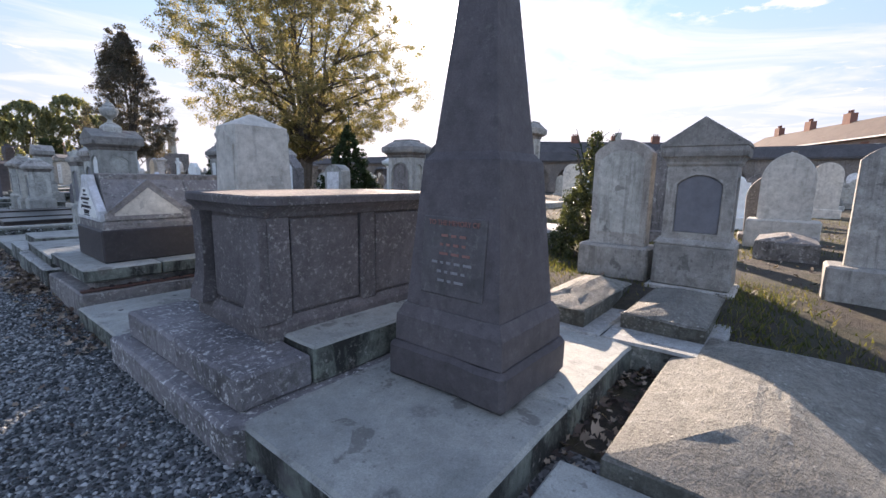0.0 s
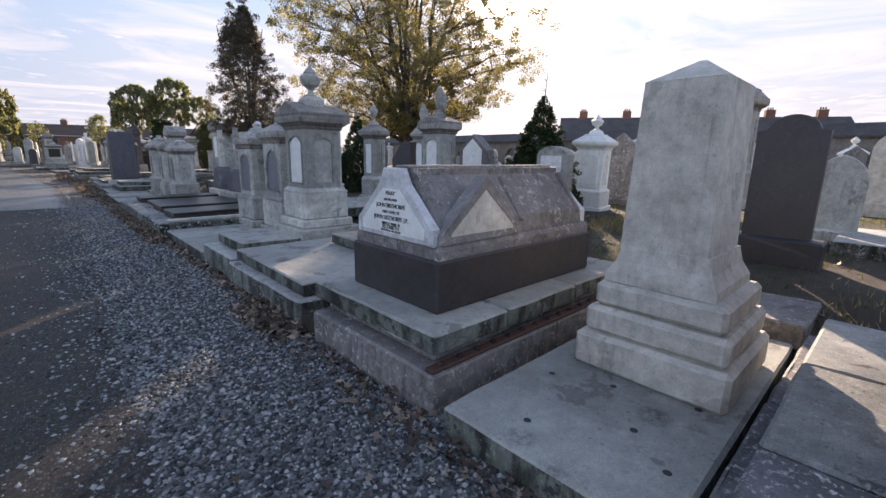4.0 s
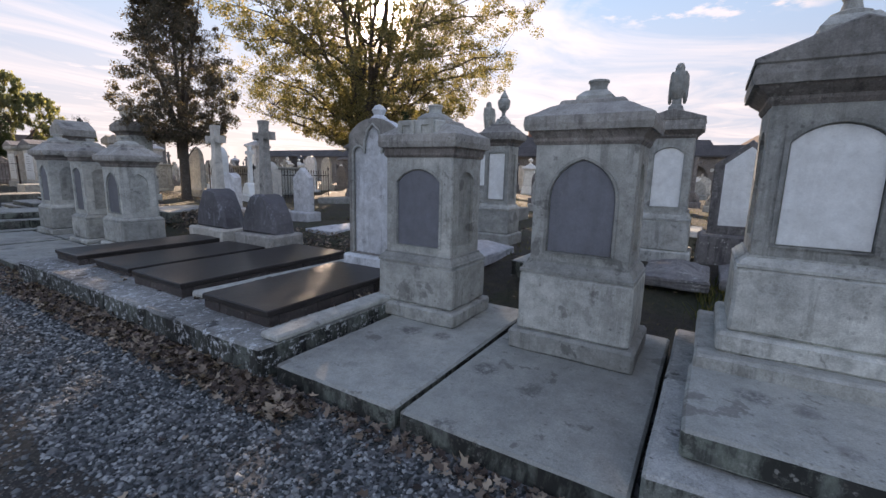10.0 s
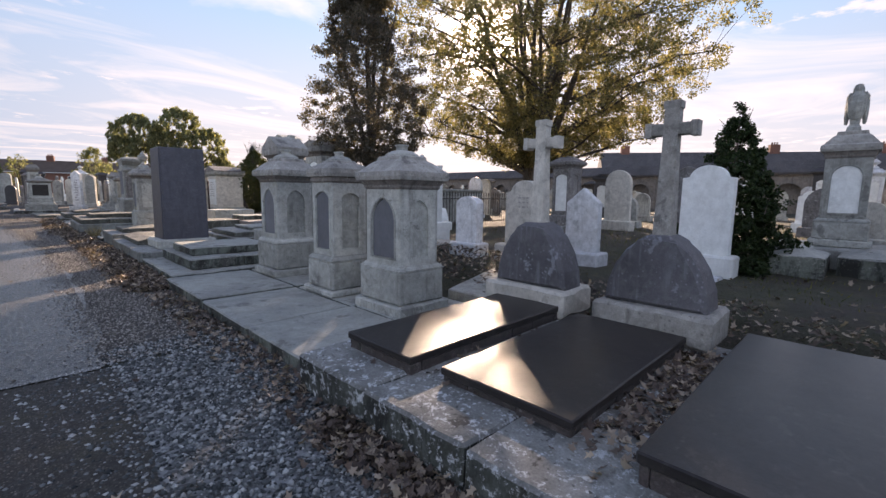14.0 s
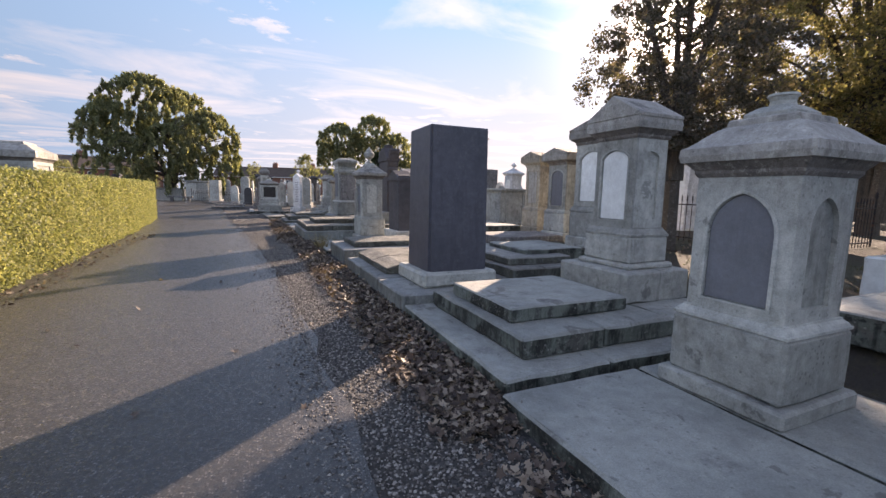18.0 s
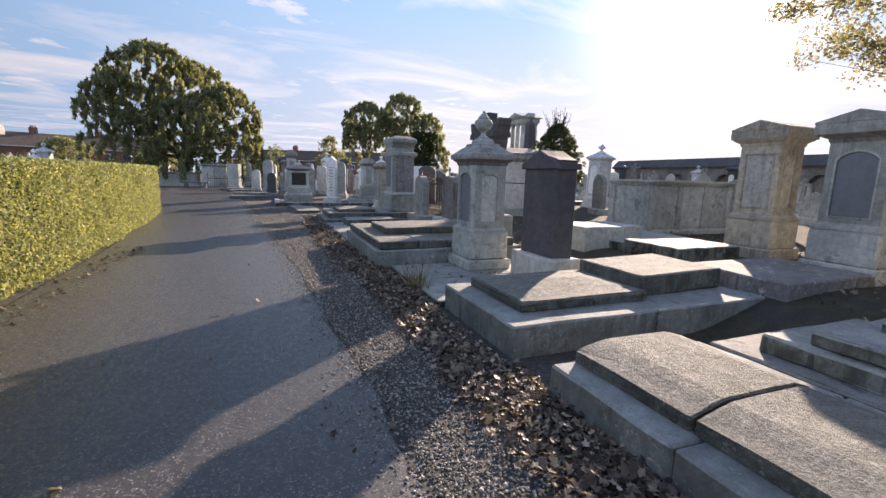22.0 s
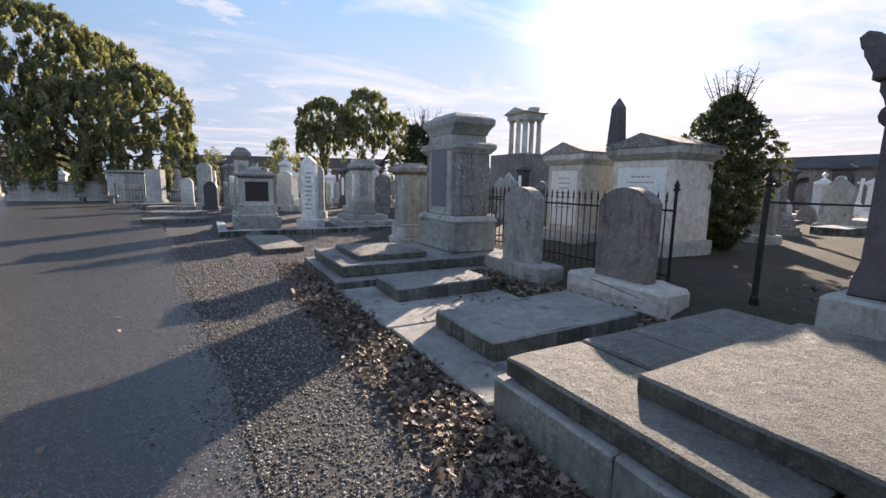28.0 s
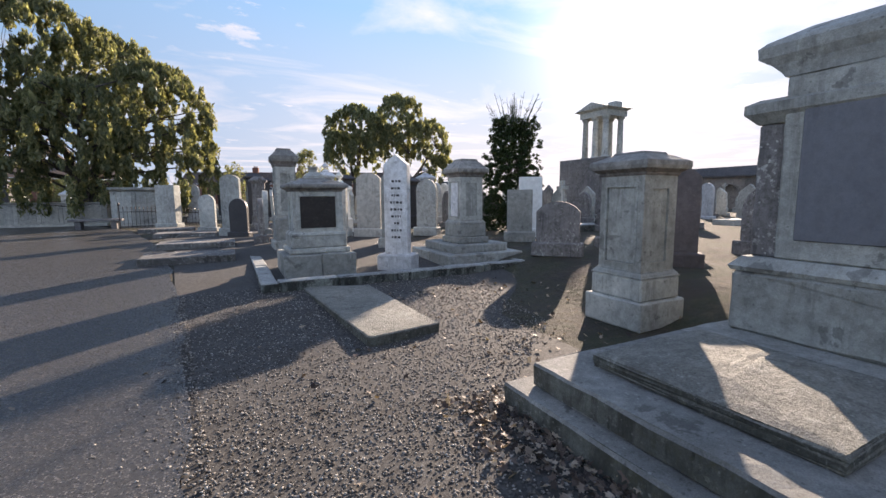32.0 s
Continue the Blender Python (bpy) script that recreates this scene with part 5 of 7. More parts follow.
# dark ledgers
def dark_ledger(x0, x1, y0, y1, z0, z1, tilt):
    cx, cy = (x0 + x1) / 2, (y0 + y1) / 2
    t = thing("dark_ledger", cx, cy, z0 - 0.012, "brown-black ledger stone with rough chipped edges", "ledger", "dark ledgers", 0, 0, -tilt)
    hx, hy, h = (x1 - x0) / 2, (y1 - y0) / 2, z1 - z0 + 0.012
    part("top_slab", box(-hx, hx, -hy, hy, h - 0.055, h, 0.008, worn=0.003, rng=rng), "granite_black", t)
    part("core", box(-hx + 0.06, hx - 0.06, -hy + 0.06, hy - 0.06, 0, h - 0.054, 0), "ledger_edge", t)
    for s in (-1, 1):
        u = -hy + 0.01
        while u < hy - 0.03:
            v = min(u + rng.uniform(0.22, 0.42), hy - 0.01)
            o = rng.uniform(0.0, 0.009)
            part("edge_stone", box(s * (hx - 0.06) - 0.05 + s * o * -1, s * (hx - 0.06) + 0.05 - s * o, u, v - 0.0025, 0, h - 0.054, 0.006, worn=0.004, rng=rng), "ledger_edge", t)
            u = v
        u = -hx + 0.12
        while u < hx - 0.14:
            v = min(u + rng.uniform(0.3, 0.55), hx - 0.12)
            o = rng.uniform(0.0, 0.009)
            part("edge_stone", box(u, v - 0.0025, s * (hy - 0.06) - 0.05, s * (hy - 0.06) + 0.05 - s * o, 0, h - 0.054, 0.006, worn=0.004, rng=rng), "ledger_edge", t)
            u = v


plinth_steps("ledger_kerb", [(0.96, 3.5, 13.18, 18.16, -0.05, 0.27)], "kerb_mossy", "pale lichened kerb stones round four dark ledgers", joints=6)
block("kerb_strip", 1.1, 3.3, 13.16, 13.36, 0.272, 0.33, "limestone", "pale stone strip beside a ledger", worn=0.003)
block("kerb_strip", 1.40, 3.62, 14.45, 14.575, 0.272, 0.335, "limestone", "pale stone strip beside a ledger", worn=0.003)
block("kerb_strip", 1.38, 3.72, 14.66, 14.81, 0.272, 0.335, "limestone", "pale stone strip beside a ledger", worn=0.003)
for y0, y1, x0, x1, z, tl in ((13.48, 14.4, 1.26, 2.95, 0.42, 0.7), (14.84, 15.84, 1.3, 3.5, 0.42, 0.4), (16.18, 17.1, 1.4, 3.2, 0.37, 0.4), (17.28, 18.02, 1.3, 3.32, 0.40, 0.4)):
    dark_ledger(x0, x1, y0, y1, 0.272, z, tl)
headstone("gothic_headstone", "large lichened white headstone with trefoil arch and finial", 3.16, 13.93, 0.72, 2.12, 0.27, 0.15, "segment", "headstone_white",
          (0.84, 0.40, 0.27), panel=("headstone_white", "segment", 0.64, 1.5, 0.02), finial=0.16)
gh_t = bpy.data.objects["gothic_headstone"]
def trefoil(w, spring, top, z):
    """Half-round side arches either side of a taller pointed one."""
    r = 0.14 * w
    side = [(w / 2 - r + r * math.cos(math.pi * k / 7), z + spring + r * math.sin(math.pi * k / 7)) for k in range(8)]
    c, rise = w / 2 - 2 * r, top - spring
    mid = [(c, z + spring + 0.18 * rise), (0.92 * c, z + spring + 0.45 * rise), (0.62 * c, z + spring + 0.78 * rise)]
    half = [(w / 2, z + 0.02)] + side + mid
    return [(-w / 2, z + 0.02)] + half + [(0, z + top)] + [(-u, v) for u, v in half[:0:-1]]


part("hood_moulding", holed(arch(0.735, 1.58, "segment", 14, 0, 0.27), trefoil(0.60, 1.19, 1.51, 0.27), -0.115, -0.07), "limestone_worn", gh_t, "weathered grey hood with a three-lobed arch")
part("arch_roll", bent_tube([(-0.115, u, v) for u, v in trefoil(0.61, 1.19, 1.515, 0.27)[1:]], [0.016] * (len(trefoil(0.61, 1.19, 1.515, 0.27)) - 1), 6), "limestone", gh_t)
rock_cross("cross_monument", "pale stone cross on a streaked gothic block", 3.46, 17.72, 0.27, 1.18, 2.21, 0.5)
rock_cross("cross_monument", "grey stone cross on a streaked gothic block", 3.5, 16.5, 0.27, 1.14, 2.24, 0.5, cross_mat="limestone_worn")
# three pedestals
for y0, y1, zt in ((18.2, 19.47, 0.135), (19.52, 20.93, 0.12), (20.98, 22.66, 0.135)):
    block("flat_grave_slab", 1.07, 2.28, y0, y1, -0.05, zt, "slab", "flat pale paving slab before a pedestal", worn=0.004)
    block("flat_grave_slab", 2.325, 3.4, y0, y1, -0.05, zt - 0.004, "slab", "flat pale paving slab under a pedestal", worn=0.004)
pedestal("pedestal_monument", "grey stone pedestal with pointed dark panel and wide cap", 2.72, 19.10, 0.84, 0.76, (0.12, 0.24, 0.61, 0.67, 1.50, 1.60, 1.70, 1.87), panel=("pointed", "panel"), top=2.0, over=0.085)
pedestal("pedestal_monument", "small grey stone pedestal with arched panel", 2.66, 20.34, 0.74, 0.74, (0.12, 0.2, 0.57, 0.64, 1.58, 1.66, 1.77, 1.87), panel=("segment", "panel"), top=1.99, over=0.045)
pedestal("pedestal_monument", "grey stone pedestal with pointed dark panel", 2.72, 22.06, 0.84, 0.82, (0.12, 0.24, 0.65, 0.72, 1.60, 1.70, 1.80, 1.98), panel=("pointed", "panel"), top=2.13, over=0.085)
# stepped grave with white-panel monument
plinth_steps("stepped_base", [(1.18, 4.2, 22.78, 25.0, -0.05, 0.15), (1.5, 4.1, 23.05, 24.9, 0.15, 0.33)], "slab", "two grey stone steps under a monument", joints=3)
block("ledger_stone", 1.62, 3.0, 23.42, 24.6, 0.332, 0.47, "slab", "pale ledger stone with dark mossy edge", worn=0.005)
block("foot_stone", 3.14, 4.1, 23.58, 24.64, 0.332, 0.66, "limestone", "grey foot stone of a tall monument", "foot stone")
pedestal("panel_monument", "tall grey stone monument with blank white marble panel", 3.66, 24.12, 0.80, 0.70, (0.66, 0.72, 1.02, 1.12, 2.1, 2.2, 2.32, 2.58),
         panel=("segment", "marble"), finial="", cap="gable", over=0.09)
# black block
plinth_steps("grave_kerb", [(1.15, 2.7, 25.0, 28.15, -0.05, 0.26)], "kerb_smooth", "pale kerb stones along a coped grave", joints=3)


def black_block():
    t = thing("black_monument", 2.05, 25.75, 0.26, "plain tall block of dark blue-grey granite on a stone base", "monument")
    part("base", box(-0.54, 0.54, -0.5, 0.5, 0, 0.19, 0.035, worn=0.006, rng=rng), "limestone", t)
    bm = bmesh.new()
    loft(0, 0, [(0.425, 0.395, 0.188), (0.41, 0.38, 2.035), (0.395, 0.365, 2.05)], bm)
    upright = [e for e in bm.edges if abs(e.verts[0].co.z - e.verts[1].co.z) > 1.0]
    bmesh.ops.bevel(bm, geom=upright, offset=0.028, segments=2, affect="EDGES")
    part("block", bm, "granite_blue", t, "dull streaked granite block")


black_block()
for y0, y1, turn in ((26.3, 27.14, 0.4), (27.16, 28.12, -0.3)):
    cy = (y0 + y1) / 2
    bm = prism([(-0.53, 0), (0.53, 0), (0.53, 0.085), (0.34, 0.145), (-0.26, 0.15), (-0.53, 0.09)], "y", y0 - cy, y1 - cy, bev=0.012)
    bmesh.ops.subdivide_edges(bm, edges=bm.edges[:], cuts=2, use_grid_fill=True)
    for v in bm.verts:
        v.co += Vector([rng.uniform(-0.005, 0.005) for _ in range(3)])
    solo("coped_grave_slab", bm, "rough_slab", "rough coped stone slab cracked in two", "grave slab", at=pose(1.88, cy, 0.262, 0, 0, turn))
plinth_steps("stepped_base", [(2.9, 4.6, 25.4, 28.2, -0.05, 0.2), (3.1, 4.5, 25.6, 27.9, 0.2, 0.36)], "slab_dirty", "low stone steps behind a coped grave", joints=2)
block("ledger_stone", 3.2, 4.4, 25.9, 27.6, 0.362, 0.48, "slab_dirty", "grey ledger stone on low steps")
# twin slabs
plinth_steps("grave_kerb", [(1.22, 4.65, 28.78, 30.4, -0.05, 0.31)], "kerb_smooth", "high grey kerb of a grave with two coped slabs", joints=2)
coped("coped_grave_slab", 1.5, 3.1, 29.1, 30.25, 0.312, 0.42, 0.05, "rough_slab", "rough coped grave slab lying askew")
block("ledger_stone", 3.15, 4.5, 29.25, 30.3, 0.315, 0.56, "rough_slab", "raised rough ledger stone", tilt=(0, -1.0, 2))
# dark headstone and pedestal
block("flat_grave_slab", 1.15, 3.7, 30.43, 31.55, -0.05, 0.09, "slab", "flat pale paving slab before a headstone", worn=0.004)
block("flat_grave_slab", 1.15, 3.5, 31.57, 32.66, -0.05, 0.09, "slab", "flat pale paving slab before a pedestal", worn=0.004)
dh_t = headstone("dark_headstone", "broad dark stone headstone with low gabled top", 3.12, 31.06, 0.82, 1.99, 0.09, 0.34, "lowgable", "obelisk_stone")
part("base", box(-0.28, 0.28, -0.52, 0.52, 0, 0.40, 0.025, worn=0.006, rng=rng), "limestone_pale", dh_t, "pale stone base")
part("gable_moulding", prism([(-0.45, 1.66), (0.45, 1.66), (0.45, 1.74), (0.0, 1.93), (-0.45, 1.74)], "x", -0.21, 0.21, bev=0.012), "obelisk_stone", dh_t)
pedestal("urn_pedestal", "grey stone pedestal with arched dark panel and draped urn", 2.62, 32.3, 0.86, 0.80, (0.09, 0.26, 0.72, 0.79, 1.80, 1.90, 1.99, 2.16),
         panel=("segment", "panel"), finial="urn", top=2.70)
# wide slab grave with scrolled headstone
plinth_steps("grave_kerb", [(0.90, 3.75, 32.70, 35.72, -0.05, 0.34)], "kerb_smooth", "high kerb of a wide slab grave", joints=3)
for y0, y1 in ((32.74, 33.99), (34.01, 35.66)):
    block("flat_grave_slab", 0.96, 1.66, y0, y1, 0.342, 0.485, "rough_slab", "pale rough stone slab with a cracked joint", worn=0.006)
    block("flat_grave_slab", 1.675, 2.19, y0, y1, 0.342, 0.49, "rough_slab", "wide pale stone slab with a cracked joint", worn=0.006)
    block("flat_grave_slab", 2.21, 3.6, y0, y1, 0.342, 0.49, "rough_slab", "wide pale stone slab with a cracked joint", worn=0.006)
block("ledger_stone", 1.3, 3.2, 33.62, 34.9, 0.492, 0.62, "rough_slab", "raised rough ledger stone", tilt=(0, -0.8, 0))


def scroll_headstone():
    t = thing("scroll_headstone", 3.78, 34.28, 0.03, "tall dark red headstone with pediment and scrolled shoulders", "headstone")
    part("base", box(-0.34, 0.34, -0.62, 0.62, 0, 0.80, 0.03, worn=0.006, rng=rng), "limestone", t)
    part("stone", prism([(-0.50, 0.8), (0.50, 0.8), (0.49, 0.92), (0.43, 1.08), (0.42, 2.18), (0.50, 2.34), (0.50, 2.42), (-0.50, 2.42), (-0.50, 2.34), (-0.42, 2.18), (-0.43, 1.08), (-0.49, 0.92)],
                        "x", -0.18, 0.18, bev=0.015), "obelisk_stone", t)
    part("pediment", prism([(-0.54, 2.42), (0.54, 2.42), (0.54, 2.52), (0.13, 2.86), (-0.13, 2.86), (-0.54, 2.52)], "x", -0.22, 0.22, bev=0.012), "obelisk_stone", t)
    part("apex_block", box(-0.12, 0.12, -0.12, 0.12, 2.86, 2.96, 0.015), "obelisk_stone", t)
    for s in (-1, 1):
        part("corbel", prism([(s * 0.40 + 0.09 * math.cos(k * 0.524), 2.16 + 0.09 * math.sin(k * 0.524)) for k in range(12)], "x", -0.17, 0.17, bev=0.01), "obelisk_stone", t)
        ear = [(0.44, 2.44), (0.55, 2.46), (0.585, 2.54), (0.60, 2.62), (0.65, 2.68), (0.67, 2.76), (0.62, 2.80), (0.55, 2.77), (0.51, 2.68), (0.47, 2.58)]
        part("shoulder_ear", prism([(s * u, v) for u, v in (ear if s > 0 else ear[::-1])], "x", -0.16, 0.16, bev=0.02), "obelisk_stone", t)
    return t


scroll_headstone()
# low slabs before the railings
block("flat_grave_slab", 0.9, 3.1, 35.78, 37.6, -0.05, 0.09, "slab_dirty", "flat pale paving slab", worn=0.004)
block("flat_grave_slab", 0.86, 3.0, 37.62, 39.5, -0.05, 0.09, "slab_dirty", "flat pale paving slab", worn=0.004)
block("ledger_stone", 1.36, 3.3, 36.35, 37.45, 0.092, 0.28, "slab_dirty", "grey ledger stone on a paved plot", tilt=(0, -0.7, 0))
block("ledger_stone", 1.36, 2.86, 38.5, 39.36, 0.092, 0.28, "slab_dirty", "grey ledger stone on a paved plot", tilt=(0, -0.5, 0))
rt = headstone("headstone", "rough brown-grey round-topped headstone on a long pale base", 4.15, 37.25, 0.82, 1.64, 0.05, 0.22, "segment", "soot_stone")
part("base", box(-0.27, 0.27, -0.8, 0.8, 0, 0.36, 0.05, worn=0.01, rng=rng), "limestone_pale", rt, "long pale stone base")
headstone("headstone", "rough grey round-shouldered headstone on a long base", 3.9, 39.12, 0.80, 1.62, 0.0, 0.22, "segment", "limestone_worn", (1.5, 0.55, 0.38))
# stepped monument with winged die
plinth_steps("stepped_base", [(0.84, 4.5, 39.62, 42.0, -0.05, 0.18), (1.0, 4.4, 39.86, 41.86, 0.18, 0.36)], "slab_dirty", "two grey stone steps under a tall monument", joints=2)
coped("ledger_stone", 1.36, 2.6, 40.15, 41.6, 0.362, 0.46, 0.05, "rough_slab", "sloping rough ledger stone on steps")


def winged():
    t = thing("winged_monument", 3.66, 40.96, 0.36, "tall weathered stone monument with side wings and dark panel", "monument")
    part("base", box(-0.48, 0.48, -0.74, 0.74, 0, 0.56, 0.03, worn=0.01, rng=rng), "limestone", t)
    part("moulding", loft(0, 0, [(0.48, 0.74, 0.56), (0.50, 0.76, 0.60), (0.43, 0.68, 0.69)]), "limestone", t)
    part("wing", box(-0.34, 0.34, -0.66, 0.66, 0.69, 1.86, 0.015, worn=0.006, rng=rng), "limestone_dark", t)
    part("wing_cap", loft(0, 0, [(0.35, 0.67, 1.86), (0.43, 0.75, 1.95), (0.43, 0.75, 2.03), (0.36, 0.66, 2.07)]), "limestone", t)
    part("die", box(-0.40, 0.40, -0.44, 0.44, 0.69, 2.22, 0.015, worn=0.005, rng=rng), "limestone", t)
    part("panel", box(-0.415, -0.39, -0.30, 0.30, 0.86, 2.0, 0.008), "panel", t, "dark slate panel")
    part("cornice", loft(0, 0, [(0.40, 0.46, 2.22), (0.40, 0.50, 2.27), (0.41, 0.56, 2.33), (0.44, 0.66, 2.40), (0.44, 0.67, 2.49), (0.41, 0.61, 2.53), (0.26, 0.36, 2.62)]), "limestone", t)
    return t


winged()
pedestal("small_pedestal", "small plain grey pedestal with flat cap", 3.62, 43.1, 0.86, 0.8, (0.0, 0.35, 0.62, 0.70, 1.84, 1.92, 2.02, 2.13), panel=("flat", "limestone"), finial="", over=0.1)
# fallen slab and plot beyond
solo("fallen_slab", prism([(0.06, 46.8), (0.28, 43.72), (0.33, 43.67), (1.18, 43.80), (1.12, 46.3)], "z", 0.0, 0.13, bev=0.015), "rough_slab", "fallen stone slab lying askew in the gravel", "slab")
kerb_set("grave_plot", -0.55, 4.8, 46.6, 50.6, 0.26, "kerb", "wide kerbed grave plot with gravel bed", 0.25, (4, 5), fill="gravel", fillz=0.12)


# ---- second row and beyond ----
def hs(label, x, y, w, top, kind, mat, base=None, thick=0.14, panel=None, name="headstone", **k):
    z = gh(x, y) - 0.03
    return headstone(name, label, x, y, w, top, z, thick, kind, mat, base, panel=panel, **k)


def small_coped(x0, x1, y0, y1, z1, mat="slab", label="small sloping grave slab behind the front row"):
    z = gh((x0 + x1) / 2, (y0 + y1) / 2) - 0.04
    return coped("coped_grave_slab", x0, x1, y0, y1, z, z1 - 0.07, 0.09, mat, label)


def ped(label, x, y, w, d, top, panel=("segment", "marble"), cap="roof", finial="", fin=None, mat="limestone", name="pedestal_monument", letters=0, over=0.09, base=0.3):
    z = gh(x, y) - 0.03
    h = top - z
    zs = (z, z + 0.10 * h * base / 0.3, z + h * base, z + h * (base + 0.045), z + h * 0.82, z + h * 0.87, z + h * 0.93, top)
    return pedestal(name, label, x, y, w, d, zs, mat, panel, finial, fin, cap, letters=letters, over=over)


hs("lichened grey headstone with low pointed top", 5.62, 1.68, 0.68, 2.03, "segment", "limestone_worn", (0.84, 0.5, 0.42), 0.2, panel=("limestone", "segment", 0.52, 1.0, 0.15))
pedestal("aedicule_monument", "grey stone monument with pediment and arched dark panel", 5.5, 0.80, 0.86, 0.66, (0.28, 0.4, 0.86, 0.93, 1.7, 1.8, 1.9, 2.2), "limestone_worn", panel=("segment", "panel"), finial="", cap="gable", over=0.07)
small_coped(3.66, 5.1, 1.34, 1.92, 0.46, "rough_slab"); small_coped(3.9, 5.15, 0.44, 1.1, 0.44, "rough_slab")
plinth_steps("grave_kerb", [(3.55, 5.2, 0.3, 2.05, -0.05, 0.24)], "kerb", "long low kerb before two coped slabs", joints=2)
hs("tall pale headstone beside weeds", 5.95, -0.82, 0.72, 1.95, "segment", "limestone_worn", (1.0, 0.45, 0.4))
hs("dark gothic headstone with round shoulders", 5.95, 4.84, 0.68, 2.13, "shoulder", "granite_dull", (0.95, 0.4, 0.36), 0.16)
block("flat_grave_slab", 3.75, 5.6, 4.2, 5.5, 0.1, 0.30, "limestone_dark", "flat dark slab on a plot behind a pillar")
ped("broad grey pedestal with rounded cap", 6.3, 6.04, 0.86, 0.6, 2.26, ("round", "limestone_dark"))
hs("carved grey headstone with scrolled top", 6.3, 8.25, 0.62, 1.80, "segment", "limestone", (0.84, 0.5, 0.42), 0.26, panel=("marble_grey", "flat", 0.42, 0.78, 0.1))
block("ledger_stone", 4.5, 5.8, 7.75, 8.6, 0.2, 0.33, "plinth_dark", "dark flat ledger stone in bare soil", "ledger")
hs("pointed grey stone framing a white marble panel", 6.32, 10.2, 0.78, 2.05, "gable", "limestone_dark", (0.98, 0.55, 0.46), 0.26, panel=("marble", "gable", 0.54, 1.05, 0.12))
ped("grey pedestal with white panel and bird statue", 6.1, 11.13, 0.78, 0.7, 2.44, ("segment", "marble"), "gable", "bird", 3.07)
ped("grey pedestal with white panel and tall urn", 6.1, 13.7, 0.66, 0.6, 2.36, ("flat", "marble"), "roof", "urn", 2.92)
small_coped(4.3, 5.4, 13.1, 13.9, 0.5, "marble_grey"); small_coped(4.5, 5.6, 10.5, 11.2, 0.5, "limestone_dark"); small_coped(4.7, 5.7, 9.8, 10.4, 0.52, "limestone_dark")
bs_z = gh(5.9, 12.16) - 0.03
bs_t = thing("headstone", 5.9, 12.16, bs_z, "dark slate headstone with a broken shoulder on a pale base", "headstone", "headstones")
part("base", box(-0.22, 0.22, -0.46, 0.46, 0, 0.80 - bs_z, 0.03, worn=0.008, rng=rng), "limestone", bs_t, "pale stone base")
part("stone", prism([(u, v - bs_z) for u, v in ((-0.36, 0.78), (0.36, 0.78), (0.36, 1.52), (0.30, 1.53), (0.22, 1.60), (0.12, 1.74), (0.02, 1.86), (-0.06, 1.89), (-0.36, 1.90))], "x", -0.09, 0.09, bev=0.012), "granite_dull", bs_t)
coped("coped_grave_slab", 4.05, 5.66, 11.74, 12.58, gh(4.9, 12.1) - 0.04, 0.5, 0.16, "slab", "pale coped slab with mossy edge before a dark headstone")
hs("white marble headstone with shaped shoulders", 6.62, 16.95, 0.66, 1.92, "shoulder", "marble", (0.84, 0.42, 0.32), 0.16)
block("flat_grave_slab", 4.9, 6.3, 16.6, 17.3, 0.2, 0.4, "marble_grey", "pale flat slab before a white headstone")
hs("white headstone with broken top edge", 5.9, 18.47, 0.54, 1.58, "gable", "marble_grey", (0.7, 0.4, 0.26), 0.14)
hs("pale headstone with rounded shoulders", 5.62, 19.35, 0.72, 1.70, "shoulder", "limestone_pale", (0.98, 0.48, 0.3), 0.22, lettersn=3, ink="ink_pale")
hs("small pale square headstone in the far rows", 5.42, 20.45, 0.5, 1.42, "segment", "marble_grey", (0.62, 0.42, 0.26), 0.2)
hs("narrow white gothic headstone in the far rows", 6.4, 22.5, 0.5, 2.12, "pointed", "marble", (0.76, 0.5, 0.5), 0.2)
for y0, y1 in ((20.95, 21.7), (21.75, 22.5)):
    block("ledger_stone", 4.2, 5.9, y0, y1, 0.25, 0.52, "slab", "pale stepped ledger stone behind pedestals")
block("broken_slab", 3.6, 5.0, 18.6, 19.3, 0.1, 0.24, "limestone", "broken lichened slab lying in leaves", tilt=(3, -4, 12))
plinth_steps("monument_platform", [(8.6, 10.3, 14.7, 16.5, 0.25, 0.68)], "limestone", "low stone platform of a bird monument", joints=3)
pedestal("bird_monument", "grey pedestal with white arched panel and eagle statue", 9.45, 15.62, 0.80, 0.66, (0.68, 0.8, 1.1, 1.16, 2.14, 2.25, 2.36, 2.58), panel=("round", "marble"), finial="bird", top=3.34, over=0.07)
small_coped(7.4, 8.4, 15.65, 16.35, 0.72, "slab"); small_coped(7.8, 8.8, 14.85, 15.55, 0.72, "slab")
hs("pale round-topped headstone in the far rows", 9.9, 6.68, 0.78, 2.3, "segment", "limestone_pale", (1.1, 0.5, 0.4), 0.2, lettersn=4, ink="ink_pale")
ped("tall grey column pedestal with moulded head", 13.3, 7.0, 0.68, 0.68, 3.42, ("segment", "limestone"), over=0.14)
rock_cross("cross_monument", "weathered stone cross on a rough boulder", 9.4, 7.75, 0.33, 0.95, 2.25, 0.36, stone_mat="limestone_dark", cross_mat="limestone")
ped("tall grey monument with white panel and low gable", 6.35, 27.3, 1.15, 0.9, 3.0, ("segment", "marble"), "gable", over=0.12)
# warm stone all round: the ochre of the sunlit face is in its colour
ped("tapering stone pedestal painted in the ochre of its sunlit side", 7.15, 30.5, 0.86, 0.8, 2.66, ("flat", "limestone_worn"), "gable", mat="warm_stone", over=0.12)
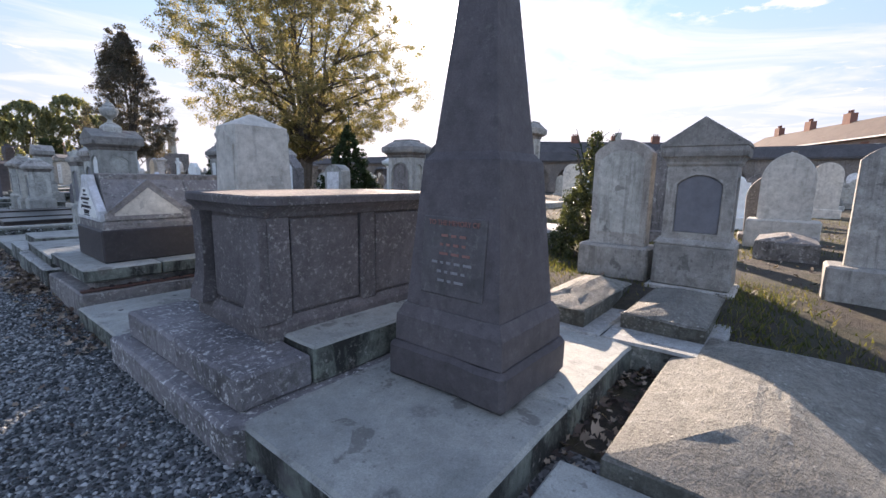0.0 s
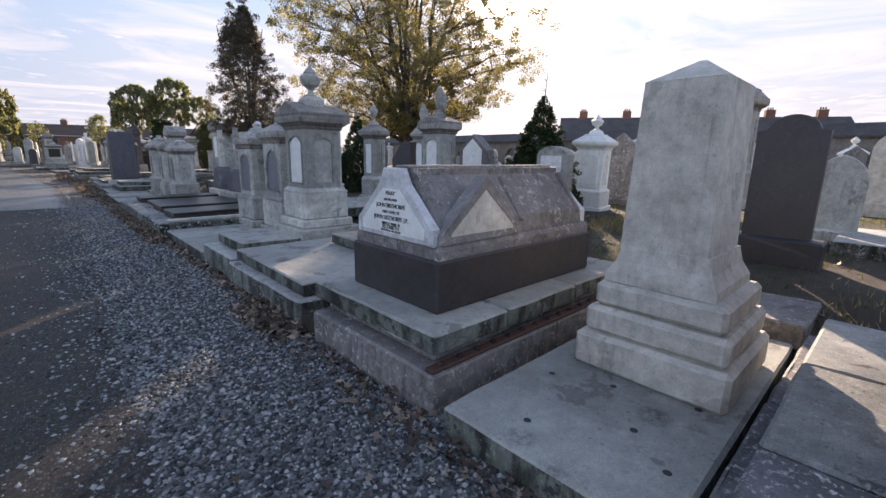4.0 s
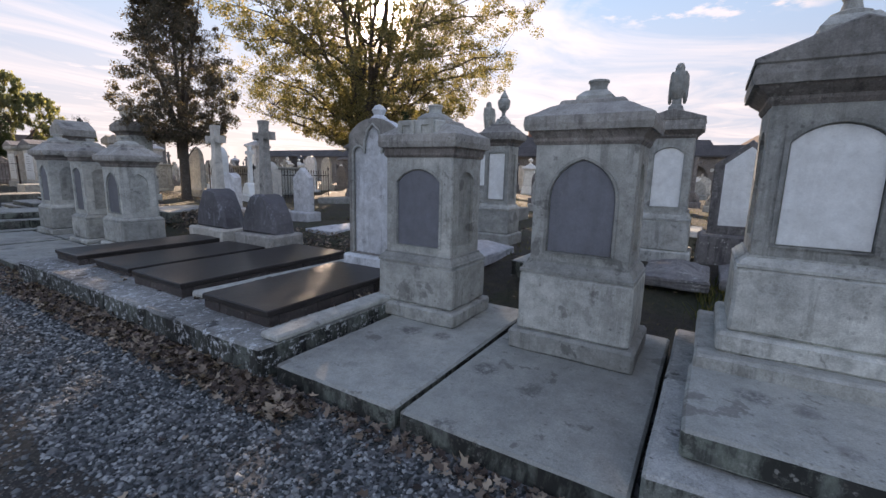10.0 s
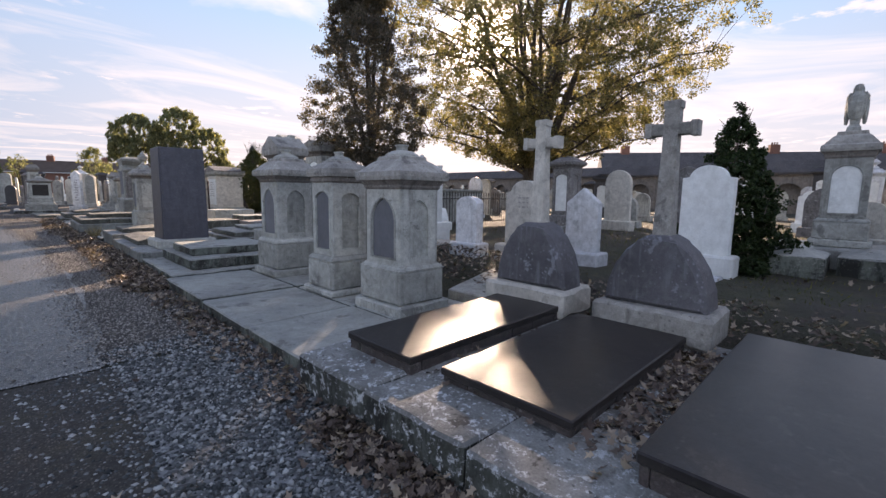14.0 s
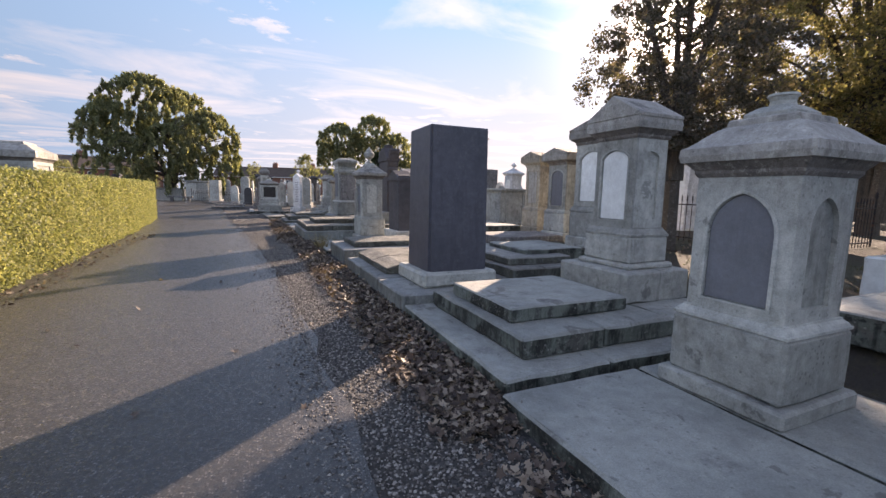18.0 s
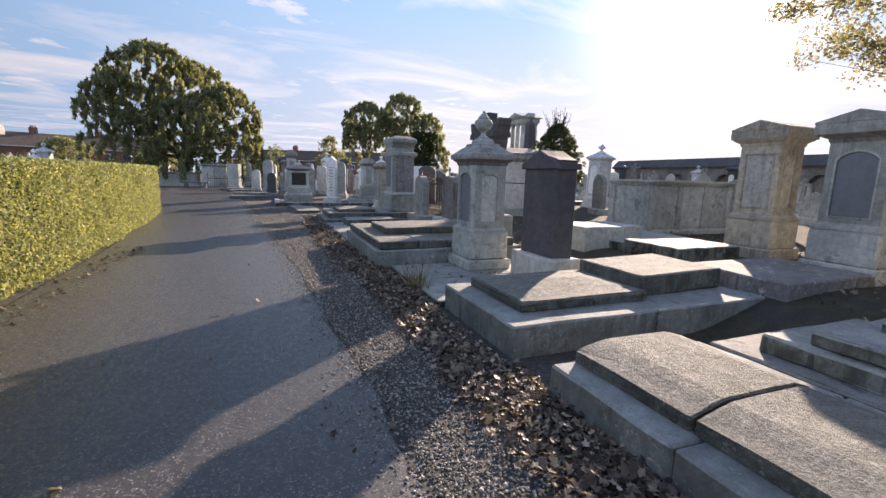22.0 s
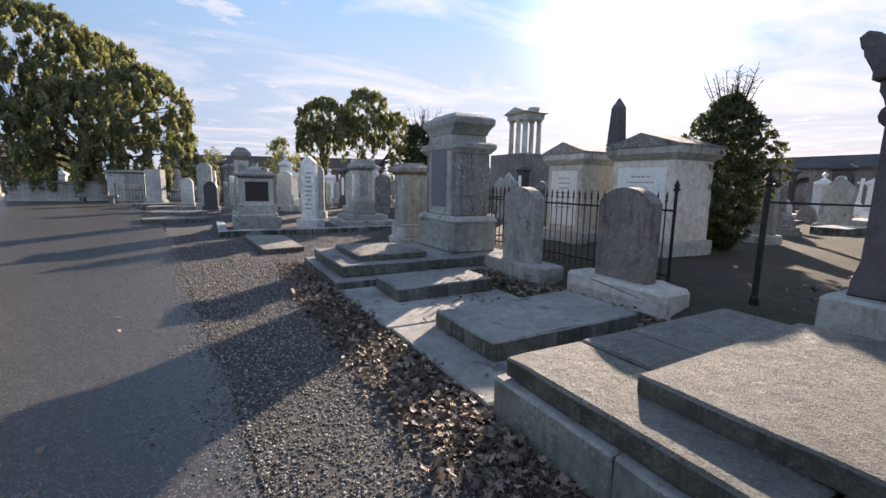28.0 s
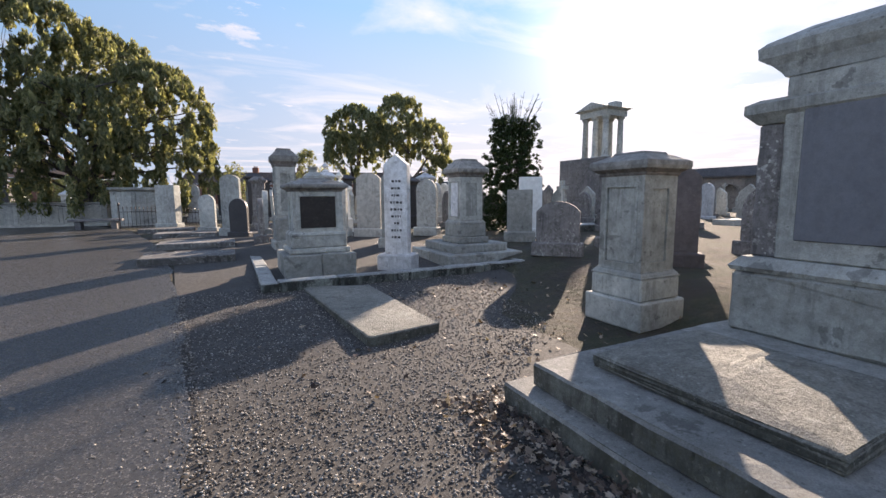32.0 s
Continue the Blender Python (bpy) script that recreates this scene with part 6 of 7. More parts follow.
ped("broad grey monument with arched dark panel and gable", 6.85, 29.05, 0.9, 0.8, 2.62, ("segment", "panel"), "gable", over=0.14)
z = 0.34
chest_tomb("chest_tomb", 7.6, 10.4, 33.3, 34.6, z, z + 1.2, 0.13, "long grey stone chest tomb with panels", "limestone")
block("ledger_stone", 4.62, 6.0, 31.95, 32.9, 0.1, 0.76, "limestone", "raised flat block tomb in the far rows"); block("ledger_stone", 5.0, 6.4, 30.3, 31.4, 0.2, 0.62, "slab", "raised flat block tomb with pale cracked top")
block("flat_grave_slab", 4.7, 6.6, 28.6, 29.9, 0.2, 0.5, "limestone_dark", "dark flat slab in the far rows")
block("ledger_stone", 3.7, 4.9, 26.2, 27.4, 0.36, 0.56, "slab", "pale stepped slab in the far rows")
block("flat_grave_slab", 5.2, 7.2, 31.6, 33.0, 0.3, 0.52, "slab", "pale flat slab with cracked edge")
hs("pale tapering headstone on a dark base in the far rows", 10.2, 0.1, 0.8, 2.1, "pointed", "limestone_pale", (1.1, 0.6, 0.55), 0.3)
small_coped(8.3, 9.4, -0.4, 0.4, 0.72, "kerb_dark")
# railed plot with white tombs
railing("iron_railing", "black spear-topped iron railings before white tombs", (4.75, 37.0), (4.75, 41.6), 1.22, 0.13, 0.3)
railing("iron_railing", "black spear-topped iron railings round a plot", (4.75, 41.6), (9.0, 41.9), 1.22, 0.13, 0.33)
def post_rail(points, top, z):
    t = thing("iron_post_fence", points[0][0], points[0][1], z, "plain iron posts with a single thin rail", "railing")
    ox, oy = points[0]
    for x, y in points:
        part("post", lathe(x - ox, y - oy, [(0.05, 0), (0.05, 0.08), (0.034, 0.12), (0.030, top - 0.12), (0.045, top - 0.1), (0.03, top - 0.07), (0.045, top - 0.03), (0.01, top + 0.03)], 10), "iron", t)
    for (xa, ya), (xb, yb) in zip(points, points[1:]):
        part("rail", tube((xa - ox, ya - oy, top - 0.3), (xb - ox, yb - oy, top - 0.3), 0.012, 0.012, 6), "iron", t)


post_rail([(4.95, 33.72), (4.8, 35.95)], 1.5, 0.3)


def white_tomb(x, y, w, d, top):
    z = gh(x, y) - 0.03
    t = thing("panelled_tomb", x, y, z, "large white-panelled tomb with low gabled stone roof", "tomb", "panelled tombs")
    h = top - z
    part("base", box(-d / 2, d / 2, -w / 2, w / 2, 0, 0.3, 0.02), "limestone", t)
    part("body", box(-d / 2 + 0.08, d / 2 - 0.08, -w / 2 + 0.08, w / 2 - 0.08, 0.3, h * 0.78, 0.01), "limestone_pale", t)
    part("front_panel", box(-d / 2 + 0.06, -d / 2 + 0.09, -w / 2 + 0.22, w / 2 - 0.22, 0.42, h * 0.72, 0.005), "marble", t, "white marble inscription panel")
    inscription(t, -d / 2 + 0.058, 0, h * 0.64, w - 0.6, 7, 0.11, 0.03, "ink_pale", seed=int(y))
    part("cornice", loft(0, 0, [(d / 2 - 0.07, w / 2 - 0.07, h * 0.78), (d / 2 + 0.03, w / 2 + 0.03, h * 0.83), (d / 2 + 0.03, w / 2 + 0.03, h * 0.88)]), "limestone", t)
    part("roof", prism([(-w / 2 - 0.04, h * 0.88), (w / 2 + 0.04, h * 0.88), (w / 2 + 0.04, h * 0.90), (0, h), (-w / 2 - 0.04, h * 0.90)], "x", -d / 2 - 0.05, d / 2 + 0.05, bev=0.01), "limestone_dark", t)
    return t


white_tomb(7.1, 40.9, 1.25, 1.3, 2.64); white_tomb(7.3, 39.0, 1.5, 1.4, 2.68)


def plain_obelisk(x, y, top, w=0.42, label="tall slender stone obelisk beyond the railings", mat="obelisk_stone"):
    z = gh(x, y) - 0.03
    t = thing("obelisk", x, y, z, label, "obelisk")
    h = top - z
    part("base", box(-w, w, -w, w, 0, h * 0.12, 0.02), mat, t)
    part("die", box(-w * 0.78, w * 0.78, -w * 0.78, w * 0.78, h * 0.12, h * 0.34, 0.02), mat, t)
    part("shaft", loft(0, 0, [(w * 0.58, w * 0.58, h * 0.34), (w * 0.34, w * 0.34, h * 0.93), (0.01, 0.01, h)]), mat, t)


plain_obelisk(10.1, 42.5, 4.25)


def canopy(x, y, z0, top):
    t = thing("canopied_tomb", x, y, gh(x, y) - 0.03, "small stone temple with columns standing on a tomb", "tomb")
    g0, w = z0 - gh(x, y), 0.98
    part("tomb_base", box(-1.7, 1.7, -1.9, 1.9, 0, g0, 0.03), "limestone_dark", t)
    h = top - gh(x, y)
    for sx in (-1, 1):
        for sy in (-1, 0, 1):
            part("column", lathe(sx * 0.62, sy * w * 0.82, [(0.26, g0), (0.26, g0 + 0.12), (0.19, g0 + 0.2), (0.16, h - 1.1), (0.25, h - 0.95), (0.25, h - 0.88)], 12), "limestone", t)
    part("entablature", loft(0, 0, [(0.85, w + 0.1, h - 0.88), (0.85, w + 0.1, h - 0.55), (1.02, w + 0.32, h - 0.45)]), "limestone", t)
    part("roof", prism([(-w - 0.4, h - 0.45), (w + 0.4, h - 0.45), (0, h)], "x", -1.06, 1.06, bev=0.02), "limestone", t)
    for s in (-1, 1):
        part("corner_block", box(-0.3, 0.3, s * (w - 0.1) - 0.28, s * (w - 0.1) + 0.28, h - 0.4, h - 0.08, 0.02), "limestone", t)


canopy(20.2, 59.2, 3.9, 7.3)
# beyond the gravel
ped("tall square column with pyramid cap", 0.42, 51.3, 0.72, 0.72, 2.86, ("flat", "limestone"), over=0.07)
plinth_steps("tomb_platform", [(-0.1, 1.22, 47.45, 48.7, 0.05, 0.56)], "limestone", "rough stone base of a small tomb", joints=2)
pedestal("panel_tomb", "small stone tomb with black panel and broken finial", 0.58, 48.08, 1.14, 0.94, (0.56, 0.66, 0.90, 0.97, 1.72, 1.79, 1.86, 1.98), panel=("flat", "granite_black"), finial="block", top=2.2, panelw=0.72, rz=90)
hs("tall white pointed slab with lines of lettering", 2.13, 47.6, 0.5, 2.46, "gable", "marble_grey", (0.74, 0.5, 0.36), 0.2, lettersn=9, rz=48)
plinth_steps("stepped_base", [(3.1, 5.0, 47.2, 49.2, 0.1, 0.38), (3.35, 4.75, 47.45, 48.95, 0.38, 0.56)], "limestone", "two broad stone steps under a pedestal", joints=2)
pedestal("pedestal_monument", "pale tapered pedestal on broad steps", 4.0, 48.1, 0.8, 0.8, (0.56, 0.7, 1.0, 1.08, 2.05, 2.15, 2.25, 2.46), panel=("flat", "marble_grey"), finial="", cap="roof")
chest_tomb("chest_tomb", -10.2, -6.1, 65.0, 66.4, 0.32, 1.36, 0.1, "long low whitewashed chest tomb", "limestone_pale")
chest_tomb("chest_tomb", -5.45, -3.85, 63.0, 64.2, 0.32, 1.94, 0.18, "pale chest tomb with wide dark lid", "limestone", over=0.14)
railing("iron_railing", "low rusty iron fence before a tomb", (-4.9, 61.2), (-3.5, 61.2), 0.92, 0.14, 0.33)
railing("iron_railing", "low rusty iron fence before a tomb", (-2.95, 63.0), (-1.6, 63.0), 0.8, 0.14, 0.33)
hs("pale tapered headstone by a rusty fence", -3.05, 60.2, 0.8, 2.15, "flat", "limestone", (0.95, 0.5, 0.3), 0.4, rz=60)
hs("round-topped white headstone in the far rows", -2.46, 66.0, 0.62, 2.35, "round", "marble_grey", (0.72, 0.3, 0.3), rz=70)
pedestal("block_tomb", "grey block tomb with stepped lid beyond the hedge", -6.85, 37.4, 1.6, 1.6, (0.0, 0.4, 1.2, 1.3, 2.15, 2.25, 2.45, 2.72), panel=("flat", "limestone"), finial="")
bench = thing("stone_bench", -5.8, 61.9, gh(-5.8, 61.9), "low dark stone bench in the far rows", "bench")
part("seat", box(-0.9, 0.9, -0.3, 0.3, 0.34, 0.44, 0.015), "limestone_dark", bench)
for s in (-0.6, 0.6):
    part("support", box(s - 0.1, s + 0.1, -0.24, 0.24, 0, 0.34, 0.01), "limestone_dark", bench)
hs("round-topped white headstone in the far rows", -1.6, 58.2, 0.6, 1.75, "round", "limestone", (0.72, 0.3, 0.2), rz=65); hs("round-topped dark headstone in the far rows", -0.6, 55.0, 0.6, 1.6, "round", "granite_dull", (0.72, 0.3, 0.2), rz=60)
hs("tall grey headstone in the far rows", -0.8, 55.6, 0.66, 2.4, "segment", "limestone", (0.8, 0.4, 0.3), rz=60); hs("dark round headstone in the far rows", -0.1, 52.8, 0.5, 1.6, "round", "limestone_dark", (0.6, 0.4, 0.25))
for i, (x, y, w, top, kind, mat) in enumerate(((1.6, 53.2, 0.6, 2.0, "round", "limestone"), (2.3, 53.6, 0.7, 2.1, "segment", "limestone_pale"), (3.2, 53.0, 0.8, 2.4, "segment", "limestone_pale"), (3.0, 50.4, 0.5, 2.3, "pointed", "limestone"),
                                               (5.0, 52.4, 0.7, 2.2, "round", "limestone"), (5.9, 51.0, 0.66, 2.0, "segment", "limestone_dark"), (6.4, 49.2, 0.7, 1.8, "flat", "limestone"), (7.4, 50.0, 0.7, 2.2, "flat", "marble"),
                                               (5.3, 46.4, 0.9, 1.5, "segment", "limestone_dark"), (5.9, 44.2, 0.8, 2.1, "segment", "obelisk_stone"), (7.4, 46.6, 0.9, 1.9, "round", "limestone_dark"))):
    hs({"limestone": "weathered grey headstone", "limestone_pale": "pale stone headstone", "limestone_dark": "dark lichened headstone", "marble": "white marble headstone", "obelisk_stone": "dark brown headstone"}[mat] + " beyond the gravel",
       x, y, w, top, kind, mat, (w + 0.16, 0.4, 0.3), rz=42 + 7 * (i % 4))
for x, y in ((-1.7, 52.6), (-2.2, 56.2), (-1.75, 50.3), (-3.0, 58.9)):
    block("flat_grave_slab", x - 0.9, x + 0.9, y - 0.55, y + 0.55, gh(x, y) - 0.04, gh(x, y) + 0.14, "kerb_dark", "low flat grave slab by the gravel")
railing("iron_railing", "dark iron railings round a chest tomb under trees", (9.6, 25.6), (13.4, 25.6), 1.15, 0.14, 0.33)
railing("iron_railing", "dark iron railings round a chest tomb under trees", (9.6, 25.6), (9.6, 28.6), 1.15, 0.14, 0.33)
chest_tomb("chest_tomb", 10.2, 12.8, 26.4, 27.8, 0.33, 1.5, 0.14, "grey chest tomb inside iron railings", "limestone")


# ---- trees ----
def tree(name, label, x, y, shape, stems, clumps, clump_r, leaves, leaf, material, seed, trunk=0.2, fork=0.0, droop=0.0, branch=2, inner=0.35, long=1.4):
    """A tree: stems that rise and spread, branches to clumps of leaves spread through the crown. shape(u, rng) gives a point of the crown."""
    g, n = random.Random(seed), np.random.default_rng(seed)
    t = thing(name, x, y, gh(x, y) - 0.05, label, "tree")
    cl = np.array([shape(g) for _ in range(clumps)])
    lo, hi = cl[:, 2].min(), cl[:, 2].max()
    rad, lo, hi = float(np.hypot(cl[:, 0], cl[:, 1]).max()), float(lo), float(hi)
    trunk_bm, nodes = bmesh.new(), []
    top0 = Vector((0, 0, fork))
    if fork > 0:
        tube((0, 0, 0), top0, trunk, trunk * 0.85, 9, trunk_bm)
        nodes.append((Vector((0, 0, fork * 0.8)), trunk * 0.6))
    for i in range(stems):
        a = 6.283 * (i + g.uniform(-0.3, 0.3)) / stems
        out = rad * g.uniform(0.12, 0.55) * (0 if stems == 1 else 1)
        h = lo + (hi - lo) * (g.uniform(0.40, 0.58) if droop else g.uniform(0.72, 0.95))
        if i and fork > 0.3:
            trunk_bm = bmesh.new()
        p = top0 + Vector((math.cos(a), math.sin(a), 0)) * (trunk * 0.55 if stems > 1 else 0)
        r = trunk * (0.62 if stems > 1 else 0.9)
        steps = 7
        line, widths = [p], [r]
        for k in range(1, steps + 1):
            f = k / steps
            q = Vector((math.cos(a + 0.25 * f) * out * f ** 1.25, math.sin(a + 0.25 * f) * out * f ** 1.25, fork + (h - fork) * f)) + Vector((g.uniform(-1, 1), g.uniform(-1, 1), 0)) * 0.035 * rad * f
            r1 = max(0.015, trunk * (0.62 if stems > 1 else 0.9) * (1 - 0.9 * f))
            line.append(q); widths.append(r1)
            p, r = q, r1
            nodes.append((q, r1))
        bent_tube(line, widths, 7, trunk_bm)
        if fork > 0.3 or i == stems - 1:
            part("limb" if i else "trunk", trunk_bm, "bark", t)
    bm = bmesh.new()
    npos = np.array([v for v, _ in nodes])
    for c in cl[: (110 if rad > 5 else 26)]:
        cost = np.linalg.norm(npos - c, axis=1) + 2.2 * np.maximum(0, npos[:, 2] - c[2] + 0.8)
        v, r = nodes[int(np.argmin(cost))]
        end, p, r0 = Vector(c), v, min(r * 0.7, 0.011 * rad)
        side = Vector((g.uniform(-1, 1), g.uniform(-1, 1), g.uniform(0.2, 1.0))) * 0.08 * (end - v).length
        for k in range(1, 6):
            f = k / 5
            q = v.lerp(end, f) + side * (4 * f * (1 - f)) + Vector((g.uniform(-1, 1), g.uniform(-1, 1), g.uniform(-1, 1))) * 0.02 * rad * f
            r1 = r0 * (1 - 0.8 * f)
            tube(p, q, r0 * (1 - 0.8 * (k - 1) / 5), r1, 5, bm)
            nodes.append((q.copy(), max(r1, 0.008)))
            p = q
    npos = np.array([v for v, _ in nodes])
    for i, c in enumerate(cl):
        if i % branch:
            continue
        cost = np.linalg.norm(npos - c, axis=1) + 0.8 * np.maximum(0, npos[:, 2] - c[2] + 0.2)
        v, r = nodes[int(np.argmin(cost))]
        mid = v.lerp(Vector(c), 0.5) + Vector((g.uniform(-1, 1), g.uniform(-1, 1), g.uniform(0, 1))) * 0.06 * (Vector(c) - v).length
        r0 = min(r * 0.5, 0.0022 * rad) + 0.004
        tube(v, mid, r0, r0 * 0.6, 5, bm); tube(mid, Vector(c), r0 * 0.6, 0.006, 4, bm)
    ob = tagged(part("twig", bm, "bark", t), kind="stuff")
    i = n.integers(0, clumps, leaves)
    off = n.normal(size=(leaves, 3))
    off *= (n.uniform(0.05, 1, leaves) ** 0.45 / (np.linalg.norm(off, axis=1) + 1e-9))[:, None]
    size = clump_r * n.uniform(0.55, 1.25, clumps)
    c = cl[i] + off * size[i][:, None] * np.array([1, 1, 0.8])
    if droop:
        reach = droop * n.uniform(0.35, 1.5, clumps)
        fall = n.uniform(0, 1, leaves) ** 0.9 * reach[i]
        out = cl[i][:, :2] / (np.linalg.norm(cl[i][:, :2], axis=1)[:, None] + 0.5)
        c[:, :2] += out * (0.10 * fall)[:, None]
        c[:, 2] -= fall
        c[:, 2] = np.maximum(c[:, 2], n.uniform(0.5, 2.2, leaves))
    crown = quads("crown", c, leaf * n.uniform(0.6, 1.35, leaves), material, n, droop=0.8 if droop else 0.0, long=long)
    crown.parent = t
    return t


def ovoid(rx, z0, z1, shell=0.45, low_wide=0.42):
    """Points of an egg-shaped crown, more of them towards its skin."""
    def at(g):
        while True:
            u = g.random()
            w = math.sin(math.pi * u ** (0.69 / -math.log2(1 - low_wide) if low_wide != 0.5 else 1)) if 0 < u < 1 else 0
            w = max(w, 0.0) ** 0.62
            k = g.uniform(shell, 1) ** 0.5
            a = g.uniform(0, 6.283)
            lump = 1 + 0.16 * math.sin(3 * a + 9 * u) + 0.1 * math.sin(7 * a - 5 * u)
            if w > 0.08:
                return (rx * w * k * lump * math.cos(a), rx * w * k * lump * math.sin(a), z0 + (z1 - z0) * u)
    return at


def cone(rx, z0, z1, tip=0.55):
    def at(g):
        u = 1 - math.sqrt(g.random())
        w = (1 - u) ** 0.85 * min(1.0, 0.72 + 2.2 * u)
        a, k = g.uniform(0, 6.283), g.uniform(0.6, 1) ** 0.5
        k *= (1 + 0.13 * math.sin(5 * a + 17 * u) + 0.12 * math.sin(23 * u + 2 * a)) * g.choice((1, 1, 1, 1.16))
        return (rx * w * k * math.cos(a), rx * w * k * math.sin(a), z0 + (z1 - z0) * u)
    return at


def spire(rx, z0, z1, sprigs, seed=3):
    """A pointed evergreen crown with ragged leaders at its head."""
    r = random.Random(seed)
    heads = [(r.uniform(-0.5, 0.5) * rx, r.uniform(-0.5, 0.5) * rx, r.uniform(0.72, 1.0)) for _ in range(sprigs)]
    def at(g):
        if g.random() < 0.16:
            x, y, top = heads[g.randrange(sprigs)]
            f = g.random()
            return (x * (1 - 0.35 * f * top) + g.gauss(0, 0.09), y * (1 - 0.35 * f * top) + g.gauss(0, 0.09), z0 + (z1 - z0) * (0.55 + (top - 0.55) * f))
        u = g.random() ** 1.25
        w = min(1.0, 0.62 + 2.0 * u) * min(1.0, 1.45 * (1 - u)) ** 0.8
        a, k = g.uniform(0, 6.283), g.uniform(0.05, 1) ** 0.5
        k *= 1 + 0.14 * math.sin(4 * a + 8 * u) + 0.1 * math.sin(9 * a - 13 * u)
        return (rx * w * k * math.cos(a), rx * w * k * math.sin(a), z0 + (z1 - z0) * 0.93 * u)
    return at


def column(low, high, z0, z1):
    """An upright bush, broad at its foot and blunt at its head."""
    def at(g):
        u = g.random()
        w = high + (low - high) * (1 - u) ** 1.6
        a, k = g.uniform(0, 6.283), g.uniform(0.1, 1) ** 0.5
        k *= 1 + 0.13 * math.sin(4 * a + 7 * u) + 0.1 * math.sin(9 * a - 11 * u)
        return (w * k * math.cos(a), w * k * math.sin(a), z0 + (z1 - z0) * u)
    return at


def cascades(hang, *balls):
    """A weeping crown: rounded heads, rows of (x, y, z, radius), with strands that run over each and hang from its rim."""
    total = sum(r * r for *_, r in balls)
    def at(g):
        pick = g.uniform(0, total)
        for j, (x, y, z, r) in enumerate(balls):
            pick -= r * r
            if pick <= 0:
                break
        strand = g.randrange(30)
        a = 6.283 * (strand + g.gauss(0, 0.16)) / 30
        k = 1 + 0.16 * math.sin(strand * 2.4 + j)
        u = g.random()
        th = min(u / 0.56, 1.0) * 1.7
        d = r * k * (math.sin(th) if th < 1.57 else 1.0)
        low = max(0.0, u - 0.56) / 0.44 * hang * (0.55 + 0.45 * math.sin(strand * 5.1 + 2 * j))
        return (x + d * math.cos(a) + g.gauss(0, 0.1), y + d * math.sin(a) + g.gauss(0, 0.1), max(1.0, z + 0.92 * r * math.cos(th) - low + g.gauss(0, 0.12)))
    return at


tree("maple_tree", "large spreading autumn tree with yellow-green leaves", 18.3, 27.6, ovoid(8.3, 2.6, 15.2, 0.01, 0.42), 13, 2100, 0.46, 200000, 0.072, "leaf_autumn", 8, 0.34, 0.5, branch=1)
tree("holm_oak", "dense dark evergreen tree with a ragged pointed top", 7.55, 26.6, spire(1.95, 2.1, 8.4, 9), 5, 1000, 0.22, 74000, 0.046, "leaf_dark", 11, 0.17, 1.5)
tree("weeping_tree", "broad weeping tree in green and yellow leaf", -7.2, 67.3, cascades(4.2, (-1.9, 0.7, 7.9, 3.4), (-4.1, -1.3, 6.4, 2.0), (0.3, -3.2, 4.7, 1.9), (3.3, -0.8, 6.0, 2.3), (4.5, -0.3, 4.0, 1.45), (-2.6, -2.8, 3.9, 1.6), (0.4, 3.6, 8.0, 2.9), (1.8, -2.4, 3.4, 1.5)),
     5, 1900, 0.2, 98000, 0.105, "leaf_willow", 12, 0.45, 1.6, droop=0.5, long=2.6, branch=6)
tree("weeping_tree", "round weeping tree in the distance", 11.4, 84, cascades(3.4, (0, 0, 8.3, 2.5), (-1.2, 0.4, 6.6, 1.5)), 3, 420, 0.3, 12000, 0.17, "leaf_willow", 13, 0.35, 2.0, droop=0.6, long=2.4, branch=4)
tree("weeping_tree", "round weeping tree in the distance", 17.2, 84, cascades(3.6, (-0.8, 0, 9.6, 2.7), (2.3, 0, 7.6, 2.3), (-2.6, 0.5, 7.6, 1.8), (4.2, 0, 4.6, 1.6)), 3, 560, 0.3, 17000, 0.17, "leaf_willow", 14, 0.35, 2.0, droop=0.6, long=2.4, branch=4)
tree("small_conifer", "small dark pointed conifer among the graves", 7.6, 9.45, cone(0.92, 0.05, 2.6), 1, 1500, 0.075, 52000, 0.032, "leaf_conifer", 15, 0.07, 0.2, branch=30)
tree("small_conifer", "small dark pointed conifer among the graves", 7.55, 16.85, cone(0.84, 0.0, 2.6), 1, 1300, 0.075, 42000, 0.032, "leaf_conifer", 16, 0.07, 0.2, branch=30)
tree("yew_bush", "bushy yew with spiky shoots between headstones", 6.7, 2.42, cone(0.66, 0.0, 1.95), 3, 620, 0.09, 19000, 0.03, "leaf_yew", 17, 0.06, 0.1)
tree("yew_bush", "round dark yew with spiky shoots", 8.65, 38.5, ovoid(0.88, 0.02, 3.2, 0.1, 0.36), 3, 1300, 0.10, 42000, 0.04, "leaf_yew", 18, 0.08, 0.2)
tree("upright_yew", "narrow dark upright yew with spiky shoots at its head", 8.6, 52.6, column(1.25, 0.85, 0.1, 4.1), 3, 1300, 0.11, 40000, 0.05, "leaf_conifer", 19, 0.08, 0.2)
for i, (x, y, h, r, mt) in enumerate(((0.2, 95, 5.4, 1.7, "leaf_willow"), (7.2, 88, 6.4, 2.0, "leaf_willow"), (-30, 110, 5.5, 4, "leaf_willow"), (-42, 96, 6, 5, "leaf_dark"), (-22, 128, 5, 4, "leaf_willow"))):
    tree("distant_tree", "distant garden tree on the skyline", x, y, ovoid(r, 0.1, h, 0.1, 0.36), 4, 200, r * 0.2, (1800, 3600, 15000, 15000, 15000)[i], 0.15, mt, 60 + i, 0.18, 1.0)


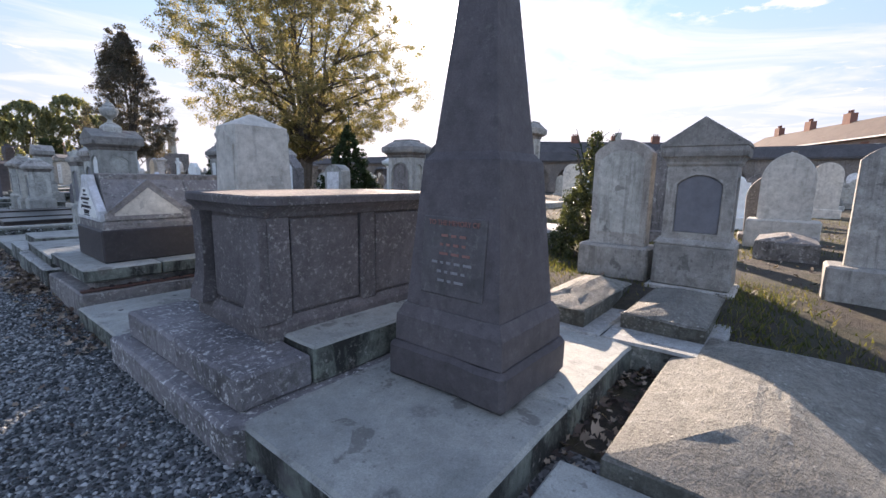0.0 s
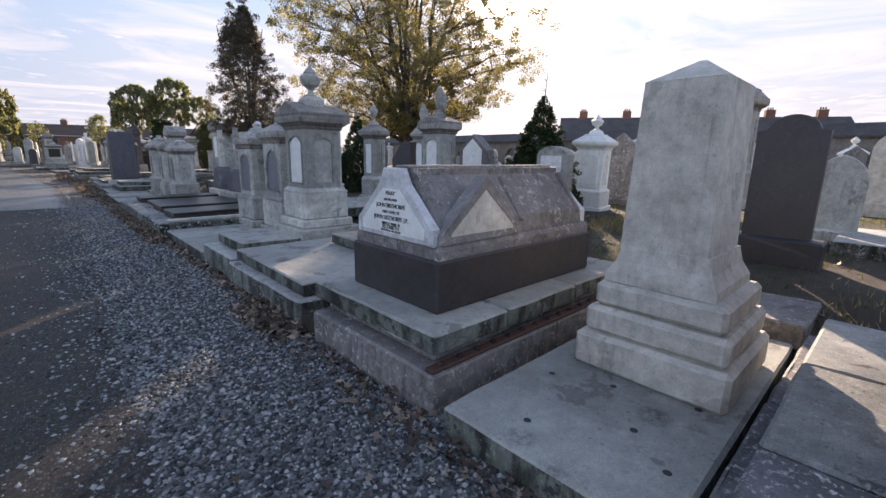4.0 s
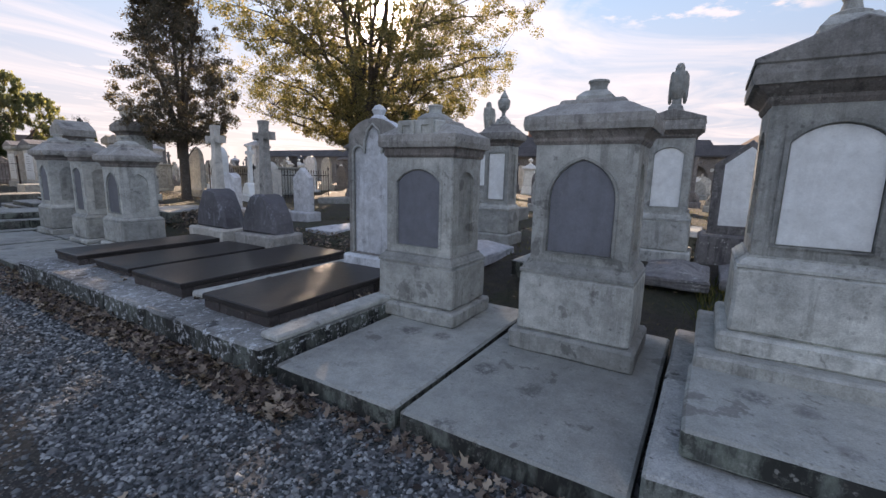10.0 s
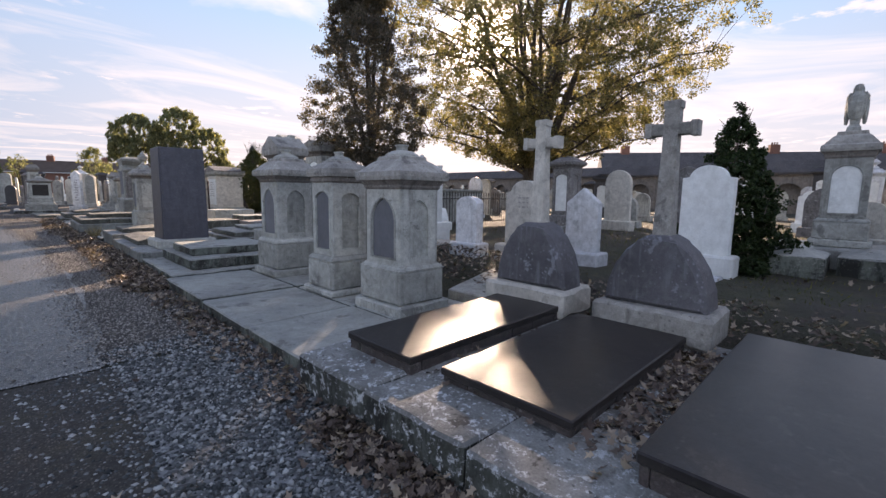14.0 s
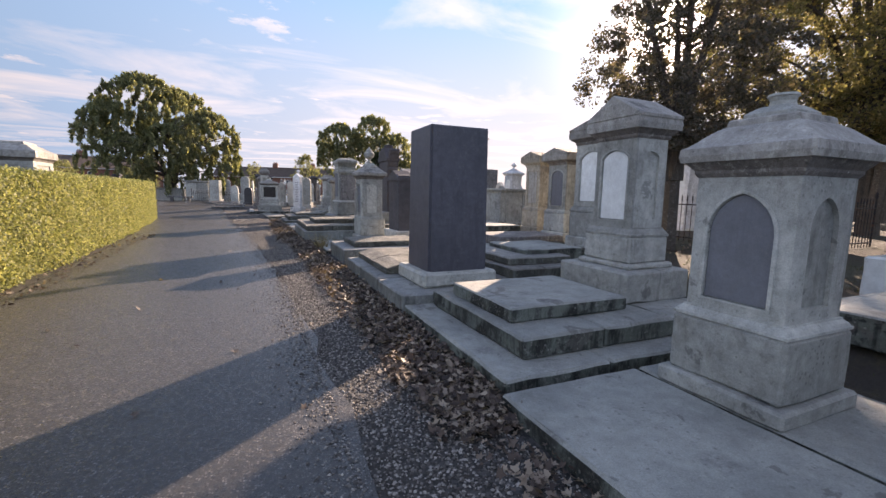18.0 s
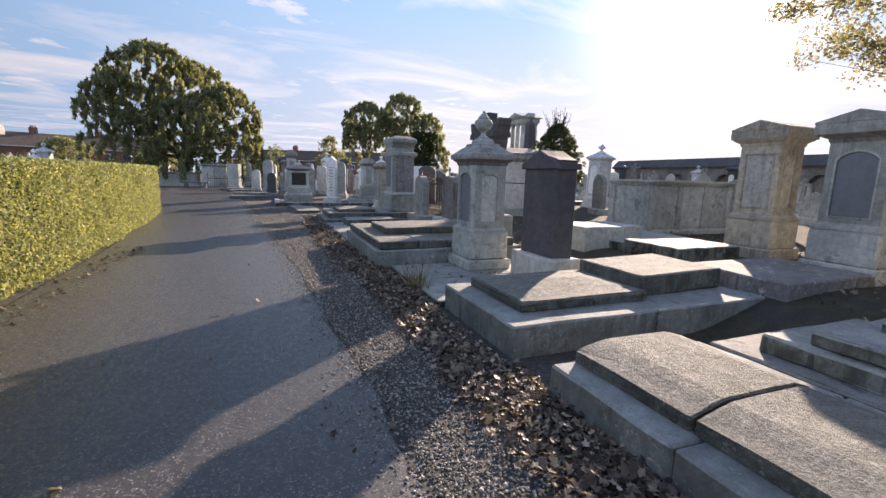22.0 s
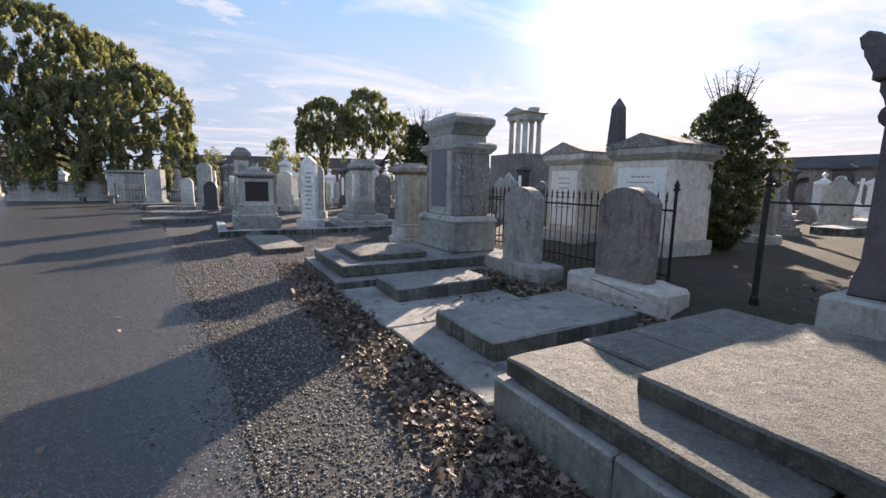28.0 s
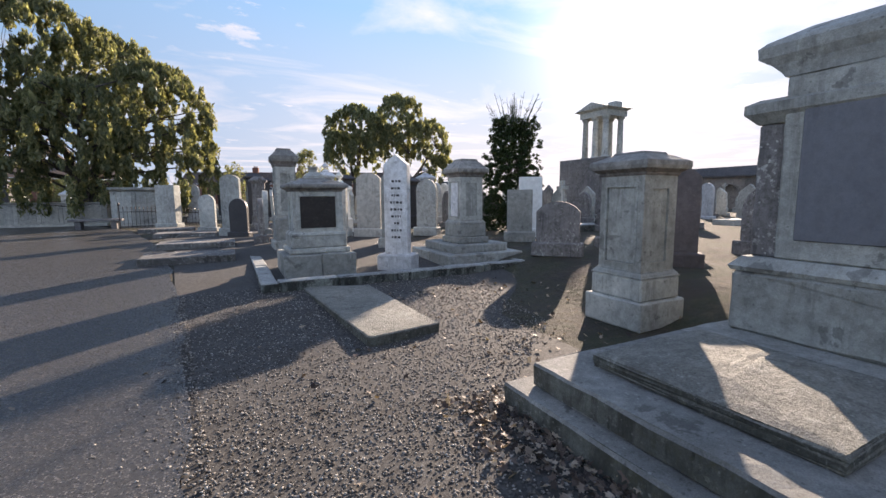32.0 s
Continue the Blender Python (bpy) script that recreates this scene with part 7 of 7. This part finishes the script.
def bare_shoots(name, label, x, y, z, n, h, seed, spread=0.5):
    """Thin leafless shoots standing out of a bush."""
    g = random.Random(seed)
    bm = bmesh.new()
    for _ in range(n):
        a, o = g.uniform(0, 6.283), g.uniform(0, spread)
        p = Vector((math.cos(a) * o * 0.5, math.sin(a) * o * 0.5, 0))
        q = p + Vector((math.cos(a) * o, math.sin(a) * o, h * g.uniform(0.6, 1.0)))
        tube(p, q, 0.012, 0.004, 4, bm)
        for _ in range(7):
            m = p.lerp(q, g.uniform(0.2, 0.95))
            tube(m, m + Vector((g.uniform(-1, 1), g.uniform(-1, 1), g.uniform(0.1, 0.8))) * 0.16, 0.007, 0.003, 3, bm)
    return bm


for tr_name, n_shoots, zz, hh, wide in (("yew_bush.001", 26, 2.75, 1.0, 0.42), ("upright_yew", 40, 3.5, 1.5, 0.75), ("small_conifer", 1, 2.4, 0.8, 0.03), ("small_conifer.001", 3, 2.0, 0.5, 0.15), ("yew_bush", 9, 1.3, 0.7, 0.5)):
    t = bpy.data.objects.get(tr_name)
    if t:
        ob = part("top_shoot", bare_shoots("shoots", "", 0, 0, 0, n_shoots, hh, 5 + n_shoots, wide), "leaf_conifer", t)
        ob.location = (0, 0, zz)


# ---- hedge ----
def hedge():
    t = thing("clipped_hedge", -4.0, 30, 0, "long clipped green hedge along the road", "hedge")
    pts = [(-3.45, 22.0), (-3.55, 28), (-3.85, 36), (-4.3, 42), (-4.75, 45.2)]
    outline = pts + [(x - 1.5, y) for x, y in pts[::-1]]
    # solid dark filling, coloured as the shade inside the hedge
    part("core", prism([(x + 4.0 - (0.12 if i < 5 else -0.12), y - 30) for i, (x, y) in enumerate(outline)], "z", -0.05, 1.60), "hedge_shade_core", t)
    n = np.random.default_rng(21)
    c = []
    for (xa, ya), (xb, yb) in zip(pts, pts[1:]):
        m = int(46000 * (yb - ya) / 8)
        u, v = n.uniform(0, 1, m), n.uniform(0.03, 1.70, m)
        bulge = 0.03 * np.sin((ya + (yb - ya) * u) * 1.9) + 0.015 * np.sin(v * 5 + u * 30)
        c.append(np.stack([xa + (xb - xa) * u + n.normal(0, 0.04, m) + bulge, ya + (yb - ya) * u, v], 1))
        m = int(14000 * (yb - ya) / 8)
        u = n.uniform(0, 1, m)
        c.append(np.stack([xa + (xb - xa) * u - n.uniform(0, 1.5, m), ya + (yb - ya) * u, 1.66 + n.normal(0, 0.028, m)], 1))
    m = 6500
    c.append(np.stack([n.uniform(-6.2, -4.75, m), 45.2 + n.normal(0, 0.05, m), n.uniform(0.05, 1.68, m)], 1))
    c = np.concatenate(c) - np.array([-4.0, 30, 0])
    ob = quads("leaves", c, n.uniform(0.018, 0.042, len(c)), "leaf_hedge", n)
    ob.parent = t


hedge()


# ---- houses beyond ----
def terrace(p, q, depth, eaves, ridge, bays, label, wall="render", roof="roof", chimneys=4):
    """A row of houses from p to q, its front on the left hand of the way."""
    p, q = Vector((*p, 0)), Vector((*q, 0))
    d = q - p
    L = d.length
    rz = math.degrees(math.atan2(d.y, d.x))
    t = thing("house_row", p.x, p.y, 0, label, "house", "houses", rz)
    part("wall", box(0, L, -depth, 0, 0, eaves, 0), wall, t)
    part("roof", prism([(-depth - 0.4, eaves - 0.1), (0.4, eaves - 0.1), (0.4, eaves + 0.1), (-depth / 2, ridge), (-depth - 0.4, eaves + 0.1)], "x", -0.3, L + 0.3), roof, t)
    part("gutter", box(-0.3, L + 0.3, 0.36, 0.5, eaves - 0.06, eaves + 0.08, 0), "white_paint", t)
    for i in range(bays):
        u = L * (i + 0.5) / bays
        for zz in (eaves - 2.0, eaves - 4.8):
            w = part("window", box(u - 0.65, u + 0.65, -0.02, 0.06, zz, zz + 1.3, 0), "white_paint", t, "white-framed window")
            for s in (-0.31, 0.31):
                pane = part("pane", box(u + s - 0.26, u + s + 0.26, 0.05, 0.075, zz + 0.1, zz + 1.2, 0), "glass", w)
        if i % 2:
            part("brick_panel", box(u + 1.0, u + 2.2, -0.01, 0.03, eaves - 2.2, eaves - 0.4, 0), "brick", t)
    for i in range(chimneys):
        u = L * (i + 0.5) / chimneys
        c = part("chimney", box(u - 0.7, u + 0.7, -depth / 2 - 0.4, -depth / 2 + 0.4, ridge - 0.5, ridge + 1.1, 0), "brick", t)
        for s in (-0.35, 0, 0.35):
            part("chimney_pot", tube((u + s, -depth / 2, ridge + 1.1), (u + s, -depth / 2, ridge + 1.5), 0.12, 0.1, 8), "brick", c)
    return t


terrace((49, -14), (92, 8), 8, 6.6, 9.4, 10, "row of rendered houses with brown tiled roof and chimneys", chimneys=6)
terrace((94, 10), (70, 48), 7, 5.6, 9.0, 11, "far row of gabled houses with dark roofs", "render", "roof_slate", 6)
terrace((-20, 150), (-70, 130), 8, 5.5, 8.5, 9, "distant brick houses beyond the cemetery", "brick", "roof", 5)
terrace((40, 140), (-10, 158), 8, 5, 8, 9, "distant brick houses beyond the cemetery", "brick", "roof", 5)


def arcade(p, q, h, n, label):
    """A boundary wall with a row of blind arches and a tiled coping."""
    p, q = Vector((*p, 0)), Vector((*q, 0))
    d = q - p
    L = d.length
    t = thing("arcade_wall", p.x, p.y, 0.2, label, "wall", "", math.degrees(math.atan2(d.y, d.x)))
    bay = L / n
    part("back_wall", box(0, L, -0.9, -0.6, 0, h, 0), "wall_far", t)
    for i in range(n):
        bm = holed([(-bay / 2, 0), (bay / 2, 0), (bay / 2, h), (-bay / 2, h)], arch(bay * 0.66, h * 0.78, "round", 10, 0, 0.02), 0, 0.5)
        bm.transform(Matrix.Translation((bay * (i + 0.5), 0, 0)) @ Matrix(((0, 1, 0, 0), (-1, 0, 0, 0), (0, 0, 1, 0), (0, 0, 0, 1))))
        part("arch_bay", bm, "wall_far", t)
    part("coping", prism([(-1.6, h), (0.3, h), (0.3, h + 0.15), (-0.6, h + 1.0), (-1.6, h + 0.15)], "x", -0.2, L + 0.2), "roof_slate", t)


arcade((40, -22), (41, 70), 3.1, 34, "long arcaded stone wall closing the cemetery")


# ---- rows of graves behind ----
g = random.Random(44)
STONES = {"limestone": "weathered grey", "limestone_pale": "pale stone", "marble_grey": "grey marble", "limestone_dark": "dark lichened", "marble": "white marble", "granite_dull": "dark granite"}


def far_grave(i):
    mt = ("limestone", "limestone_pale", "marble_grey", "limestone_dark", "marble", "granite_dull")[g.choice((0, 0, 0, 1, 2, 3, 3, 4, 5))]
    w, h = g.uniform(0.6, 0.9), g.uniform(1.1, 2.0)
    if i % 6 == 0:
        return pedestal("pedestal_monument", STONES[mt] + " pedestal monument in the rows behind", 0, 0, w + 0.1, w, (0, 0.15, 0.5, 0.56, h + 0.2, h + 0.3, h + 0.4, h + 0.55), mt, ("segment", "marble"), "urn" if i % 12 else "", h + 1.0, group="far monuments")
    if i % 6 == 3:
        return rock_cross("cross_monument", STONES[mt] + " cross in the rows behind", 0, 0, 0, 0.7, h + 0.4, 0.34, stone_mat=mt, cross_mat=mt)
    kind = ("round", "segment", "pointed", "shoulder", "gable")[g.randrange(5)]
    return headstone("headstone", STONES[mt] + " headstone in the rows behind", 0, 0, w, h, 0, g.uniform(0.12, 0.2), kind, mt, (w + 0.18, 0.4, g.uniform(0.16, 0.36)), group="far headstones")


protos = [far_grave(i) for i in range(30)]
KEEP_OUT = [(16.9, 26.6, 1.8), (11.5, 27, 2.8), (9.45, 15.6, 2.4), (9.9, 6.7, 1.2), (12.9, 7.1, 1.2), (9.4, 7.7, 1.0), (20.7, 59, 3.2), (10.1, 42.5, 1.2), (9, 34, 2.4), (8.6, 52.6, 1.6), (11.5, 46.5, 1.4), (8.4, 31, 1.8), (-6, 57, 3)]
spots = []
for row in range(13):
    X, Y = 8.9 + row * 2.25, -14.0
    while Y < 74:
        Y += g.uniform(2.0, 3.6) + row * 0.06
        x = X + g.uniform(-0.4, 0.4)
        if not any((x - a) ** 2 + (Y - b) ** 2 < r * r for a, b, r in KEEP_OUT) and g.random() > 0.2:
            spots.append((x, Y))
for row in range(7):
    Y = 55.5 + row * 2.6
    X = -1.5 if row < 4 else -6
    while X < 9:
        X += g.uniform(1.1, 2.0)
        spots.append((X, Y + g.uniform(-0.4, 0.4)))
for row in range(5):
    X, Y = -8.0 - 2.6 * row, 46.0
    while Y < 74:
        Y += g.uniform(2.2, 4)
        if Y > 69 or X < -13:
            spots.append((X, Y))
for i, (x, Y) in enumerate(spots):
    m = pose(x, Y, gh(x, Y) - 0.03, g.uniform(-2, 2), g.uniform(-3, 3), g.uniform(-8, 8))
    if i < len(protos):
        protos[i].matrix_world = m
    else:
        copy_thing(protos[g.randrange(len(protos))], m)
for i in range(46):
    x, Y = g.uniform(8, 22), g.uniform(-10, 56)
    if not any((x - a) ** 2 + (Y - b) ** 2 < (r + 0.6) ** 2 for a, b, r in KEEP_OUT):
        block("flat_grave_slab", x - 0.95, x + 0.95, Y - 0.45, Y + 0.45, gh(x, Y) - 0.03, gh(x, Y) + g.uniform(0.12, 0.3), g.choice(("slab", "limestone", "kerb")), "low flat grave slab in the rows behind", worn=0.0)


# ---- loose small stuff ----
def stones_mesh(name, pts, sizes, material, n):
    base = np.array([(1, 0, 0), (-1, 0, 0), (0, 1, 0), (0, -1, 0), (0, 0, 0.7), (0, 0, -0.7)], float)
    tri = np.array([(0, 2, 4), (2, 1, 4), (1, 3, 4), (3, 0, 4), (2, 0, 5), (1, 2, 5), (3, 1, 5), (0, 3, 5)])
    k = len(pts)
    jit = base[None] * n.uniform(0.5, 1.35, (k, 6, 1)) * np.asarray(sizes)[:, None, None]
    a = n.uniform(0, 6.283, k)
    ca, sa = np.cos(a)[:, None], np.sin(a)[:, None]
    xy = np.stack([jit[..., 0] * ca - jit[..., 1] * sa, jit[..., 0] * sa + jit[..., 1] * ca, jit[..., 2] + jit[..., 0] * n.uniform(-0.4, 0.4, (k, 1))], -1)
    v = (xy + np.asarray(pts)[:, None]).reshape(-1, 3)
    t = (tri[None] + 6 * np.arange(k)[:, None, None]).reshape(-1, 3)
    return raw_mesh(name, v, t, material)


n = np.random.default_rng(31)
k = 112000
p = np.stack([n.uniform(-1.5, 1.02, k), n.uniform(-0.5, 20.0, k), np.full(k, 0.014)], 1)
edge = np.interp(p[:, 1], [-14, 4, 12, 19.6], [-0.62, -0.33, 0.0, 0.12])
p = p[n.random(k) < np.exp(-np.maximum(0, edge - p[:, 0]) / 0.3)]
k = len(p)
tagged(stones_mesh("gravel_stones", p, 0.007 + 0.022 * n.beta(1.3, 2.4, k), "pebble", n), "loose grey crushed gravel stones", "gravel", "", "stuff")
k = 96000
p = np.stack([n.uniform(0, 1, k), n.uniform(19.6, 47, k), np.full(k, 0.014)], 1)
p[:, 0] = np.interp(p[:, 1], [19.6, 28, 33, 38, 42, 47], [0.0, 0.0, -0.35, -0.8, -1.2, -1.7]) * (1 - p[:, 0]) + np.interp(p[:, 1], [19.6, 42, 43.5, 47], [1.05, 0.85, 2.6, 3.4]) * p[:, 0]
stray = n.random(k) < 0.09
p[stray, 0] = np.interp(p[stray, 1], [19.6, 28, 33, 38, 42, 47], [0.05, 0.05, -0.3, -0.75, -1.15, -1.65]) - n.exponential(0.11, int(stray.sum()))
p[stray, 2] += 0.009
p[:, 2] += gz(p[:, 0], p[:, 1])
tagged(stones_mesh("gravel_stones", p, 0.005 + 0.012 * n.beta(1.4, 2.2, k), "pebble_brown", n), "loose brown-grey gravel stones", "gravel", "", "stuff")


def leaf_drift(rows, label):
    """Fallen leaves: rows of (count, x0, x1, y0, y1, z, spread)."""
    c, s = [], []
    for m, x0, x1, y0, y1, z, pile in rows:
        m = int(m * 1.9)
        x = x0 + (x1 - x0) * n.beta(2.2, 1.3, m)
        y = n.uniform(y0, y1, m)
        zz = gz(x, y) + z + np.abs(n.normal(0, pile, m)) + 0.012
        c.append(np.stack([x, y, zz], 1)); s.append(0.026 + 0.040 * n.beta(1.6, 1.9, m))
    ob = curled("fallen_leaves", np.concatenate(c), np.concatenate(s) * 0.84, "leaf_fallen", n)
    return tagged(ob, label, "leaves", "", "stuff")


leaf_drift([(160, 0.6, 1.02, 4.5, 7.4, 0.01, 0.012), (420, 0.6, 1.02, 7.3, 8.4, 0.01, 0.03), (280, 0.8, 1.04, 8.4, 13, 0.01, 0.01), (1700, 0.62, 0.97, 12.6, 17.6, 0.01, 0.03), (500, 0.6, 1.08, 17, 22.6, 0.01, 0.012),
            (3800, 0.45, 1.18, 22.4, 28.6, 0.01, 0.03), (2600, 0.4, 1.08, 28.2, 33.2, 0.01, 0.035), (3200, 0.15, 0.92, 32.6, 40, 0.01, 0.035), (420, 0.25, 0.9, 39.6, 42.2, 0.01, 0.025)], "drift of brown fallen leaves against the kerbs")
leaf_drift([(700, 3.7, 9.5, -2, 18, 0.0, 0.012), (1000, 9, 16, -4, 22, 0.0, 0.012), (110, 0.98, 3.7, 0.64, 0.9, 0.02, 0.012), (110, 1.15, 4.0, 7.2, 7.56, 0.15, 0.012), (45, -3.2, 0.6, 18, 46, 0.012, 0.004), (110, -0.7, 0.8, 0, 18, 0.012, 0.004), (90, 1.1, 3.3, 30.2, 33, 0.09, 0.004), (160, 1.0, 3.2, 35.8, 39.6, 0.09, 0.004), (260, -3.7, -3.1, 22, 36, 0.012, 0.006), (900, 2.9, 3.7, 35.8, 40.5, 0.09, 0.03),
            (700, 3.6, 5.0, 18.2, 21, 0.2, 0.02), (260, 0.98, 3.4, 13.2, 18.1, 0.26, 0.012), (600, 3.2, 4.6, 14.5, 18, 0.15, 0.02), (900, 4, 9, 26, 36, 0.02, 0.02), (160, -1, 4, 42.2, 46, 0.012, 0.004), (320, 1.15, 3.2, 15.86, 16.16, 0.262, 0.012), (130, 1.2, 3.2, 13.36, 13.43, 0.262, 0.015), (200, 1.2, 3.5, 14.58, 14.66, 0.262, 0.02)], "scattered brown fallen leaves")


def blades(rows, material, label, name="grass"):
    V, T = [], []
    for m, x0, x1, y0, y1, z, h in rows:
        x, y = n.uniform(x0, x1, m), n.uniform(y0, y1, m)
        keep = (np.sin(x * 2.3 + y) + np.sin(y * 2.9 - x * 1.1) + n.normal(0, 0.7, m)) > -0.2
        x, y = x[keep], y[keep]
        m = len(x)
        hh = h * n.uniform(0.5, 1.3, m)
        a = n.uniform(0, 6.283, m)
        w = 0.006 + 0.004 * n.random(m)
        base = np.stack([x, y, gz(x, y) + z], 1)
        d = np.stack([np.cos(a), np.sin(a), np.zeros(m)], 1)
        tip = base + np.stack([n.normal(0, 0.4, m) * hh, n.normal(0, 0.4, m) * hh, hh], 1)
        V.append(np.stack([base - d * w[:, None], base + d * w[:, None], tip], 1).reshape(-1, 3))
    v = np.concatenate(V)
    return tagged(raw_mesh(name, v, np.arange(len(v)).reshape(-1, 3), material), label, "grass", "", "stuff")


blades([(2600, 4.3, 6.2, -1.4, 0.4, -0.02, 0.07), (1300, 3.9, 5.2, 9.3, 10.6, -0.02, 0.13), (7000, 3.8, 9, 2.6, 8, -0.02, 0.06), (11000, 5.5, 13, 0.3, 5.5, -0.02, 0.09), (7000, 3.7, 6, -1.5, 3, -0.02, 0.06), (3500, 3.7, 9, 10.5, 17, -0.02, 0.05), (12000, 9, 20, -4, 24, -0.02, 0.1), (5000, 3.8, 9, 17, 30, -0.02, 0.05),
        (700, 1.2, 4.0, 10.1, 10.25, 0.1, 0.06), (500, 3.2, 3.7, 12.9, 13.5, 0.05, 0.1)], "grass_blade", "tufts of green grass between the graves")
blades([(2600, 6.4, 9.5, 5.9, 8.0, -0.02, 0.15), (700, 3.9, 5.6, 2.7, 4.2, -0.02, 0.1), (120, 1.05, 1.25, 31.0, 31.5, 0.0, 0.4)], "dry_grass", "dry straw-coloured grass", "dry_grass")
